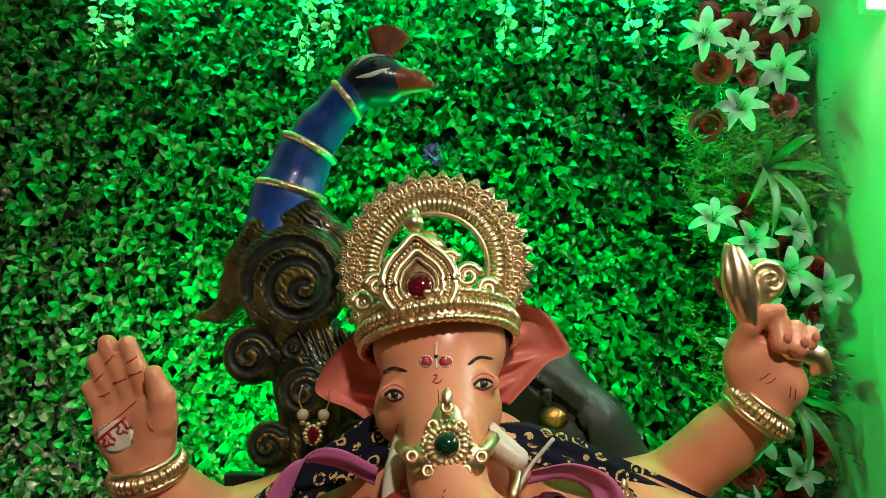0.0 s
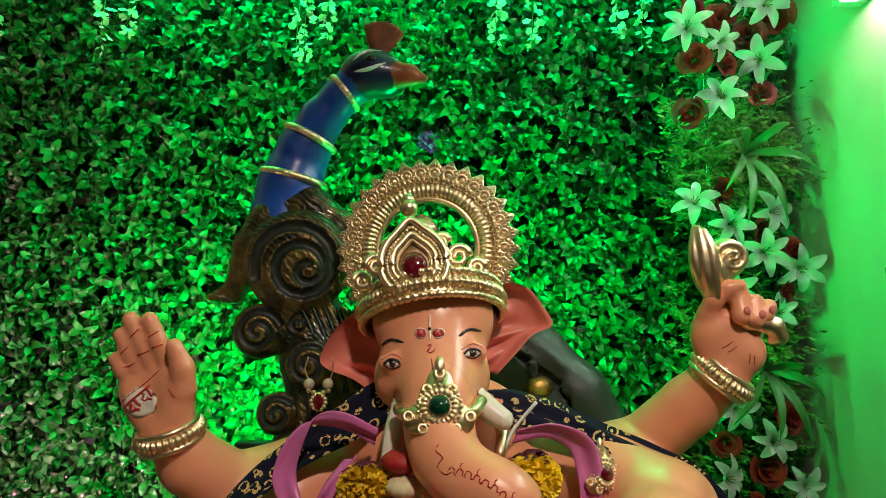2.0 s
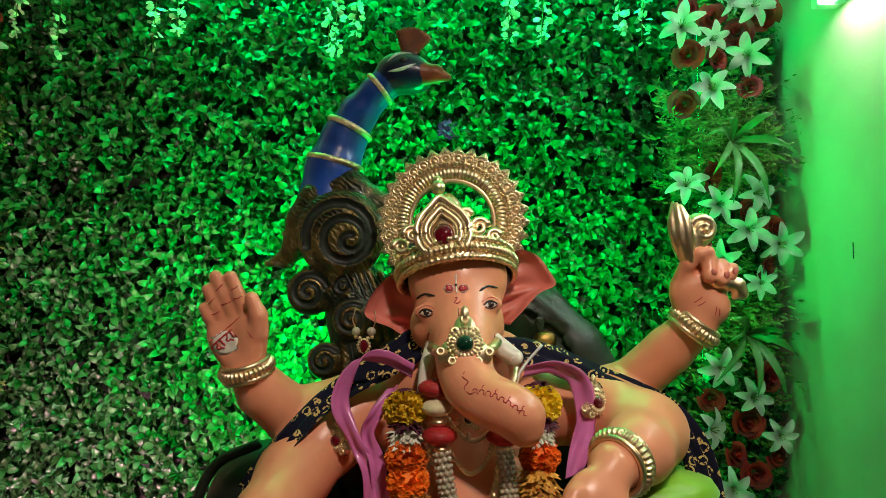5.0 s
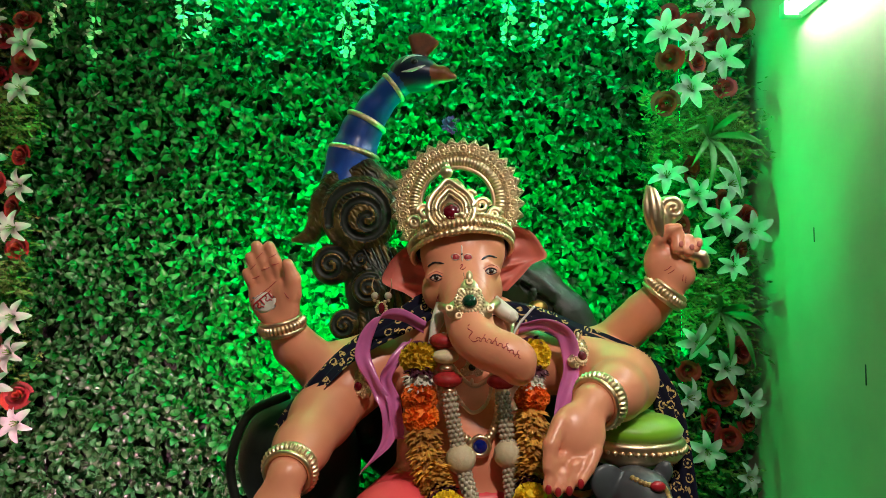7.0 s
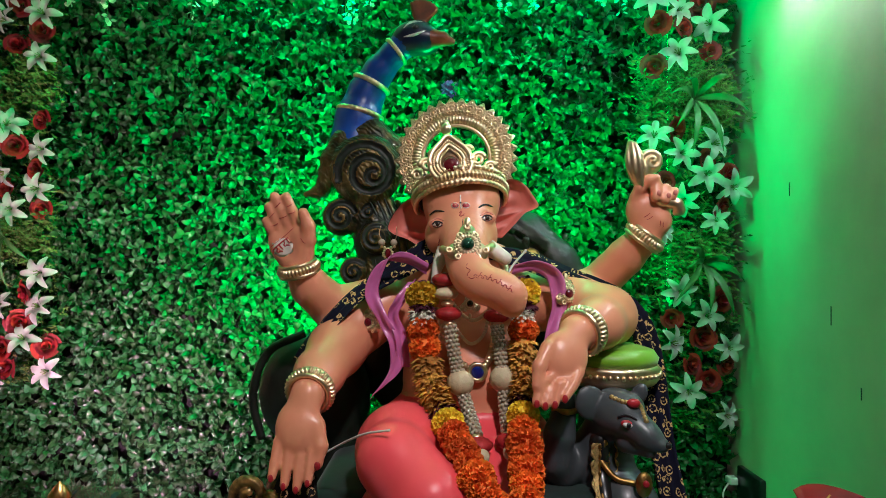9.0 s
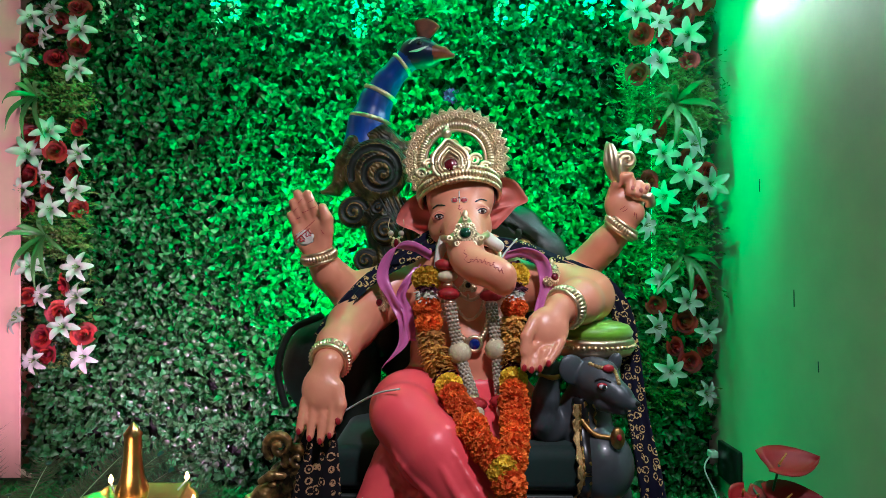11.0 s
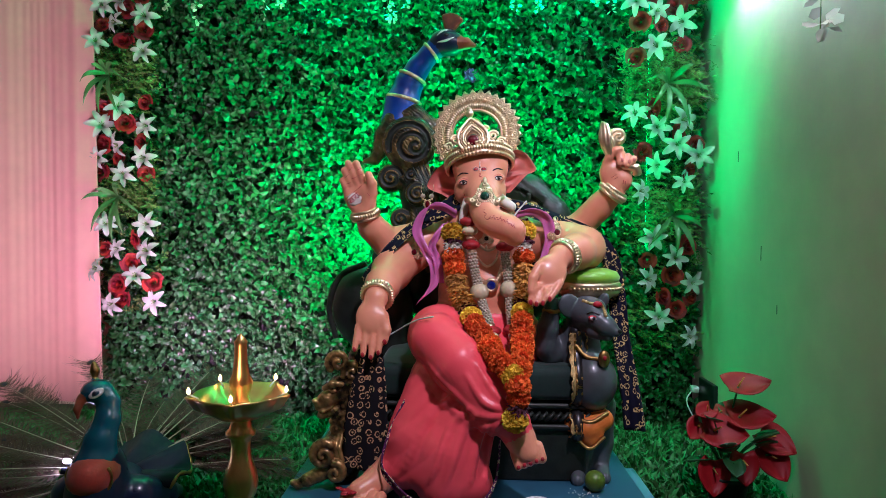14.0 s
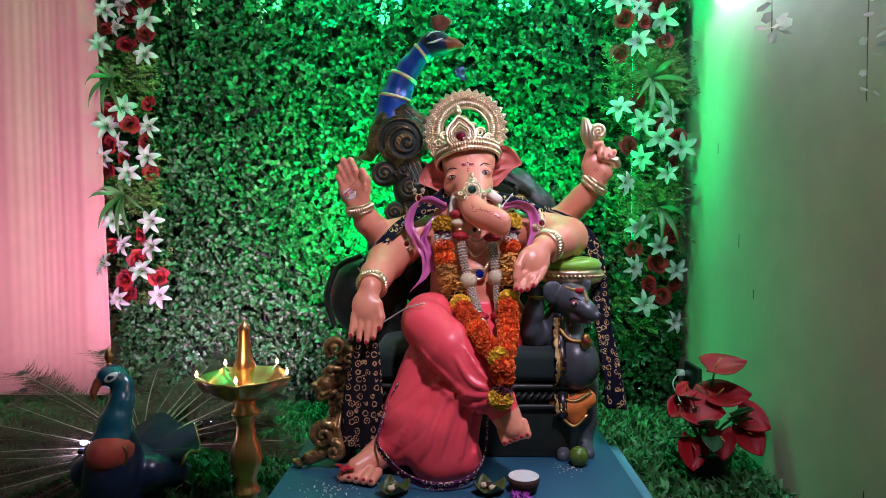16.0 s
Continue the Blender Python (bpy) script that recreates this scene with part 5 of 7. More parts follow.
# ---- crown with halo ----
def crown():
    k = empty("crown", (-0.005, 0.84, 1.03), "ornate gilded crown with a medallion halo and red stone", "crown")
    tilt = pose(-0.006, 0.864, 1.030, -19, -7, 0) @ Matrix.Diagonal((1.07, 1.12, 1.12, 1))

    def at(data):
        return turned(data, tilt)
    prof = [(0.092, -0.022), (0.096, -0.016), (0.093, -0.010), (0.097, -0.004), (0.093, 0.004), (0.096, 0.010), (0.082, 0.018), (0.066, 0.028), (0.048, 0.040), (0.036, 0.052), (0.031, 0.062), (0.033, 0.070), (0.029, 0.080), (0.020, 0.090), (0.018, 0.096), (0.022, 0.102), (0.024, 0.110), (0.019, 0.120), (0.010, 0.132), (0.0001, 0.136)]
    piece("dome", at(lathe_data(prof, 48)), GOLD, k)
    band = piece("band", at(merged([torus_data((0, 0, z), (0, 0, 1), 0.096, 0.0045, 72, 8, 60, 0.25) for z in (-0.018, 0.012)] + [torus_data((0, 0, -0.003), (0, 0, 1), 0.097, 0.006, 96, 8, 80, 0.35)])), GOLD, k, "beaded and roped band")
    # crest plate in front: pointed arch with nested beaded ridges
    def arch(r, y, thick, beads=False, n=40):
        pts = []
        for i in range(n):
            a = -0.75 * math.pi + 1.5 * math.pi * i / (n - 1)
            x = r * math.sin(a) * (1 if abs(a) > 0.4 else 1)
            z = r * math.cos(a) * (1.0 if math.cos(a) < 0 else 1.0 + 0.12 * math.cos(a) ** 2 + 0.26 * math.cos(a) ** 24)
            pts.append((x - 0.014, y, z + 0.024))
        return merged([ball(q, thick, 5, 6) for q in pts[::1]]) if beads else tube_data(pts, thick, 8)
    plate = [(0.042 * math.sin(a) - 0.014, 0.024 + 0.042 * math.cos(a) * (1 + 0.13 * max(0, math.cos(a)) ** 2 + 0.28 * max(0, math.cos(a)) ** 24)) for a in np.linspace(0, 2 * math.pi, 40, endpoint=False)]
    pv = [(x, y, z) for y in (-0.092, -0.072) for x, z in plate]
    pf = [tuple(range(39, -1, -1)), tuple(range(40, 80))] + [(i, (i + 1) % 40, 40 + (i + 1) % 40, 40 + i) for i in range(40)]
    piece("crest_plate", at((pv, pf)), GOLD, k)
    for r, thick, beads in ((0.042, 0.0048, False), (0.034, 0.0030, True), (0.028, 0.0038, False), (0.0215, 0.0024, True)):
        ob = piece("beading" if beads else "crest_ridge", at(arch(r, -0.096, thick, beads)), GOLD, k)
        if beads:
            tagged(ob, kind="stuff")
    piece("stone", at(ball((-0.014, -0.094, 0.022), 0.0165, 8, 16, (1, 0.5, 1))), RUBY, k, "faceted dark red stone")
    for s in (-1, 1):
        for cx, cz, r in ((0.052, 0.030, 0.015), (0.074, 0.020, 0.012), (0.033, 0.056, 0.011)):
            a = np.linspace(0, 3.2 * math.pi, 26)
            rr = r * (1 - 0.8 * np.linspace(0, 1, 26))
            y = -math.sqrt(max(0.0004, 0.098 ** 2 - (s * cx) ** 2)) - (0.002 if cz < 0.05 else (-0.016 if cz < 0.08 else -0.034))
            piece("scroll", at(tube_data(np.stack((s * cx - 0.010 + s * rr * np.cos(a), np.full(26, y), cz + rr * np.sin(a)), 1), np.linspace(0.0052, 0.003, 26), 7, 1, (0, 1, 0))), GOLD, k)
    piece("finial", at(merged([ball((-0.014, -0.080, 0.106), 0.012, 6, 10), ball((-0.014, -0.072, 0.122), 0.009, 6, 10)])), GOLD, k)
    # halo behind
    hc = pose(-0.014, 0.925, 1.122, -4, -6, -6)
    halo = piece("halo_ring", turned(merged([torus_data((0, 0, 0), (0, 1, 0), 0.094, 0.011, 80, 10, 80, 0.10, 0.8), torus_data((0, 0.004, 0), (0, 1, 0), 0.080, 0.006, 80, 8), torus_data((0, 0.004, 0), (0, 1, 0), 0.107, 0.005, 80, 8, 70, 0.3)]), hc), GOLD, k, "roped inner ring")
    # one medallion: a pointed petal with a feathered eye
    ol = []
    for i in range(28):
        a = 2 * math.pi * i / 28
        tip = max(0, math.cos(a)) ** 8
        ol.append((0.0158 * math.sin(a) * (1 - 0.2 * tip), 0.0165 * math.cos(a) + 0.009 * tip))
    mv = [(x, -0.003, z) for x, z in ol] + [(x, 0.004, z) for x, z in ol]
    mf = [tuple(range(27, -1, -1)), tuple(range(28, 56))] + [(i, (i + 1) % 28, 28 + (i + 1) % 28, 28 + i) for i in range(28)]
    ridges = [tube_data([(0.0085 * math.sin(a), -0.005, 0.0085 * math.cos(a)), (0.0150 * math.sin(a), -0.005, 0.0155 * math.cos(a) + 0.005 * max(0, math.cos(a)) ** 4)], [0.0010, 0.0016], 5) for a in np.linspace(0, 2 * math.pi, 16, endpoint=False)]
    me = mesh_from("medallion", *merged([(mv, mf), torus_data((0, -0.005, 0), (0, 1, 0), 0.0082, 0.0022, 20, 6), torus_data((0, -0.003, 0), (0, 1, 0), 0.0155, 0.0018, 24, 6), ball((0, -0.004, 0), 0.0042, 5, 8)] + ridges), [GOLD])
    inv = parent_inverse(k)
    for i in range(23):
        a = radians(-118 + 236 * i / 22)
        put("medallion", me, k, inv @ hc @ Matrix.Rotation(a, 4, "Y") @ Matrix.Translation((0, 0.0, 0.121)))
    beads = [ball((0.112 * math.sin(a), -0.006, 0.112 * math.cos(a)), 0.0035, 5, 6) for a in np.linspace(-2.1, 2.1, 60)]
    tagged(piece("beading", turned(merged(beads), hc), GOLD, k), kind="stuff")


crown()


# ---- ornaments on the figure ----
def bangle(place, way, major, label):
    b = empty("bangle", place, label, "bangle", "gold bangles on the idol")
    piece("coil", merged([torus_data(place, way, major, 0.0085, 72, 8, 36, 0.22)]), GOLD, b)
    w = Vector(way).normalized()
    for s in (-1, 1):
        piece("edge_ring", torus_data(Vector(place) + w * 0.011 * s, way, major * (1 - 0.03 * s), 0.005, 48, 8), GOLD, b)


bangle((-0.351, 0.792, 0.862), (-0.2, -0.25, 0.9), 0.038, "ribbed gold bangle on the raised palm's wrist")
bangle((0.398, 0.821, 0.936), (0.55, -0.25, 0.75), 0.039, "ribbed gold bangle below the raised fist")
bangle((-0.291, 0.632, 0.632), (-0.1, -0.95, -0.3), 0.040, "ribbed gold bangle on the lowered wrist")
bangle((0.232, 0.676, 0.745), (-0.65, -0.65, -0.2), 0.043, "ribbed gold bangle beside the green cushion")


def plaque(name, place, facing, size, stone, label, hang=False):
    """A pierced gilded plaque: a stone in a beaded bed with scrolls round it."""
    o = empty(name, place, label, "ornament")
    q = Matrix.Translation(place) @ Vector(facing).to_track_quat("-Y", "Z").to_matrix().to_4x4()
    s = size
    pieces = [torus_data((0, 0, 0), (0, 1, 0), 0.36 * s, 0.09 * s, 28, 8, 20, 0.2), ball((0, 0.02 * s, 0), 0.36 * s, 6, 14, (1, 0.3, 1))]
    for i in range(10):
        a = 2 * math.pi * i / 10
        r = (0.56 + 0.22 * math.cos(3 * a)) * s
        pieces.append(torus_data((r * math.sin(a), 0, r * math.cos(a)), (0, 1, 0), 0.10 * s, 0.05 * s, 14, 6))
    for i in range(24):
        a = 2 * math.pi * i / 24
        pieces.append(ball((0.50 * s * math.sin(a), -0.03 * s, 0.50 * s * math.cos(a)), 0.05 * s, 4, 6))
    pieces.append(ball((0, 0, 1.0 * s), 0.16 * s, 6, 8, (0.8, 0.6, 1.4)))
    if hang:
        pieces += [ball((0, 0, -1.0 * s), 0.16 * s, 6, 8, (0.8, 0.6, 1.6))]
    ol = [(s * (0.64 + 0.24 * math.cos(3 * a)) * math.sin(a), s * (0.66 + 0.26 * math.cos(3 * a)) * math.cos(a)) for a in np.linspace(0, 2 * math.pi, 48, endpoint=False)]
    pv = [(x, y, z) for y in (0.0, 0.10 * s) for x, z in ol]
    pieces.append((pv, [tuple(range(47, -1, -1)), tuple(range(48, 96))] + [(i, (i + 1) % 48, 48 + (i + 1) % 48, 48 + i) for i in range(48)]))
    piece("mount", turned(merged(pieces), q), GOLD, o)
    piece("stone", turned(ball((0, -0.08 * s, 0), 0.26 * s, 8, 14, (1, 0.6, 1)), q), stone, o)
    return o


tr = plaque("trunk_ornament", (0.006, 0.694, 0.912), (0.0, -0.90, 0.42), 0.052, EMERALD, "gilded trunk ornament with a round green stone")
piece("side_arm", tube_data(spline([(-0.044, 0.735, 0.903), (-0.032, 0.706, 0.900), (-0.012, 0.694, 0.902)], 14), [0.009] * 7 + [0.006] * 7, 8), GOLD, tr)
piece("side_arm", tube_data(spline([(0.058, 0.742, 0.912), (0.045, 0.708, 0.904), (0.020, 0.695, 0.904)], 14), [0.009] * 7 + [0.006] * 7, 8), GOLD, tr)
plaque("armlet", (-0.200, 0.782, 0.748), (-0.35, -0.9, 0.15), 0.034, RUBY, "gilded armlet plaque with a dark red stone")
plaque("armlet", (0.225, 0.785, 0.812), (0.3, -0.9, 0.3), 0.038, RUBY, "gilded armlet plaque half under a ribbon")
plaque("pendant", (0.014, 0.742, 0.792), (0, -1, 0.1), 0.026, EMERALD, "gilded pendant with a dark green stone", True)


def necklace(points, r, label, stone_at=None):
    n = empty("necklace", points[len(points) // 2], label, "necklace", "gold necklaces")
    p = spline(points, 60)
    piece("chain", merged([tube_data(p, r, 7)] + [ball(q, r * 1.5, 4, 6) for q in p[::2]]), GOLD, n)
    if stone_at:
        piece("stone", ball(stone_at, 0.014, 6, 12, (1, 0.5, 1)), SAPPHIRE, n, "blue oval stone")
        piece("setting", torus_data(stone_at, (0, 1, 0), 0.016, 0.005, 24, 8), GOLD, n)


necklace([(-0.055, 0.765, 0.775), (-0.020, 0.730, 0.690), (0.028, 0.712, 0.660), (0.058, 0.722, 0.700), (0.066, 0.755, 0.790)], 0.0055, "broad gold necklace with a blue stone", (0.028, 0.704, 0.658))
necklace([(-0.040, 0.765, 0.780), (0.000, 0.738, 0.722), (0.022, 0.733, 0.712), (0.045, 0.742, 0.735), (0.055, 0.765, 0.785)], 0.0026, "thin double gold chain")
necklace([(-0.03, 0.775, 0.80), (0.01, 0.750, 0.76), (0.040, 0.755, 0.765), (0.070, 0.775, 0.80)], 0.0030, "short gold chain under the trunk")
necklace([(0.07, 0.80, 0.90), (0.09, 0.79, 0.865), (0.085, 0.775, 0.84)], 0.006, "pearl and gold collar beside the tusk")


def earring():
    o = empty("earring", (-0.168, 0.856, 0.92), "pearl earring with a red drop at the ear", "earring")
    for pts in ([(-0.182, 0.852, 0.958), (-0.186, 0.850, 0.940), (-0.180, 0.850, 0.925)], [(-0.148, 0.852, 0.956), (-0.146, 0.850, 0.940), (-0.150, 0.850, 0.926)]):
        piece("loop", tube_data(spline(pts, 10), 0.0012, 6), GOLD, o)
    piece("pearl", ball((-0.180, 0.850, 0.920), 0.008, 6, 10), PEARL, o)
    piece("pearl", ball((-0.153, 0.850, 0.920), 0.008, 6, 10), PEARL, o)
    piece("drop", ball((-0.166, 0.848, 0.895), 0.009, 6, 10, (0.8, 0.6, 1.4)), RUBY, o)
    piece("setting", merged([torus_data((-0.166, 0.849, 0.895), (0, 1, 0), 0.010, 0.003, 20, 6, 12, 0.3)] + [ball((-0.180 + 0.007 * i, 0.849, 0.911 - 0.003 * min(i, 4 - i)), 0.004, 4, 6) for i in range(5)]), GOLD, o)


earring()


def conch():
    o = empty("gold_conch", (0.41, 0.80, 1.03), "curled gilded ornament held in the raised fist", "ornament")
    c = Clay((0.33, 0.75, 0.96), (0.50, 0.86, 1.17), 0.0024)
    c.egg((0.4025, 0.802, 1.0985), (0.028, 0.014, 0.028), 0, 0.004)
    c.egg((0.369, 0.803, 1.096), (0.017, 0.009, 0.046), 0, 0.004)
    c.limb([(0.372, 0.803, 1.118, 0.007), (0.392, 0.803, 1.105, 0.010)], 0, 0.006)
    c.limb([(0.380, 0.805, 1.042, 0.010), (0.386, 0.803, 1.066, 0.018), (0.392, 0.803, 1.085, 0.020)], 0, 0.010)
    for x0, x1, x2, x3, z3, y in ((0.372, 0.358, 0.354, 0.357, 1.143, 0.795), (0.376, 0.367, 0.364, 0.361, 1.141, 0.789), (0.381, 0.377, 0.374, 0.367, 1.137, 0.785)):
        c.limb(spline([(x0, y, 1.043, 0.005), (x1, y - 0.003, 1.077, 0.0075), (x2, y - 0.002, 1.107, 0.0075), (x3, y + 0.004, z3, 0.0030)], 16), 0, 0.003)
    c.limb(curl(0.4040, 1.0975, 0.0215, 1.75, 150, -1, 0.7915, 0.0062, 30, 0.06), 0, 0.002)
    c.limb([(0.410, 0.80, 1.014, 0.010), (0.425, 0.790, 1.010, 0.010), (0.441, 0.786, 1.010, 0.011), (0.456, 0.785, 1.005, 0.012), (0.461, 0.785, 0.992, 0.011), (0.453, 0.787, 0.986, 0.006)], 0, 0.006)
    clay_part("shell", c, [GOLD], o)


conch()


# ---- cloths and ribbons ----
cloth("shawl", strip_data([(0.050, 0.830, 0.900), (0.105, 0.838, 0.893), (0.165, 0.835, 0.874), (0.225, 0.822, 0.848), (0.290, 0.805, 0.822), (0.345, 0.800, 0.792), (0.385, 0.790, 0.735), (0.400, 0.775, 0.650), (0.412, 0.745, 0.50), (0.428, 0.700, 0.36), (0.440, 0.685, 0.25)], [0.045, 0.060, 0.062, 0.060, 0.056, 0.052, 0.05, 0.05, 0.05, 0.055, 0.06], [(0.2, 0.6, 0.6), (0.25, 0.58, 0.62), (0.30, 0.55, 0.62), (0.36, 0.55, 0.60), (0.45, 0.5, 0.55), (0.6, 0.4, 0.5), (0.8, 0.2, 0.3), (0.95, -0.1, 0.1), (1, -0.3, 0), (1, -0.3, 0), (1, -0.3, 0)], 110, 0.006, 8), SHAWL, "navy cloth printed with gold motifs over the shoulder", "cloth")
cloth("shawl", strip_data([(-0.050, 0.812, 0.915), (-0.085, 0.812, 0.895), (-0.128, 0.810, 0.868), (-0.180, 0.808, 0.838), (-0.232, 0.796, 0.800), (-0.276, 0.770, 0.752), (-0.320, 0.785, 0.700), (-0.350, 0.800, 0.655)], [0.055, 0.062, 0.060, 0.054, 0.050, 0.046, 0.044, 0.042], [(-0.2, 0.5, 0.7), (-0.3, 0.5, 0.65), (-0.35, 0.55, 0.6), (-0.4, 0.6, 0.6), (-0.45, 0.6, 0.55), (-0.55, 0.55, 0.5), (-0.64, 0.5, 0.5), (-0.64, 0.5, 0.5)], 80, 0.004, 8), SHAWL, "black and gold printed cloth along the upper arm", "cloth")
cloth("cloth_drape", strip_data([(-0.305, 0.605, 0.485), (-0.308, 0.585, 0.45), (-0.310, 0.578, 0.36), (-0.312, 0.570, 0.27), (-0.310, 0.568, 0.165)], [0.065, 0.085, 0.110, 0.125, 0.120], (1, -0.12, 0), 60, 0.007, 7), DRAPE, "black cloth with gold leaf print over the lion arm", "cloth")
cloth("hem_trim", strip_data([(-0.205, 0.530, 0.360), (-0.238, 0.530, 0.290), (-0.258, 0.485, 0.215), (-0.225, 0.455, 0.175), (-0.17, 0.425, 0.140), (-0.09, 0.405, 0.125), (-0.01, 0.425, 0.135), (0.028, 0.448, 0.175), (0.040, 0.452, 0.24), (0.042, 0.44, 0.30)], [0.024] * 3, (0.1, -0.3, 0.9), 80, 0.002, 4), TRIM, "violet and gold border of the rose cloth", "trim")
cuff = torus_data((0.056, 0.462, 0.352), (0.62, -0.15, -0.76), 0.047, 0.011, 48, 8, 9, 0.12)
tagged(put("cuff_trim", mesh_from("cuff_trim", cuff[0], cuff[1], [TRIM])), "violet and gold cuff of the rose cloth", "trim")
cloth("ribbon", strip_data([(-0.075, 0.770, 0.862), (-0.120, 0.755, 0.885), (-0.165, 0.760, 0.878), (-0.192, 0.765, 0.815), (-0.165, 0.755, 0.755), (-0.140, 0.752, 0.710), (-0.140, 0.745, 0.655), (-0.182, 0.735, 0.605)], [0.026, 0.030, 0.026], [(0.2, -0.5, 0.8), (0.2, -0.6, 0.8), (0.8, -0.4, 0.4), (0.95, 0.3, 0.1), (0.8, -0.6, 0.1), (0.9, 0.4, 0.1), (0.9, -0.3, 0.2), (0.7, 0.1, 0.7)], 90, 0.0022, 4), SATIN, "glossy mauve satin ribbon looped at the garland", "ribbon")
cloth("ribbon", strip_data([(-0.110, 0.765, 0.835), (-0.130, 0.750, 0.800), (-0.145, 0.755, 0.765), (-0.128, 0.748, 0.72), (-0.122, 0.745, 0.66)], [0.026] * 3, [(0.8, -0.3, 0.4), (0.95, 0.2, 0.1), (0.8, -0.5, 0.1), (0.9, 0.3, 0), (0.9, -0.2, 0)], 60, 0.0022, 4), SATIN, "loose end of mauve satin ribbon", "ribbon")
cloth("ribbon", strip_data([(0.105, 0.775, 0.862), (0.150, 0.765, 0.872), (0.192, 0.775, 0.850), (0.205, 0.780, 0.790), (0.190, 0.765, 0.735), (0.180, 0.752, 0.705)], [0.026, 0.034, 0.034, 0.030], [(0.2, -0.5, 0.8), (0.3, -0.6, 0.7), (0.8, -0.4, 0.4), (0.95, 0.2, 0.1), (0.9, -0.3, 0.1), (0.9, 0.2, 0.3)], 70, 0.0024, 4), SATIN, "broad mauve satin ribbon over the shoulder", "ribbon")


# ---- garlands ----
def marigold_mesh(name, r, material, petals=330, seed=3):
    """A pompon of ruffled petals round a core."""
    rng = np.random.default_rng(seed)
    pieces = [ball((0, 0, 0), r * 0.82, 6, 10)]
    for i in range(petals):
        z = 1 - 2 * (i + 0.5) / petals
        a = i * 2.39996
        d = Vector((math.sqrt(1 - z * z) * math.cos(a), math.sqrt(1 - z * z) * math.sin(a), z))
        m = d.to_track_quat("Z", "Y").to_matrix().to_4x4() @ Matrix.Rotation(rng.uniform(0, 6.28), 4, "Z") @ Matrix.Rotation(rng.uniform(-0.5, 0.5), 4, "X")
        w, h = r * rng.uniform(0.12, 0.20), r * rng.uniform(0.94, 1.06)
        v = [(-w * 0.5, 0, r * 0.55), (w * 0.5, 0, r * 0.55), (-w, w * 0.35, h * 0.95), (0, -w * 0.2, h), (w, w * 0.35, h * 0.93)]
        pieces.append(turned((np.array(v), [(0, 1, 3), (0, 3, 2), (1, 4, 3)]), m))
    return mesh_from(name, *merged(pieces), [material], smooth=False)


def ring_flower_mesh(name, r, material, petals=22, layers=3, length=0.012):
    """A flat flower strung on the thread: pointed petals round a ring."""
    rng = np.random.default_rng(5)
    pieces = [ball((0, 0, 0), r * 0.6, 5, 10, (1, 1, 0.6))]
    for k in range(layers):
        for i in range(petals):
            a = 2 * math.pi * (i + 0.5 * k) / petals + rng.normal(0, 0.06)
            m = Matrix.Rotation(a, 4, "Z") @ Matrix.Rotation(rng.uniform(-0.55, 0.15) - 0.2 * k, 4, "Y")
            s = rng.uniform(0.9, 1.1)
            v = [(r * 0.3, -r * 0.09, 0), (r * 0.3, r * 0.09, 0), (r * 0.75 * s, -r * 0.14, 0.002), (r * 0.75 * s, r * 0.14, 0.002), (r * s, 0, 0.004), (r * 0.7 * s, 0, -0.003)]
            pieces.append(turned((np.array(v), [(0, 5, 2), (0, 1, 5), (1, 3, 5), (2, 5, 4), (5, 3, 4)]), m))
    return mesh_from(name, *merged(pieces), [material], smooth=False)


YEL, ORA = marigold_mesh("yellow_flower", 0.034, YELLOW), marigold_mesh("orange_flower", 0.033, ORANGE, seed=8)
MUS, MAR, JAS = ring_flower_mesh("mustard_flower", 0.036, MUSTARD), ring_flower_mesh("maroon_flower", 0.032, MAROON, 14), ring_flower_mesh("white_flower", 0.030, JASMINE, 14)


def garland(path, order, label):
    g = empty("garland", path[0], label, "garland", "flower garlands on the idol")
    inv = parent_inverse(g)
    rng = random.Random(len(order))
    p = spline(path, 400)
    d = np.concatenate(([0], np.cumsum(np.linalg.norm(np.diff(p, axis=0), axis=1))))
    size = {"y": 0.046, "o": 0.044, "m": 0.0165, "a": 0.016, "j": 0.016, "O": 0.030, "Y": 0.034}
    total = sum(size[c] for c in order)
    s = 0.0
    for c in order:
        mid = (s + size[c] / 2) / total * d[-1]
        s += size[c]
        i = min(398, int(np.searchsorted(d, mid)))
        way = Vector(p[min(399, i + 4)] - p[max(0, i - 4)])
        mesh = {"y": YEL, "o": ORA, "m": MUS, "a": MAR, "j": JAS, "O": ORA, "Y": YEL}[c]
        k = rng.uniform(0.92, 1.08) * (0.92 if c in "OY" else 1.0)
        q = Matrix.Translation(p[i]) @ way.to_track_quat("Z", "Y").to_matrix().to_4x4() @ Matrix.Rotation(rng.uniform(0, 6.28), 4, "Z") @ Matrix.Diagonal((k, k, k * 0.9, 1))
        put("flower", mesh, g, inv @ q)
    piece("thread", tube_data(p[::8], 0.002, 5), CABLE, g)
    return g


garland([(-0.085, 0.745, 0.835), (-0.083, 0.722, 0.775), (-0.078, 0.705, 0.71), (-0.062, 0.68, 0.63), (-0.033, 0.620, 0.580), (0.004, 0.510, 0.535), (0.040, 0.440, 0.490), (0.075, 0.395, 0.455), (0.082, 0.392, 0.405), (0.070, 0.392, 0.345)], "ayajjoommmmmmmmmaayoOoOoOoOYoOaay", "thick garland of yellow, orange and mustard flowers")
garland([(0.128, 0.765, 0.845), (0.124, 0.735, 0.775), (0.120, 0.712, 0.69), (0.116, 0.680, 0.625), (0.108, 0.600, 0.575), (0.098, 0.480, 0.510), (0.088, 0.415, 0.470)], "ayajjommmmmmmmmaayooOoOoO", "flower garland of marigolds beside the trunk")


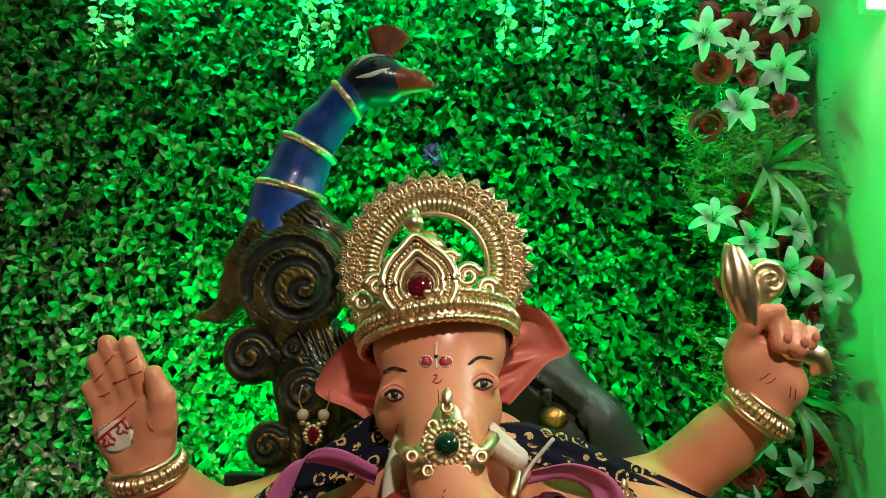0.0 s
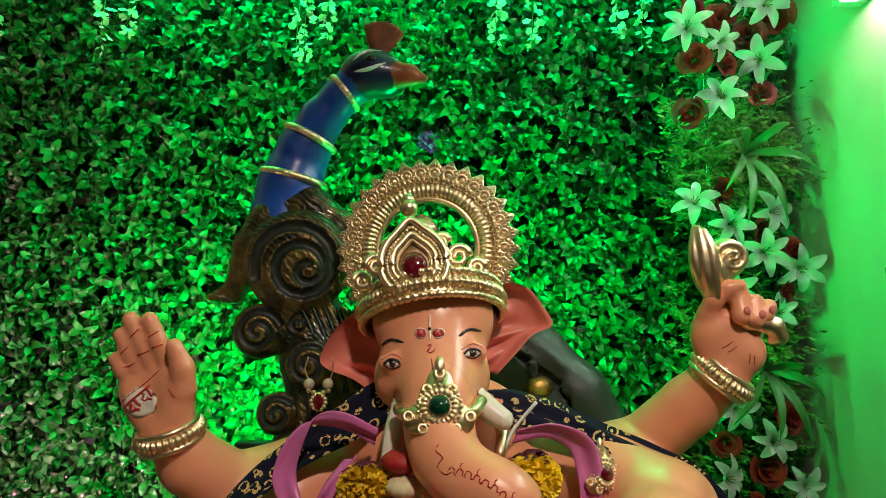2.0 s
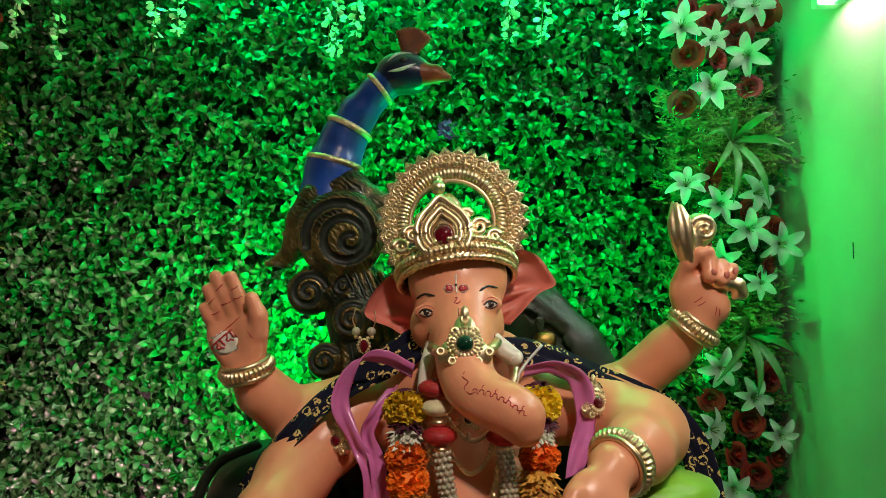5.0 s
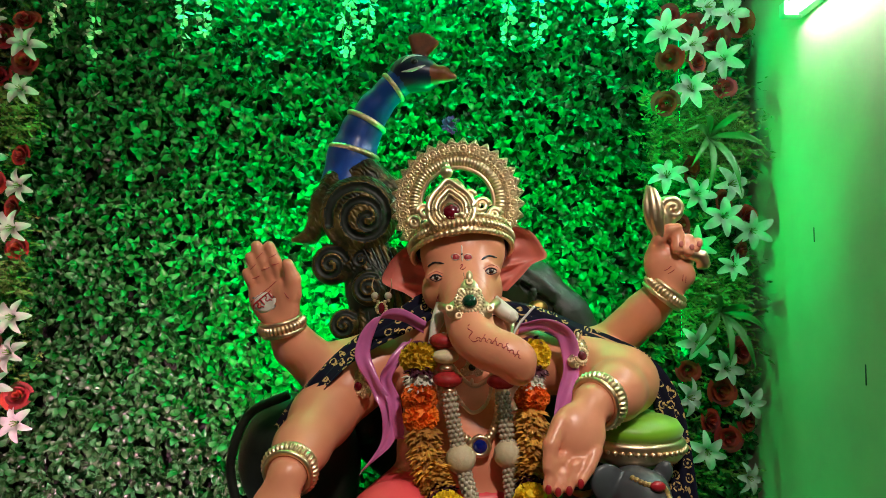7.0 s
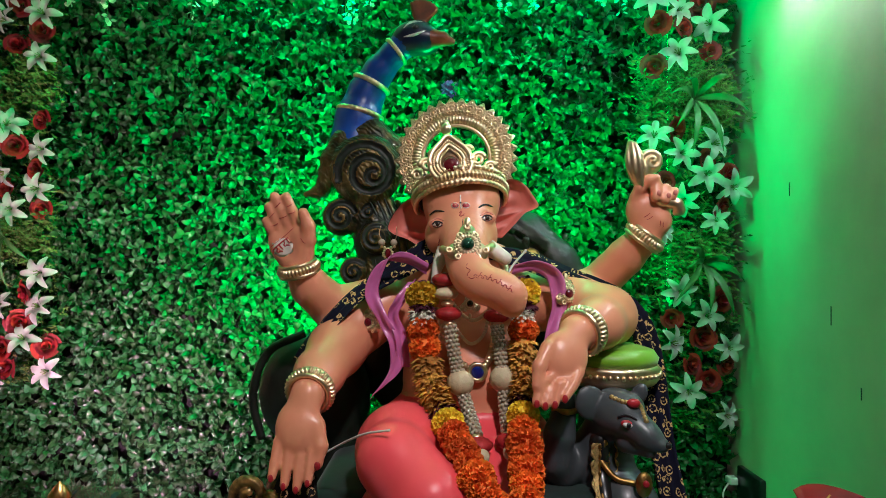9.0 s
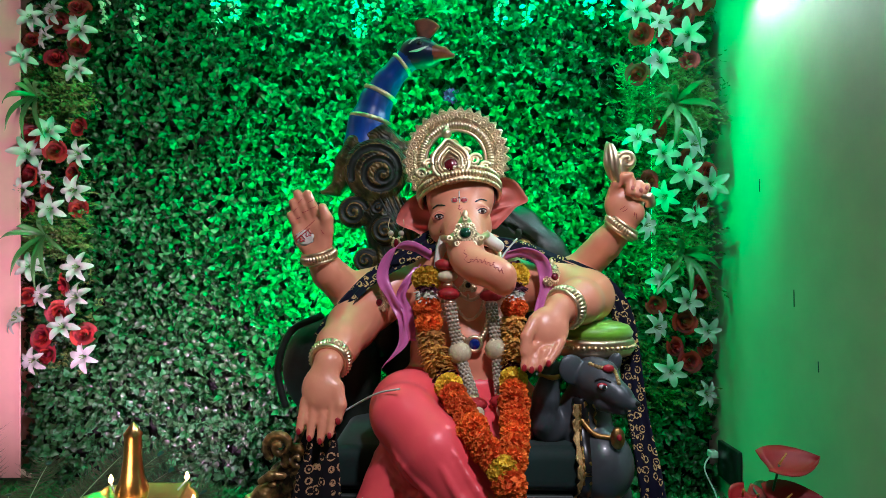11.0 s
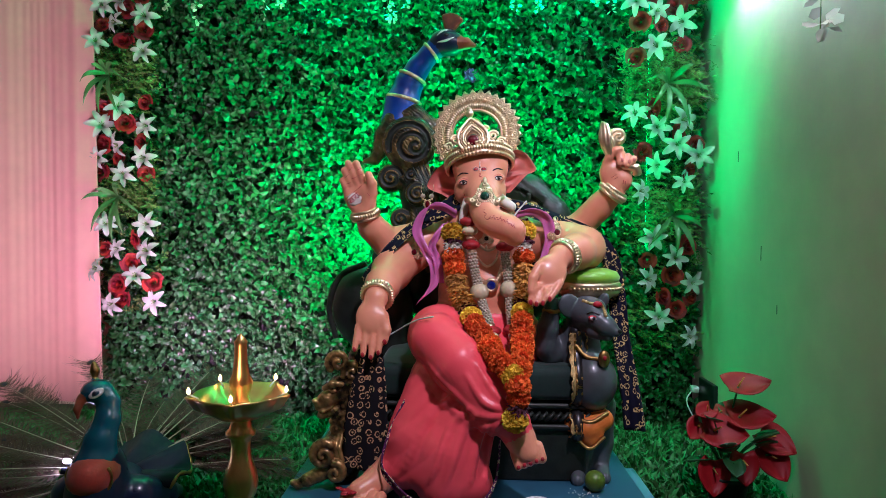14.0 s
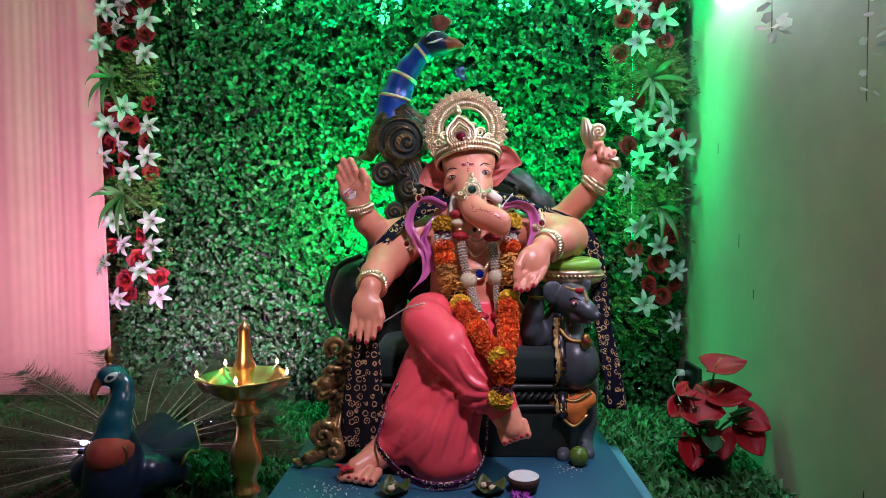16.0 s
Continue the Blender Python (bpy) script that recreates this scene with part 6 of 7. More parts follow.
def bead_strand(path, order, label):
    g = empty("bead_strand", path[0], label, "bead strand", "bead strands between the garlands")
    p = spline(path, 300)
    d = np.concatenate(([0], np.cumsum(np.linalg.norm(np.diff(p, axis=0), axis=1))))
    size = {"r": 0.028, "c": 0.030, "p": 0.085, "b": 0.046, "s": 0.026, "g": 0.010}
    total = sum(size[c] for c in order)
    s = 0.0
    for c in order:
        a, b = s / total * d[-1], (s + size[c]) / total * d[-1]
        s += size[c]
        i, j = int(np.searchsorted(d, a)), min(299, int(np.searchsorted(d, b)))
        mid = p[(i + j) // 2]
        if c == "p":
            pearls = []
            q = p[i:j + 1]
            axis = Vector(q[-1] - q[0]).normalized()
            u = axis.orthogonal().normalized()
            w = axis.cross(u)
            rows = 11
            for r in range(rows):
                cen = q[min(len(q) - 1, int(r / (rows - 1) * (len(q) - 1)))]
                for k in range(8):
                    t = 2 * math.pi * (k + 0.5 * (r % 2)) / 8
                    pearls.append(ball(np.array(cen) + 0.0108 * (math.cos(t) * np.array(u) + math.sin(t) * np.array(w)), 0.0040, 4, 6))
            piece("pearl_tube", merged(pearls + [tube_data(q, 0.0095, 8)]), PEARL, g, "woven tube of small pearls")
        else:
            r, m, n = {"r": (0.026, REDBEAD, "red_bead"), "c": (0.024, CREAM, "cream_bead"), "b": (0.026, CREAM, "ribbed_bead"), "s": (0.015, CREAM, "small_bead"), "g": (0.013, GOLD, "gold_cap")}[c]
            v, f = ball((0, 0, 0), r, 8, 24, (1, 1, 0.55 if c in "rcg" else 1))
            if c in "brc":
                a2 = np.arctan2(v[:, 1], v[:, 0])
                v[:, :2] *= (1 + 0.05 * np.cos(12 * a2))[:, None]
            piece(n, (v + mid, f), m, g)
    piece("thread", tube_data(p[::10], 0.003, 5), CABLE, g)


bead_strand([(-0.040, 0.735, 0.855), (-0.034, 0.715, 0.80), (-0.024, 0.702, 0.725), (-0.012, 0.695, 0.663), (0.002, 0.68, 0.609), (0.020, 0.63, 0.560), (0.032, 0.57, 0.52)], "rcgrgpbpgrs", "strand of pearl tubes, red and cream beads")
bead_strand([(0.068, 0.755, 0.815), (0.068, 0.725, 0.756), (0.073, 0.706, 0.701), (0.079, 0.695, 0.636), (0.083, 0.665, 0.570), (0.086, 0.60, 0.52)], "cgrgpbpgrs", "second strand of pearl tubes and beads")

def wire_loop():
    v = tube_data(spline([(-0.30, 0.60, 0.50), (-0.24, 0.60, 0.535), (-0.18, 0.545, 0.575), (-0.13, 0.51, 0.592)], 30), 0.0022, 6)
    tagged(put("thread", mesh_from("thread", v[0], v[1], [CABLE])), "white cotton thread tied from hand to knee", "thread")
    v = tube_data(spline([(0.135, 0.785, 0.905), (0.105, 0.785, 0.870), (0.090, 0.775, 0.845)], 16), 0.0025, 6)
    tagged(put("thread", mesh_from("thread", v[0], v[1], [CABLE])), "white cotton thread at the shoulder", "thread")


wire_loop()

# ---- flowers on the panel ----
def lily_mesh(seed=1):
    """Six pointed petals that curl back from a throat; looks along -y."""
    rng = np.random.default_rng(seed)
    petals = []
    for k in range(6):
        rows = []
        L, W = 0.066 * rng.uniform(0.9, 1.08), 0.0155 if k % 2 else 0.0128
        n = 7
        for i in range(n):
            t = i / (n - 1)
            w = W * math.sin(math.pi * min(0.965, 0.10 + 0.865 * t)) ** 0.62
            r = L * (0.06 + 0.94 * t)
            y = -0.030 * math.sin(t * 2.3) * (1 - 0.4 * t) + 0.012 * t * t
            for u in (-1, -0.5, 0, 0.5, 1):
                rows.append((w * u, y - 0.005 * u * u * math.sin(math.pi * t) + (0.0015 if u == 0 else 0), r))
        f = [(i * 5 + j, i * 5 + j + 1, (i + 1) * 5 + j + 1, (i + 1) * 5 + j) for i in range(n - 1) for j in range(4)]
        m = Matrix.Rotation(2 * math.pi * k / 6 + rng.normal(0, 0.08), 4, "Y") @ Matrix.Rotation(rng.normal(0.15, 0.12), 4, "X")
        petals.append(turned((np.array(rows), f), m))
    return petals


LILY_SETS = [[mesh_from("petal", p[0], p[1], [LILY]) for p in lily_mesh(s)] for s in (1, 2, 3)]
STAMEN = mesh_from("stamen_tuft", *merged([tube_data([(0, 0, 0), (0.010 * math.cos(a), -0.030, 0.010 * math.sin(a))], [0.0008, 0.0016], 5) for a in np.linspace(0, 6.28, 6, endpoint=False)]), [MOSS])


def lily(place, rng, label, group):
    f = empty("lily", (0, 0, 0), label, "flower", group)
    for me in rng.choice(LILY_SETS):
        put("petal", me, f, Matrix.Identity(4))
    put("stamen_tuft", STAMEN, f, Matrix.Identity(4), kind="stuff")
    s = rng.uniform(0.78, 1.04)
    f.matrix_world = Matrix.Translation(place) @ Euler((rng.uniform(-0.2, 0.45), rng.uniform(-3, 3), rng.uniform(-0.6, 0.6))).to_matrix().to_4x4() @ Matrix.Diagonal((s, s, s, 1))


def rose_mesh():
    """Overlapping cupped petals in a spiral."""
    pieces = []
    for k in range(13):
        t = k / 12
        a0, r, h = k * 2.4, 0.006 + 0.022 * t, 0.030 - 0.008 * t
        rows = []
        for i in range(5):
            v = i / 4
            for j in range(6):
                u = j / 5 - 0.5
                a = a0 + u * (2.2 - 0.5 * t)
                rr = r * (0.45 + 0.75 * v ** 0.8) + 0.007 * t * v ** 3
                rows.append((rr * math.cos(a), -h * v * (1 - 0.25 * (2 * u) ** 2) + 0.010 * t * v ** 3, rr * math.sin(a)))
        f = [(i * 6 + j, i * 6 + j + 1, (i + 1) * 6 + j + 1, (i + 1) * 6 + j) for i in range(4) for j in range(5)]
        pieces.append((np.array(rows), f))
    return [mesh_from("petal", p[0], p[1], [ROSE]) for p in pieces]


ROSE_PETALS = rose_mesh()


def rose(place, rng, label, group):
    s = rng.uniform(0.95, 1.35)
    f = empty("rose", (0, 0, 0), label, "flower", group)
    for me in ROSE_PETALS:
        put("petal", me, f, Matrix.Identity(4))
    f.matrix_world = Matrix.Translation(place) @ Euler((rng.uniform(-0.5, 0.5), rng.uniform(-3, 3), rng.uniform(-0.5, 0.5))).to_matrix().to_4x4() @ Matrix.Diagonal((s, s, s, 1))


def sprigs(x0, x1, z0, z1, depth, count, seed, label):
    """Loose moss of small sprigs."""
    rng = np.random.default_rng(seed)
    v, f = [], []
    for _ in range(count):
        x, z = rng.uniform(x0, x1), rng.uniform(z0, z1)
        base = Vector((x, panel_y(x) - 0.01, z))
        way = Vector((rng.normal(0, 0.35), -1, rng.normal(0.1, 0.4))).normalized() * rng.uniform(0.4, 1.0) * depth
        tip = base + way
        side = way.cross(Vector((0.3, 0.1, 1))).normalized()
        for t in (0.35, 0.5, 0.62, 0.74, 0.86, 1.0):
            c = base.lerp(tip, t)
            for s in (-1, 1):
                d = side * s * rng.uniform(0.008, 0.016) + Vector(rng.normal(0, 0.005, 3)) + way * 0.08
                n = way.normalized().cross(d).normalized() * 0.0035
                k = len(v)
                v += [c, c + d * 0.5 + n, c + d, c + d * 0.5 - n]
                f.append((k, k + 1, k + 2, k + 3))
    tagged(put("moss_sprigs", mesh_from("moss_sprigs", [tuple(q) for q in v], f, [MOSS], smooth=False)), label, "foliage", kind="stuff")


def blade_plant(place, seed, label, long=0.15, count=8):
    rng = np.random.default_rng(seed)
    o = empty("strap_leaf_plant", place, label, "plant", "strap-leaved sprays")
    for k in range(count):
        a = 2 * math.pi * k / count + rng.normal(0, 0.2)
        L = long * rng.uniform(0.65, 1.1)
        d = Vector((math.cos(a), 0, math.sin(a)))
        pts = [Vector(place) + d * L * t + Vector((0, -0.08 * math.sin(t * 2.2), -0.06 * t * t)) for t in np.linspace(0, 1, 8)]
        data = strip_data([tuple(q) for q in pts], [0.008, 0.020, 0.022, 0.016, 0.001], tuple(d.cross(Vector((0, 1, 0)))), 14, 0.001, 3)
        ob = piece("blade", data, STRAP, o)


def flower_columns():
    rng = random.Random(12)
    right = "artificial flowers down the panel's edge beside the wall"
    for x, z in ((0.76, 1.83), (0.84, 1.81), (0.64, 1.75), (0.72, 1.71), (0.83, 1.67), (0.73, 1.57), (0.64, 1.29), (0.73, 1.24), (0.83, 1.27), (0.81, 1.17), (0.74, 1.09), (0.85, 1.02), (0.66, 0.98),
                 (0.72, 0.79), (0.81, 0.71), (0.70, 0.62), (0.88, 0.61), (0.75, 0.47), (0.87, 0.39), (0.90, 1.13)):
        lily((x, 1.500 + rng.uniform(-0.015, 0.02), z), rng, "white fabric lily tinted green by the floodlight", right)
    for x, z in ((0.66, 1.81), (0.73, 1.78), (0.81, 1.74), (0.66, 1.67), (0.74, 1.66), (0.83, 1.58), (0.65, 1.53), (0.88, 1.79), (0.71, 1.32), (0.82, 1.22), (0.89, 1.17), (0.71, 0.70), (0.81, 0.64), (0.83, 0.50), (0.88, 0.55), (0.86, 1.07), (0.77, 0.55), (0.68, 1.14), (0.86, 0.76)):
        rose((x, 1.525 + rng.uniform(-0.01, 0.02), z), rng, "dark red fabric rose among white lilies", right)
    left = "artificial flowers down the panel's edge beside the curtain"
    for x, z in ((-1.54, 1.80), (-1.63, 1.78), (-1.56, 1.70), (-1.44, 1.73), (-1.66, 1.62), (-1.45, 1.58), (-1.56, 1.34), (-1.64, 1.26), (-1.44, 1.26), (-1.56, 1.18), (-1.65, 1.12), (-1.44, 1.12), (-1.54, 1.05),
                 (-1.62, 0.83), (-1.44, 0.83), (-1.57, 0.72), (-1.44, 0.71), (-1.64, 0.63), (-1.49, 0.60), (-1.41, 0.49), (-1.59, 0.48)):
        lily((x, 1.625 + rng.uniform(-0.015, 0.02), z), rng, "white fabric lily lit pink from the curtain side", left)
    for x, z in ((-1.45, 1.81), (-1.54, 1.77), (-1.64, 1.70), (-1.46, 1.68), (-1.55, 1.63), (-1.44, 1.36), (-1.63, 1.33), (-1.53, 1.27), (-1.63, 1.18), (-1.47, 1.19), (-1.56, 1.12), (-1.45, 1.05), (-1.65, 1.05), (-1.48, 0.76), (-1.63, 0.72), (-1.52, 0.66), (-1.57, 0.56), (-1.42, 0.57), (-1.55, 0.50)):
        rose((x, 1.645 + rng.uniform(-0.01, 0.02), z), rng, "bright red fabric rose among white lilies", left)
    sprigs(0.62, 0.93, 0.30, 1.95, 0.13, 700, 3, "yellow-green plastic sprigs between the flowers")
    sprigs(0.64, 0.92, 1.33, 1.54, 0.19, 420, 5, "dense yellow-green sprig cushion")
    sprigs(0.66, 0.92, 0.80, 0.98, 0.17, 260, 6, "dense yellow-green sprig cushion")
    sprigs(-1.68, -1.40, 0.42, 1.95, 0.09, 600, 4, "olive plastic sprigs between the flowers")
    sprigs(-1.68, -1.42, 1.38, 1.58, 0.12, 300, 7, "dense olive sprig cushion")
    sprigs(-1.68, -1.42, 0.86, 1.04, 0.12, 260, 8, "dense olive sprig cushion")
    blade_plant((0.77, 1.50, 1.415), 1, "bright green strap-leaved spray among the sprigs", 0.14, 7)
    blade_plant((0.80, 1.50, 0.88), 2, "dark green strap-leaved spray hanging low", 0.135, 7)
    blade_plant((-1.61, 1.64, 1.48), 3, "pale variegated strap-leaved spray", 0.13)
    blade_plant((-1.57, 1.64, 0.95), 4, "brownish strap-leaved spray among red roses", 0.15)


flower_columns()


def strand(place, length, seed, label, size=0.020, count=46):
    """A hanging spray of small petals on a thread."""
    rng = np.random.default_rng(seed)
    x, y, z = place
    o = empty("hanging_spray", (x, y, z + length), label, "hanging flowers", "hanging flower sprays")
    pts = [(x + 0.006 * math.sin(5 * t), y, z + length * (1 - t)) for t in np.linspace(0, 1, 12)]
    piece("stem", tube_data(pts, 0.0012, 5), MOSS, o)
    ps = []
    for k in range(count):
        t = rng.uniform(0.15, 1.0)
        c = Vector((x, y, z + length * (1 - t)))
        d = Vector((rng.normal(0, 1), rng.normal(-0.3, 0.7), rng.normal(-0.5, 0.5))).normalized()
        u = d.cross(Vector(rng.normal(0, 1, 3))).normalized()
        s = size * rng.uniform(0.8, 1.25) * (1 - 0.30 * t)
        b = c + d * 0.006
        m = b + d * s * 0.9
        ps.append((np.array([b, b + d * s * 0.6 + u * s * 0.55, b + d * s * 1.3 + u * s * 0.3, b + d * s * 1.35 - u * s * 0.3, b + d * s * 0.6 - u * s * 0.55, m + d.cross(u) * s * 0.3]), [(0, 1, 5), (1, 2, 5), (2, 3, 5), (3, 4, 5), (4, 0, 5)]))
    tagged(piece("petals", merged(ps), STRAND, o, "small cream petals"), kind="stuff")


for i, (x, z) in enumerate(((-1.33, 1.77), (-1.20, 1.71), (-0.91, 1.73), (-0.84, 1.79), (-0.38, 1.72), (-0.30, 1.78), (0.16, 1.76), (0.26, 1.75), (0.49, 1.79), (0.56, 1.76), (-0.36, 1.72), (0.80, 1.84))):
    strand((x, 1.60, z - 0.02), 2.08 - z, 20 + i, "cream hanging flower spray over the leaf panel")
strand((0.590, 0.05, 1.185), 2.6 - 1.185, 61, "cream hanging flower spray away from the panel", 0.028, 70)
strand((0.683, -0.10, 1.02), 2.6 - 1.02, 62, "pale hanging flower spray near the wall", 0.020, 80)


def curtain_rail():
    v = tube_data([(-1.70, 1.60, 2.06), (0.95, 1.60, 2.06)], 0.008, 8)
    tagged(put("rail", mesh_from("rail", v[0], v[1], [POT])), "thin dark rail carrying the hanging sprays", kind="structure")
    for x in (-1.66, 0.92):
        w = tube_data([(x, 1.60, 2.06), (x, 1.60, 2.6)], 0.003, 6)
        tagged(put("rail_hanger", mesh_from("rail_hanger", w[0], w[1], [POT])), "thin wire holding the rail", kind="structure")


curtain_rail()


def led_strip():
    o = empty("led_strip", (-0.10, 1.52, 2.10), "green led strip tied along the overhead rail", "lamp")
    part("channel", box_bm(-0.98, 1.505, 2.108, 0.78, 1.545, 2.118), POT, o)
    for x in (-0.9, -0.1, 0.7):
        part("clip", box_bm(x - 0.01, 1.505, 2.055, x + 0.01, 1.61, 2.108), POT, o)


led_strip()


# Added strip that goes with the green fill lamp beside the side wall.
def edge_strip():
    o = empty("led_strip", (0.71, 1.61, 0.24), "added upright green strip behind the flower column, greening the wall", "lamp")
    part("channel", box_bm(0.712, 1.603, 0.62, 0.719, 1.668, 1.80), DARKLEAF, o)
    part("lens", box_bm(0.7195, 1.606, 0.65, 0.7210, 1.618, 1.77), GREEN_LED, o, "glowing green face of the added strip")


edge_strip()


def purple_flower():
    me = ring_flower_mesh("purple_head", 0.036, PURPLE, 16, 4)
    ob = put("purple_flower", me, None, pose(-0.024, 1.640, 1.478, 80, 0, 0))
    tagged(ob, "ruffled purple flower stuck in the leaf panel", "flower")


purple_flower()


# ---- brass lamp ----
def oil_lamp():
    x, y = -0.553, 0.285
    o = empty("oil_lamp", (x, y, -0.02), "tall polished brass oil lamp with burning wicks", "oil lamp")

    def turn(name, prof, label=""):
        return piece(name, lathe_data(prof, 40, (x, y, 0)), BRASS, o, label)
    turn("foot", [(0.0, -0.018), (0.095, -0.018), (0.098, -0.008), (0.085, 0.004), (0.060, 0.018), (0.046, 0.040), (0.040, 0.060), (0.0, 0.060)])
    turn("stem", [(0.0, 0.055), (0.030, 0.060), (0.042, 0.072), (0.044, 0.084), (0.030, 0.094), (0.024, 0.110), (0.026, 0.150), (0.032, 0.156), (0.032, 0.164), (0.026, 0.170), (0.023, 0.195), (0.034, 0.215), (0.039, 0.240), (0.034, 0.268), (0.024, 0.295), (0.021, 0.325), (0.024, 0.345), (0.033, 0.350), (0.033, 0.358), (0.026, 0.364), (0.022, 0.38), (0.022, 0.395), (0.0, 0.395)])
    dish = []
    prof = [(0.020, 0.385), (0.050, 0.392), (0.085, 0.415), (0.100, 0.440), (0.103, 0.446), (0.098, 0.446), (0.080, 0.425), (0.045, 0.408), (0.010, 0.405)]
    sides = 80
    for r, z in prof:
        for k in range(sides):
            a = 2 * math.pi * k / sides
            lobe = max(0.0, math.cos(5 * (a + math.pi / 2 - 0.15))) ** 6
            rr = r * (1 + 0.16 * lobe * (r > 0.07))
            dish.append((x + rr * math.cos(a), y + rr * math.sin(a), z))
    f = [(i * sides + k, i * sides + (k + 1) % sides, (i + 1) * sides + (k + 1) % sides, (i + 1) * sides + k) for i in range(len(prof) - 1) for k in range(sides)]
    piece("dish", (dish, f), BRASS, o, "lobed oil dish with five spouts")
    turn("finial", [(0.0, 0.40), (0.028, 0.405), (0.020, 0.425), (0.017, 0.44), (0.024, 0.455), (0.026, 0.470), (0.018, 0.490), (0.0145, 0.52), (0.0135, 0.555), (0.015, 0.560), (0.007, 0.572), (0.0, 0.580)])
    for k in range(5):
        a = 2 * math.pi * k / 5 - math.pi / 2 + 0.15
        px, py = x + 0.110 * math.cos(a), y + 0.110 * math.sin(a)
        fl = lathe_data([(0.0003, -0.005), (0.0036, -0.002), (0.0045, 0.002), (0.0030, 0.007), (0.0003, 0.012)], 10, (px, py, 0.456))
        piece("flame", fl, FLAME, o, "small bright flame")
        piece("wick", tube_data([(px - 0.02 * math.cos(a), py - 0.02 * math.sin(a), 0.440), (px, py, 0.452)], 0.002, 5), CABLE, o)


oil_lamp()


# ---- peacock figurine with lowered plumes ----
def peacock():
    c = Clay((-1.06, 0.10, -0.02), (-0.74, 0.62, 0.54), 0.004)
    c.egg((-0.875, 0.33, 0.155), (0.072, 0.150, 0.105), 1, 0.02, (-18, 0, 0))
    c.egg((-0.864, 0.250, 0.222), (0.062, 0.074, 0.118), 1, 0.02, (-10, 0, 0))
    c.limb([(-0.864, 0.248, 0.300, 0.043), (-0.860, 0.256, 0.340, 0.033), (-0.852, 0.272, 0.382, 0.026), (-0.856, 0.285, 0.418, 0.0225), (-0.868, 0.284, 0.442, 0.0235)], 0, 0.015)
    c.egg((-0.880, 0.272, 0.446), (0.028, 0.034, 0.026), 0, 0.012)
    c.limb([(-0.894, 0.245, 0.436, 0.011), (-0.897, 0.232, 0.416, 0.008), (-0.893, 0.228, 0.398, 0.004)], 2, 0.004)
    c.egg((-0.862, 0.246, 0.448), (0.017, 0.005, 0.0095), 3, 0.0005, (0, -30, 30))
    c.egg((-0.862, 0.2435, 0.448), (0.0115, 0.0045, 0.0060), 0, 0.0, (0, -30, 30))
    c.egg((-0.863, 0.2405, 0.449), (0.0048, 0.004, 0.0048), 1, 0.0)
    c.limb([(-0.885, 0.28, 0.466, 0.004), (-0.888, 0.285, 0.490, 0.010), (-0.890, 0.285, 0.505, 0.006)], 5, 0.003)
    c.egg((-0.860, 0.236, 0.272), (0.053, 0.068, 0.048), 4, 0.002)
    rim = [(-0.860 + 0.050 * math.cos(t), 0.272 - 0.044 * math.sin(t)) for t in np.linspace(-0.5, 3.64, 17)]
    c.limb([(x, 0.235 - 0.068 * math.sqrt(max(0.02, 1 - ((x + 0.860) / 0.053) ** 2 - ((z - 0.272) / 0.048) ** 2)), z, 0.0035) for x, z in rim], 5, 0.001)
    for s in (-1, 1):
        c.limb([(-0.875 + s * 0.075, 0.30, 0.20, 0.045), (-0.875 + s * 0.085, 0.40, 0.16, 0.035), (-0.875 + s * 0.07, 0.52, 0.12, 0.015)], 1, 0.015)
        c.limb([(-0.875 + s * 0.035, 0.30, 0.08, 0.016), (-0.875 + s * 0.035, 0.29, 0.0, 0.014), (-0.875 + s * 0.04, 0.25, -0.008, 0.010)], 5, 0.01)
    ob = put("peacock_statue", clay_mesh("peacock_statue", c, [TEAL, INK, BEAK, WHITE, RUST, GOLD_DARK]))
    tagged(ob, "glossy teal peacock figurine with a rust bib, standing on turf", "statue")


NAVY_VELVET = mat("navy_velvet", (0.004, 0.005, 0.020), 0.85, vary=0.3, scale=60)
PLUME_EYE = mat("plume_eye", (0.012, 0.022, 0.035), 0.4, vary=0.4, scale=200)
PLUME_RING = mat("plume_eye_ring", (0.085, 0.060, 0.022), 0.45, vary=0.4, scale=200)
peacock()


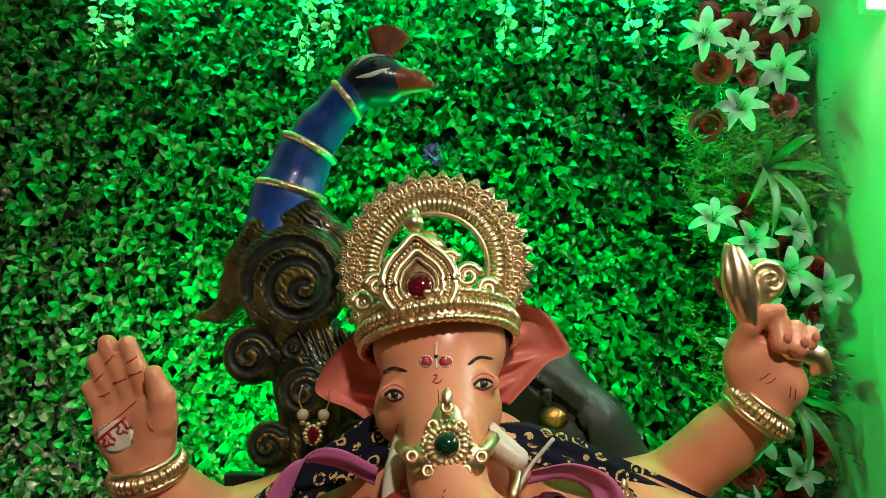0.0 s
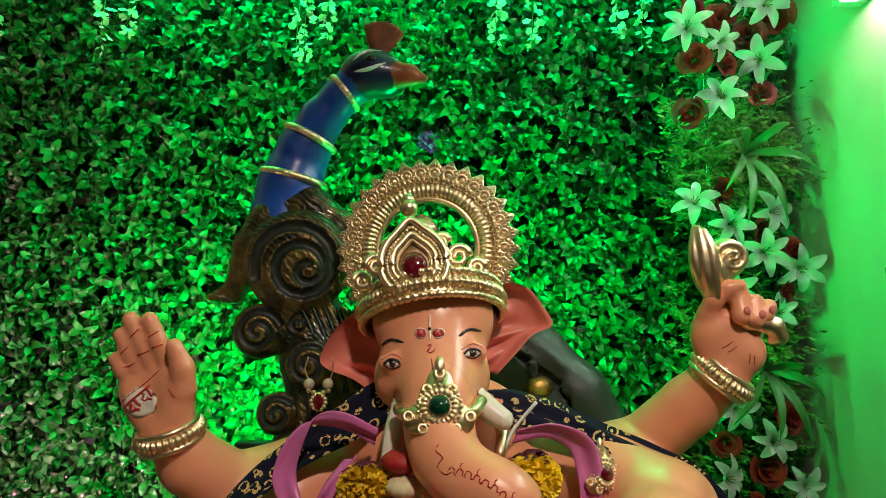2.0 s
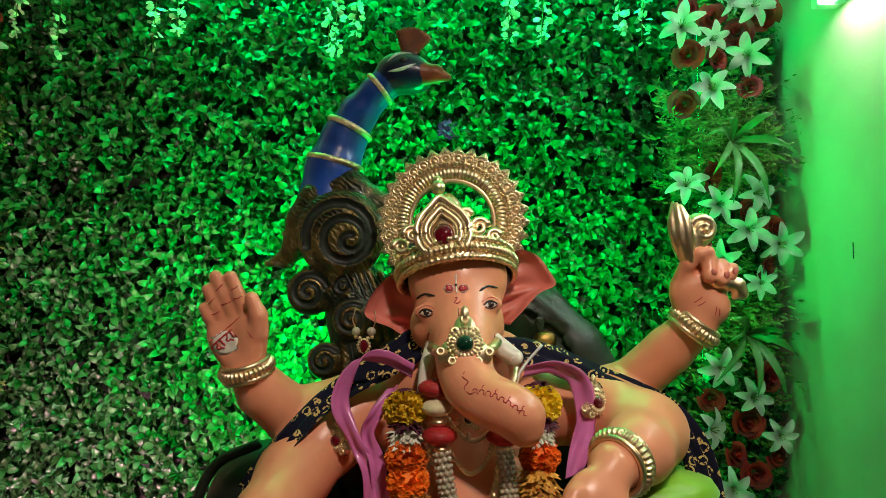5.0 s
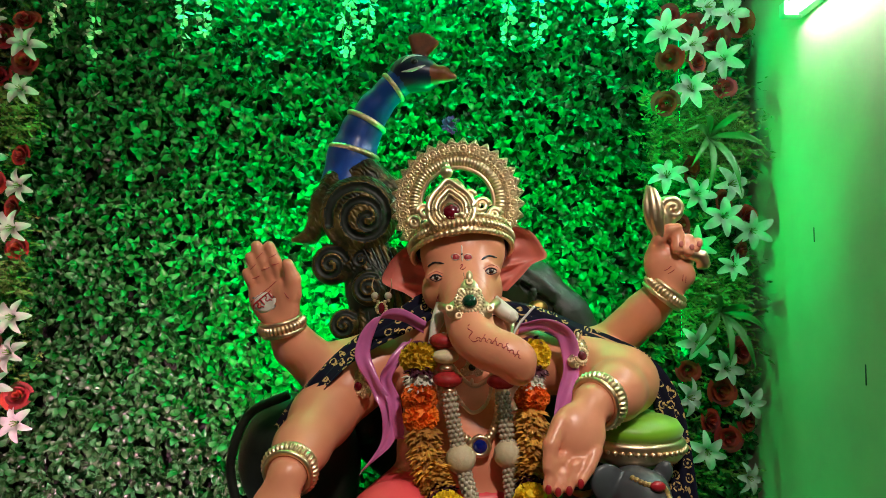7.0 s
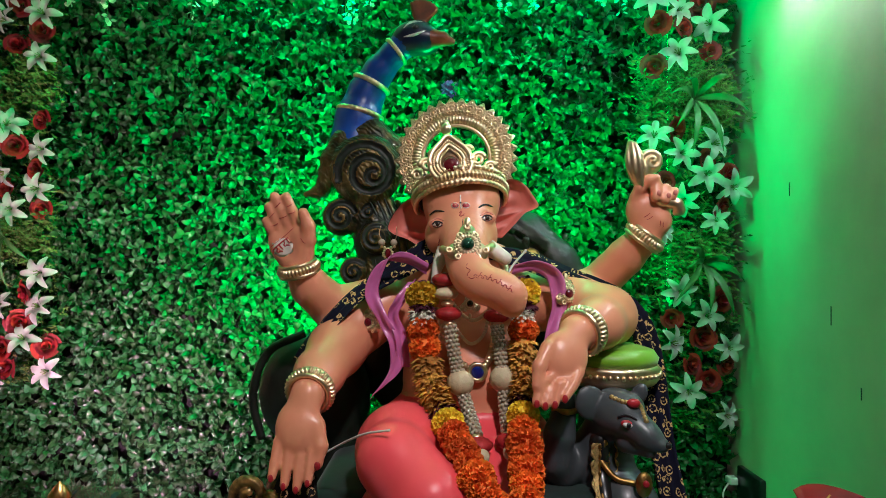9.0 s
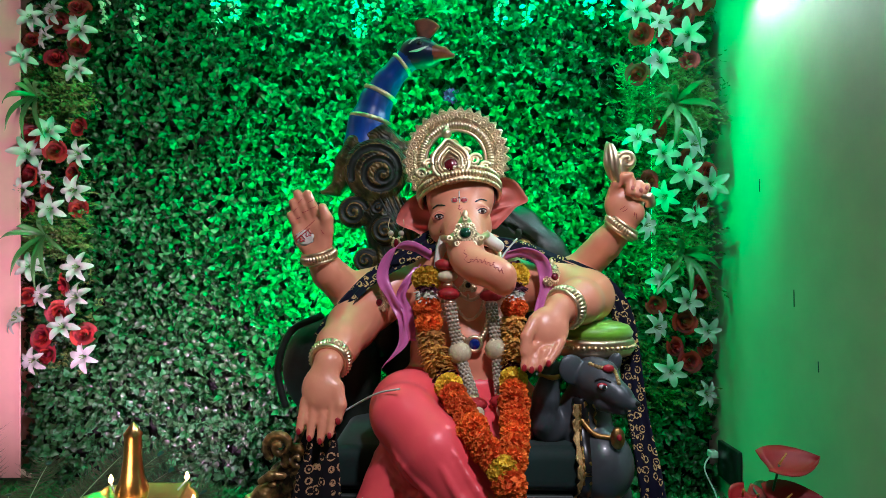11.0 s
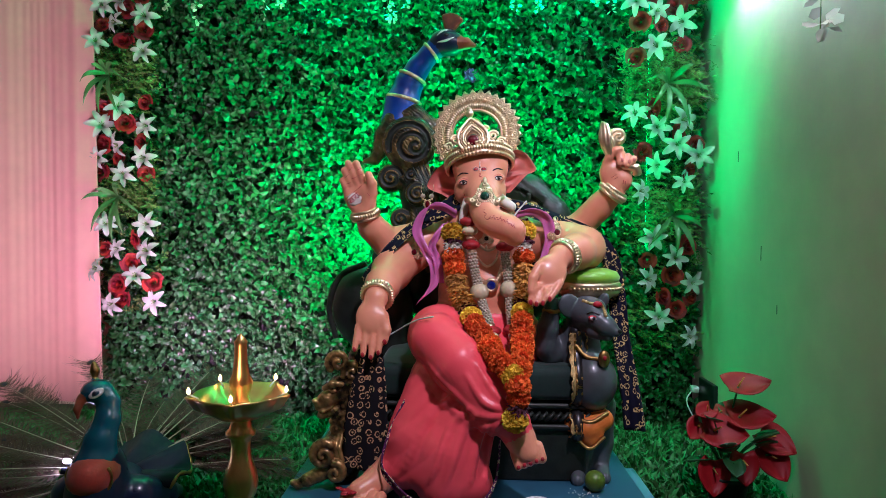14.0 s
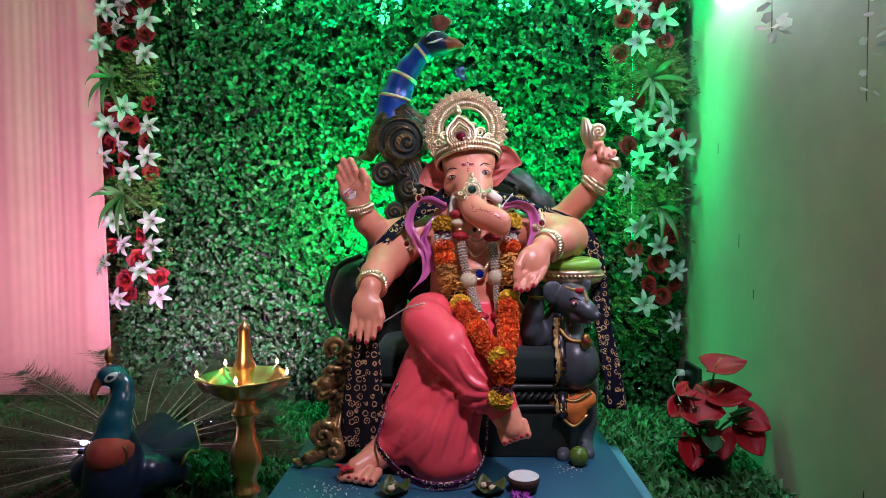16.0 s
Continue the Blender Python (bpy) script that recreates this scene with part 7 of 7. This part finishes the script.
def plume_mesh(length, seed):
    """A bare quill that carries longer barbs towards its tip; it stands along z from the fan's hub."""
    rng = np.random.default_rng(seed)
    sway = rng.uniform(-0.02, 0.02)

    def at(t):
        return np.array((sway * t * t * 2, 0.004 * math.sin(3 * t + seed), 0.10 + (length - 0.10) * t))
    quill = tube_data([at(t) for t in np.linspace(0, 1, 10)], np.linspace(0.0017, 0.0007, 10), 5)
    barbs = []
    for t in np.linspace(0.22, 1.0, 120):
        for s in (-1, 1):
            ln = rng.uniform(0.035, 0.085) * (0.55 + 0.70 * t)
            c = at(t)
            a = radians(rng.uniform(28, 58))
            e = c + np.array((s * ln * math.sin(a), rng.normal(0, 0.008), ln * math.cos(a)))
            m = (c + e) / 2 + np.array((s * 0.004, 0, -0.005))
            w = np.array((0.0, 0.0, 0.0011))
            barbs.append((np.array([c - w, c + w, m + w, e, m - w]), [(0, 1, 2, 4), (4, 2, 3)]))
    tip = at(1.0)
    for k in range(44):
        a, ln = rng.normal(0, 0.75), rng.uniform(0.024, 0.050)
        c = tip + np.array((0.006 * math.sin(a), 0, -0.012))
        e = c + ln * np.array((math.sin(a), rng.normal(0, 0.1), math.cos(a)))
        w = np.array((0.0007 * math.cos(a), 0, -0.0007 * math.sin(a)))
        barbs.append((np.array([c - w, c + w, e]), [(0, 1, 2)]))
    return mesh_from("plume_quill", *quill, [QUILL]), mesh_from("plume", *merged(barbs), [FEATHER], smooth=False), tip


def plumes():
    """The lowered fan: a velvet half disc edged with gold, folded back, with long plumes lying out to the sides and back."""
    fold = Matrix.Rotation(radians(-72), 4, "X")
    hub = Vector((-0.880, 0.40, 0.215))
    o = empty("plume_fan", (hub.x, hub.y, -0.02), "lowered peacock plume fan on a dark velvet half disc", "plume fan")
    inv = parent_inverse(o)
    rng = np.random.default_rng(31)
    rim = [(hub.x + 0.150 * math.cos(a) * (1 + 0.012 * math.sin(9 * a)), hub.y + 0.016 * math.sin(7 * a), hub.z + 0.140 * math.sin(a) * (1 + 0.012 * math.sin(9 * a))) for a in np.linspace(radians(190), radians(-25), 48)]
    rim = [tuple(hub + fold @ (Vector(p) - hub)) for p in rim]
    n = len(rim)
    inner = [tuple(np.array(p) * 0.25 + np.array((hub.x, hub.y - 0.012, hub.z)) * 0.75) for p in rim]
    v = rim + inner + [(hub.x, hub.y - 0.012, hub.z - 0.04)]
    f = [(q, q + 1, n + q + 1, n + q) for q in range(n - 1)] + [(n + q, n + q + 1, 2 * n) for q in range(n - 1)]
    cloth("velvet_disc", (np.array(v), f), NAVY_VELVET, "dark blue velvet half disc", "", o, 0.014)
    piece("gold_edge", torus_wave(rim), GOLD_DARK, o, "scalloped gold edge")
    piece("stand", tube_data([(hub.x, hub.y + 0.01, -0.02), (hub.x, hub.y + 0.01, hub.z)], 0.018, 10), POT, o)
    kinds = [plume_mesh(0.36 + 0.055 * q, 50 + q) for q in range(6)]
    disc = mesh_from("plume_eye", *ball((0, 0, 0), 1.0, 8, 14, (0.0070, 0.0014, 0.0095)), [PLUME_EYE])
    ring = mesh_from("plume_ring", *ball((0, 0, 0), 1.0, 8, 14, (0.0105, 0.0010, 0.0135)), [PLUME_RING])
    for q in range(72):
        a = radians(-116 + 172 * (q + rng.uniform(0.1, 0.9)) / 72)
        quill, vane, tip = kinds[int(rng.integers(0, 6 if q < 42 else 2))]
        m = inv @ Matrix.Translation((hub.x, hub.y + 0.018 + 0.004 * (q % 3), hub.z)) @ fold @ Matrix.Rotation(a, 4, "Y") @ Matrix.Rotation(radians(rng.uniform(-30, 8)), 4, "X")
        p = put("plume", vane, o, m)
        put("quill", quill, p)
        e = Matrix.Translation(tuple(tip)) @ Matrix.Rotation(rng.uniform(-0.5, 0.5), 4, "Z")
        put("eye_ring", ring, p, e)
        put("eye", disc, p, e @ Matrix.Translation((0, -0.0015, -0.003)))


def torus_wave(path):
    """A thin cord whose thickness swells in small scallops."""
    return tube_data(path, 0.0045 + 0.0015 * np.sin(np.arange(len(path)) * 2.1), 8)


plumes()


# ---- potted anthurium ----
def anthurium():
    o = empty("anthurium", (0.77, 0.85, -0.02), "potted red anthurium with waxy heart-shaped flowers", "plant")
    piece("pot", lathe_data([(0.0, -0.02), (0.050, -0.02), (0.066, 0.06), (0.072, 0.066), (0.068, 0.072), (0.060, 0.066), (0.0, 0.06)], 32, (0.77, 0.85, 0)), POT, o, "black plastic pot")
    rng = np.random.default_rng(2)

    def heart(s, cup):
        rows, n = [], 9
        for i in range(n):
            t = i / (n - 1)
            w = s * 0.62 * math.sin(math.pi * (0.10 + 0.90 * t) ** 0.72) ** 0.75 if t < 1 else 0.0005
            for u in (-1, -0.6, -0.2, 0.2, 0.6, 1):
                back = -0.22 * s * (1 - t) ** 4 * abs(u)
                rows.append((w * u, s * 1.25 * t + back - 0.25 * s, cup * s * (u * u - 0.4) * (1 - 0.4 * t) - 0.18 * s * t * t))
        return np.array(rows), [(i * 6 + j, i * 6 + j + 1, (i + 1) * 6 + j + 1, (i + 1) * 6 + j) for i in range(n - 1) for j in range(5)]
    blooms = (((0.832, 0.85, 0.342), -90, -68, 0.096), ((0.833, 0.83, 0.250), -80, -58, 0.098), ((0.742, 0.80, 0.210), -75, -42, 0.094), ((0.707, 0.80, 0.074), 8, -12, 0.080), ((0.798, 0.80, 0.102), 4, -16, 0.072),
              ((0.900, 0.82, 0.112), -22, -22, 0.082), ((0.915, 0.84, 0.170), -48, -36, 0.084), ((0.690, 0.84, 0.262), 60, -50, 0.050), ((0.665, 0.84, 0.205), 40, -30, 0.055), ((0.770, 0.90, 0.225), -30, -50, 0.060))
    root = Vector((0.77, 0.85, 0.06))
    for p, turn, lean, s in blooms:
        m = Matrix.Translation(p) @ Matrix.Rotation(radians(lean), 4, "X") @ Matrix.Rotation(radians(turn), 4, "Y") @ Matrix.Rotation(radians(-90), 4, "X") @ Matrix.Translation((0, -0.35 * s, 0))
        cloth("spathe", turned(heart(s, -0.22), m), ANTH, "", "", o, 0.0025)
        q = m @ Vector((0, 0, 0.0))
        mid = (root + q) / 2 + Vector((0, 0.02, 0.02))
        piece("stalk", tube_data(spline([tuple(root), tuple(mid), tuple(q)], 12), 0.0030, 6), DARKLEAF, o)
        up = (m.to_3x3() @ Vector((0.0, 0.35, -1.0))).normalized()
        piece("spadix", tube_data([tuple(q), tuple(q + up * 0.036)], [0.0032, 0.0018], 6), MUSTARD, o, "dull yellow spike")
    for k in range(13):
        a, lift = rng.uniform(0, 6.28), rng.uniform(0.06, 0.22)
        p = root + Vector((0.10 * math.cos(a), 0.08 * math.sin(a), lift - 0.02))
        m = Matrix.Translation(p) @ Euler((rng.uniform(-0.4, 0.9), rng.uniform(-0.5, 0.5), a - 1.57)).to_matrix().to_4x4()
        cloth("leaf", turned(heart(rng.uniform(0.040, 0.062), 0.2), m), DARKLEAF, "", "", o, 0.002)
        piece("stalk", tube_data([tuple(root), tuple((root + p) / 2 + Vector((0, 0, 0.02))), tuple(p)], 0.0022, 5), DARKLEAF, o)


anthurium()


# ---- offerings ----
def offerings():
    o = empty("coconut_half", (0.135, 0.415, 0.108), "half coconut with white flesh and small flowers", "coconut")
    piece("shell", lathe_data([(0.0, 0.108), (0.022, 0.110), (0.036, 0.122), (0.042, 0.142), (0.041, 0.150), (0.036, 0.150), (0.0, 0.149)], 30, (0.135, 0.415, 0)), SHELL, o)
    piece("flesh", lathe_data([(0.040, 0.1515), (0.036, 0.1535), (0.028, 0.1525), (0.015, 0.1518), (0.0, 0.1515)], 30, (0.135, 0.415, 0)), FLESH, o, "white coconut flesh")
    rng = np.random.default_rng(7)
    fm = ring_flower_mesh("small_pink_head", 0.020, PURPLE, 10, 2)
    for k, (x, y) in enumerate(((0.110, 0.365), (0.135, 0.355))):
        tagged(put("small_flower", fm, None, pose(x, y, 0.116, 10 * k, 8, 40 * k)), "small pink flower lying on the blue board", "flower", "offered flowers")
    for cx, cy, label in ((0.045, 0.405, "folded betel leaf cup with nuts"), (-0.205, 0.395, "betel leaf with petals beside the foot")):
        b = empty("leaf_cup", (cx, cy, 0.108), label, "offering", "betel leaf offerings")
        for k in range(4):
            a = k * 1.57 + 0.4
            pts = [(cx + r * math.cos(a), cy + r * math.sin(a), 0.112 + z) for r, z in ((0.0, 0.0), (0.018, 0.004), (0.034, 0.016), (0.043, 0.032))]
            cloth("leaf", strip_data(pts, [0.030, 0.050, 0.042, 0.008], (-math.sin(a), math.cos(a), 0), 14, 0.002, 3), BETEL, "", "", b, 0.0015)
        for k in range(4):
            piece("nut", ball((cx + rng.uniform(-0.014, 0.014), cy + rng.uniform(-0.014, 0.014), 0.126), 0.011, 6, 9, (1, 0.8, 0.7)), (SHELL, CREAM, SHELL, CREAM)[k], b)
    tagged(put("lime", mesh_from("lime", *ball((0.311, 0.60, 0.136), 0.028, 12, 20, (1, 1, 1.02)), [LIME])), "green lime resting on the blue board", "fruit")
    # scattered rice
    grains = [tube_data([(x, y, 0.110), (x + 0.004 * math.cos(a), y + 0.004 * math.sin(a), 0.110)], 0.0012, 5) for x, y, a in zip(rng.normal(-0.36, 0.05, 60), rng.normal(0.42, 0.035, 60), rng.uniform(0, 6.28, 60))]
    grains += [tube_data([(x, y, 0.110), (x + 0.004 * math.cos(a), y + 0.004 * math.sin(a), 0.110)], 0.0012, 5) for x, y, a in zip(rng.normal(0.28, 0.02, 30), rng.normal(0.58, 0.02, 30), rng.uniform(0, 6.28, 30))]
    tagged(put("rice_grains", mesh_from("rice_grains", *merged(grains), [FLESH])), "scattered rice grains on the blue board", "rice", kind="stuff")
    petals = [ball((-0.345 + rng.normal(0, 0.012), 0.462 + rng.normal(0, 0.010), 0.146 + 0.006 * rng.random()), 0.010, 4, 6, (1, 0.8, 0.35)) for _ in range(14)]
    tagged(put("rose_petals", mesh_from("rose_petals", *merged(petals), [NAIL])), "dark red petals strewn on the toes", "petals", kind="stuff")


offerings()


# ---- lamps and fittings ----
def fittings():
    o = empty("tube_lamp", (0.955, 0.75, 1.74), "lit white tube lamp fixed on the side wall", "wall lamp")
    part("batten", box_bm(0.945, 0.16, 1.725, 0.975, 1.34, 1.765, 0.004), CABLE, o)
    piece("tube", tube_data([(0.925, 0.20, 1.742), (0.925, 1.30, 1.742)], 0.013, 14), TUBE_LIGHT, o, "glowing tube")
    for y in (0.18, 1.32):
        part("holder", box_bm(0.908, y - 0.015, 1.722, 0.965, y + 0.015, 1.762, 0.003), CABLE, o)
    # Lamp c is an added one, put there to green the side wall.
    for name, x, y, z, tx in (("a", -0.33, 1.20, 0.74, -0.48), ("b", 0.12, 1.20, 0.86, 0.3), ("c", 0.42, 1.17, 0.26, 0.5)):
        f = empty("flood_lamp", (x, y, z), "small green floodlight set unseen behind the throne", "lamp", "green floodlights")
        part("housing", box_bm(x - 0.05, y - 0.045, z - 0.035, x + 0.05, y - 0.015, z + 0.035, 0.004), POT, f)
        part("lens", box_bm(x - 0.042, y - 0.0145, z - 0.028, x + 0.042, y - 0.012, z + 0.028), GREEN_LED, f, "glowing green lens")
        part("post", box_bm(x - 0.008, y - 0.035, -0.02, x + 0.008, y - 0.02, z - 0.03), POT, f)
    s = empty("spot_lamp", (-1.0, 1.12, 0.0), "small black spotlight lying in the turf", "lamp")
    q = pose(-1.0, 1.12, 0.045, 0, -8, 20)
    piece("can", turned(lathe_data([(0.0, -0.06), (0.03, -0.06), (0.036, 0.03), (0.033, 0.03), (0.03, 0.0), (0.0, 0.0)], 20), q @ pose(0, 0, 0, 0, 90, 0)), POT, s)
    for k in range(3):
        piece("led", ball((-1.025 + 0.028 * k, 1.082 + 0.004 * k, 0.068 + 0.006 * k), 0.007, 6, 8), LED, s, "glowing led")
    part("bracket", box_bm(-1.015, 1.105, -0.02, -0.985, 1.135, 0.03, 0.002), POT, s)
    wr = empty("wing_led", (-1.03, 0.40, 0.235), "tiny blue-white led among the plume quills", "lamp")
    piece("bulb", ball((-1.03, 0.405, 0.235), 0.008, 6, 10, (1.3, 0.8, 0.8)), LED, wr, "glowing bulb")
    piece("lead", tube_data([(-1.03, 0.405, 0.235), (-0.97, 0.45, 0.12), (-0.93, 0.46, -0.018)], 0.002, 5), POT, wr)
    w = empty("switch_box", (0.97, 1.58, 0.15), "black switch plate with a white plug on the wall", "switch box")
    part("plate", box_bm(0.955, 1.44, 0.07, 0.975, 1.60, 0.20, 0.004), SWITCH, w)
    part("plug", box_bm(0.925, 1.585, 0.135, 0.955, 1.625, 0.160, 0.005), CABLE, w, "white plug")
    piece("lead", tube_data(spline([(0.93, 1.60, 0.145), (0.90, 1.58, 0.10), (0.93, 1.56, 0.02), (0.93, 1.54, -0.02)], 20), 0.003, 6), CABLE, w)
    rng = np.random.default_rng(3)
    for y, z, h in ((1.10, 0.72, 0.05), (0.36, 0.08, 0.06), (1.30, 1.08, 0.04), (0.98, 0.55, 0.03)):
        tagged(put("scratch", from_bm("scratch", box_bm(0.9735, y, z, 0.9748, y + 0.003, z + h), SWITCH)), "dark scratch in the wall paint", kind="structure")


fittings()
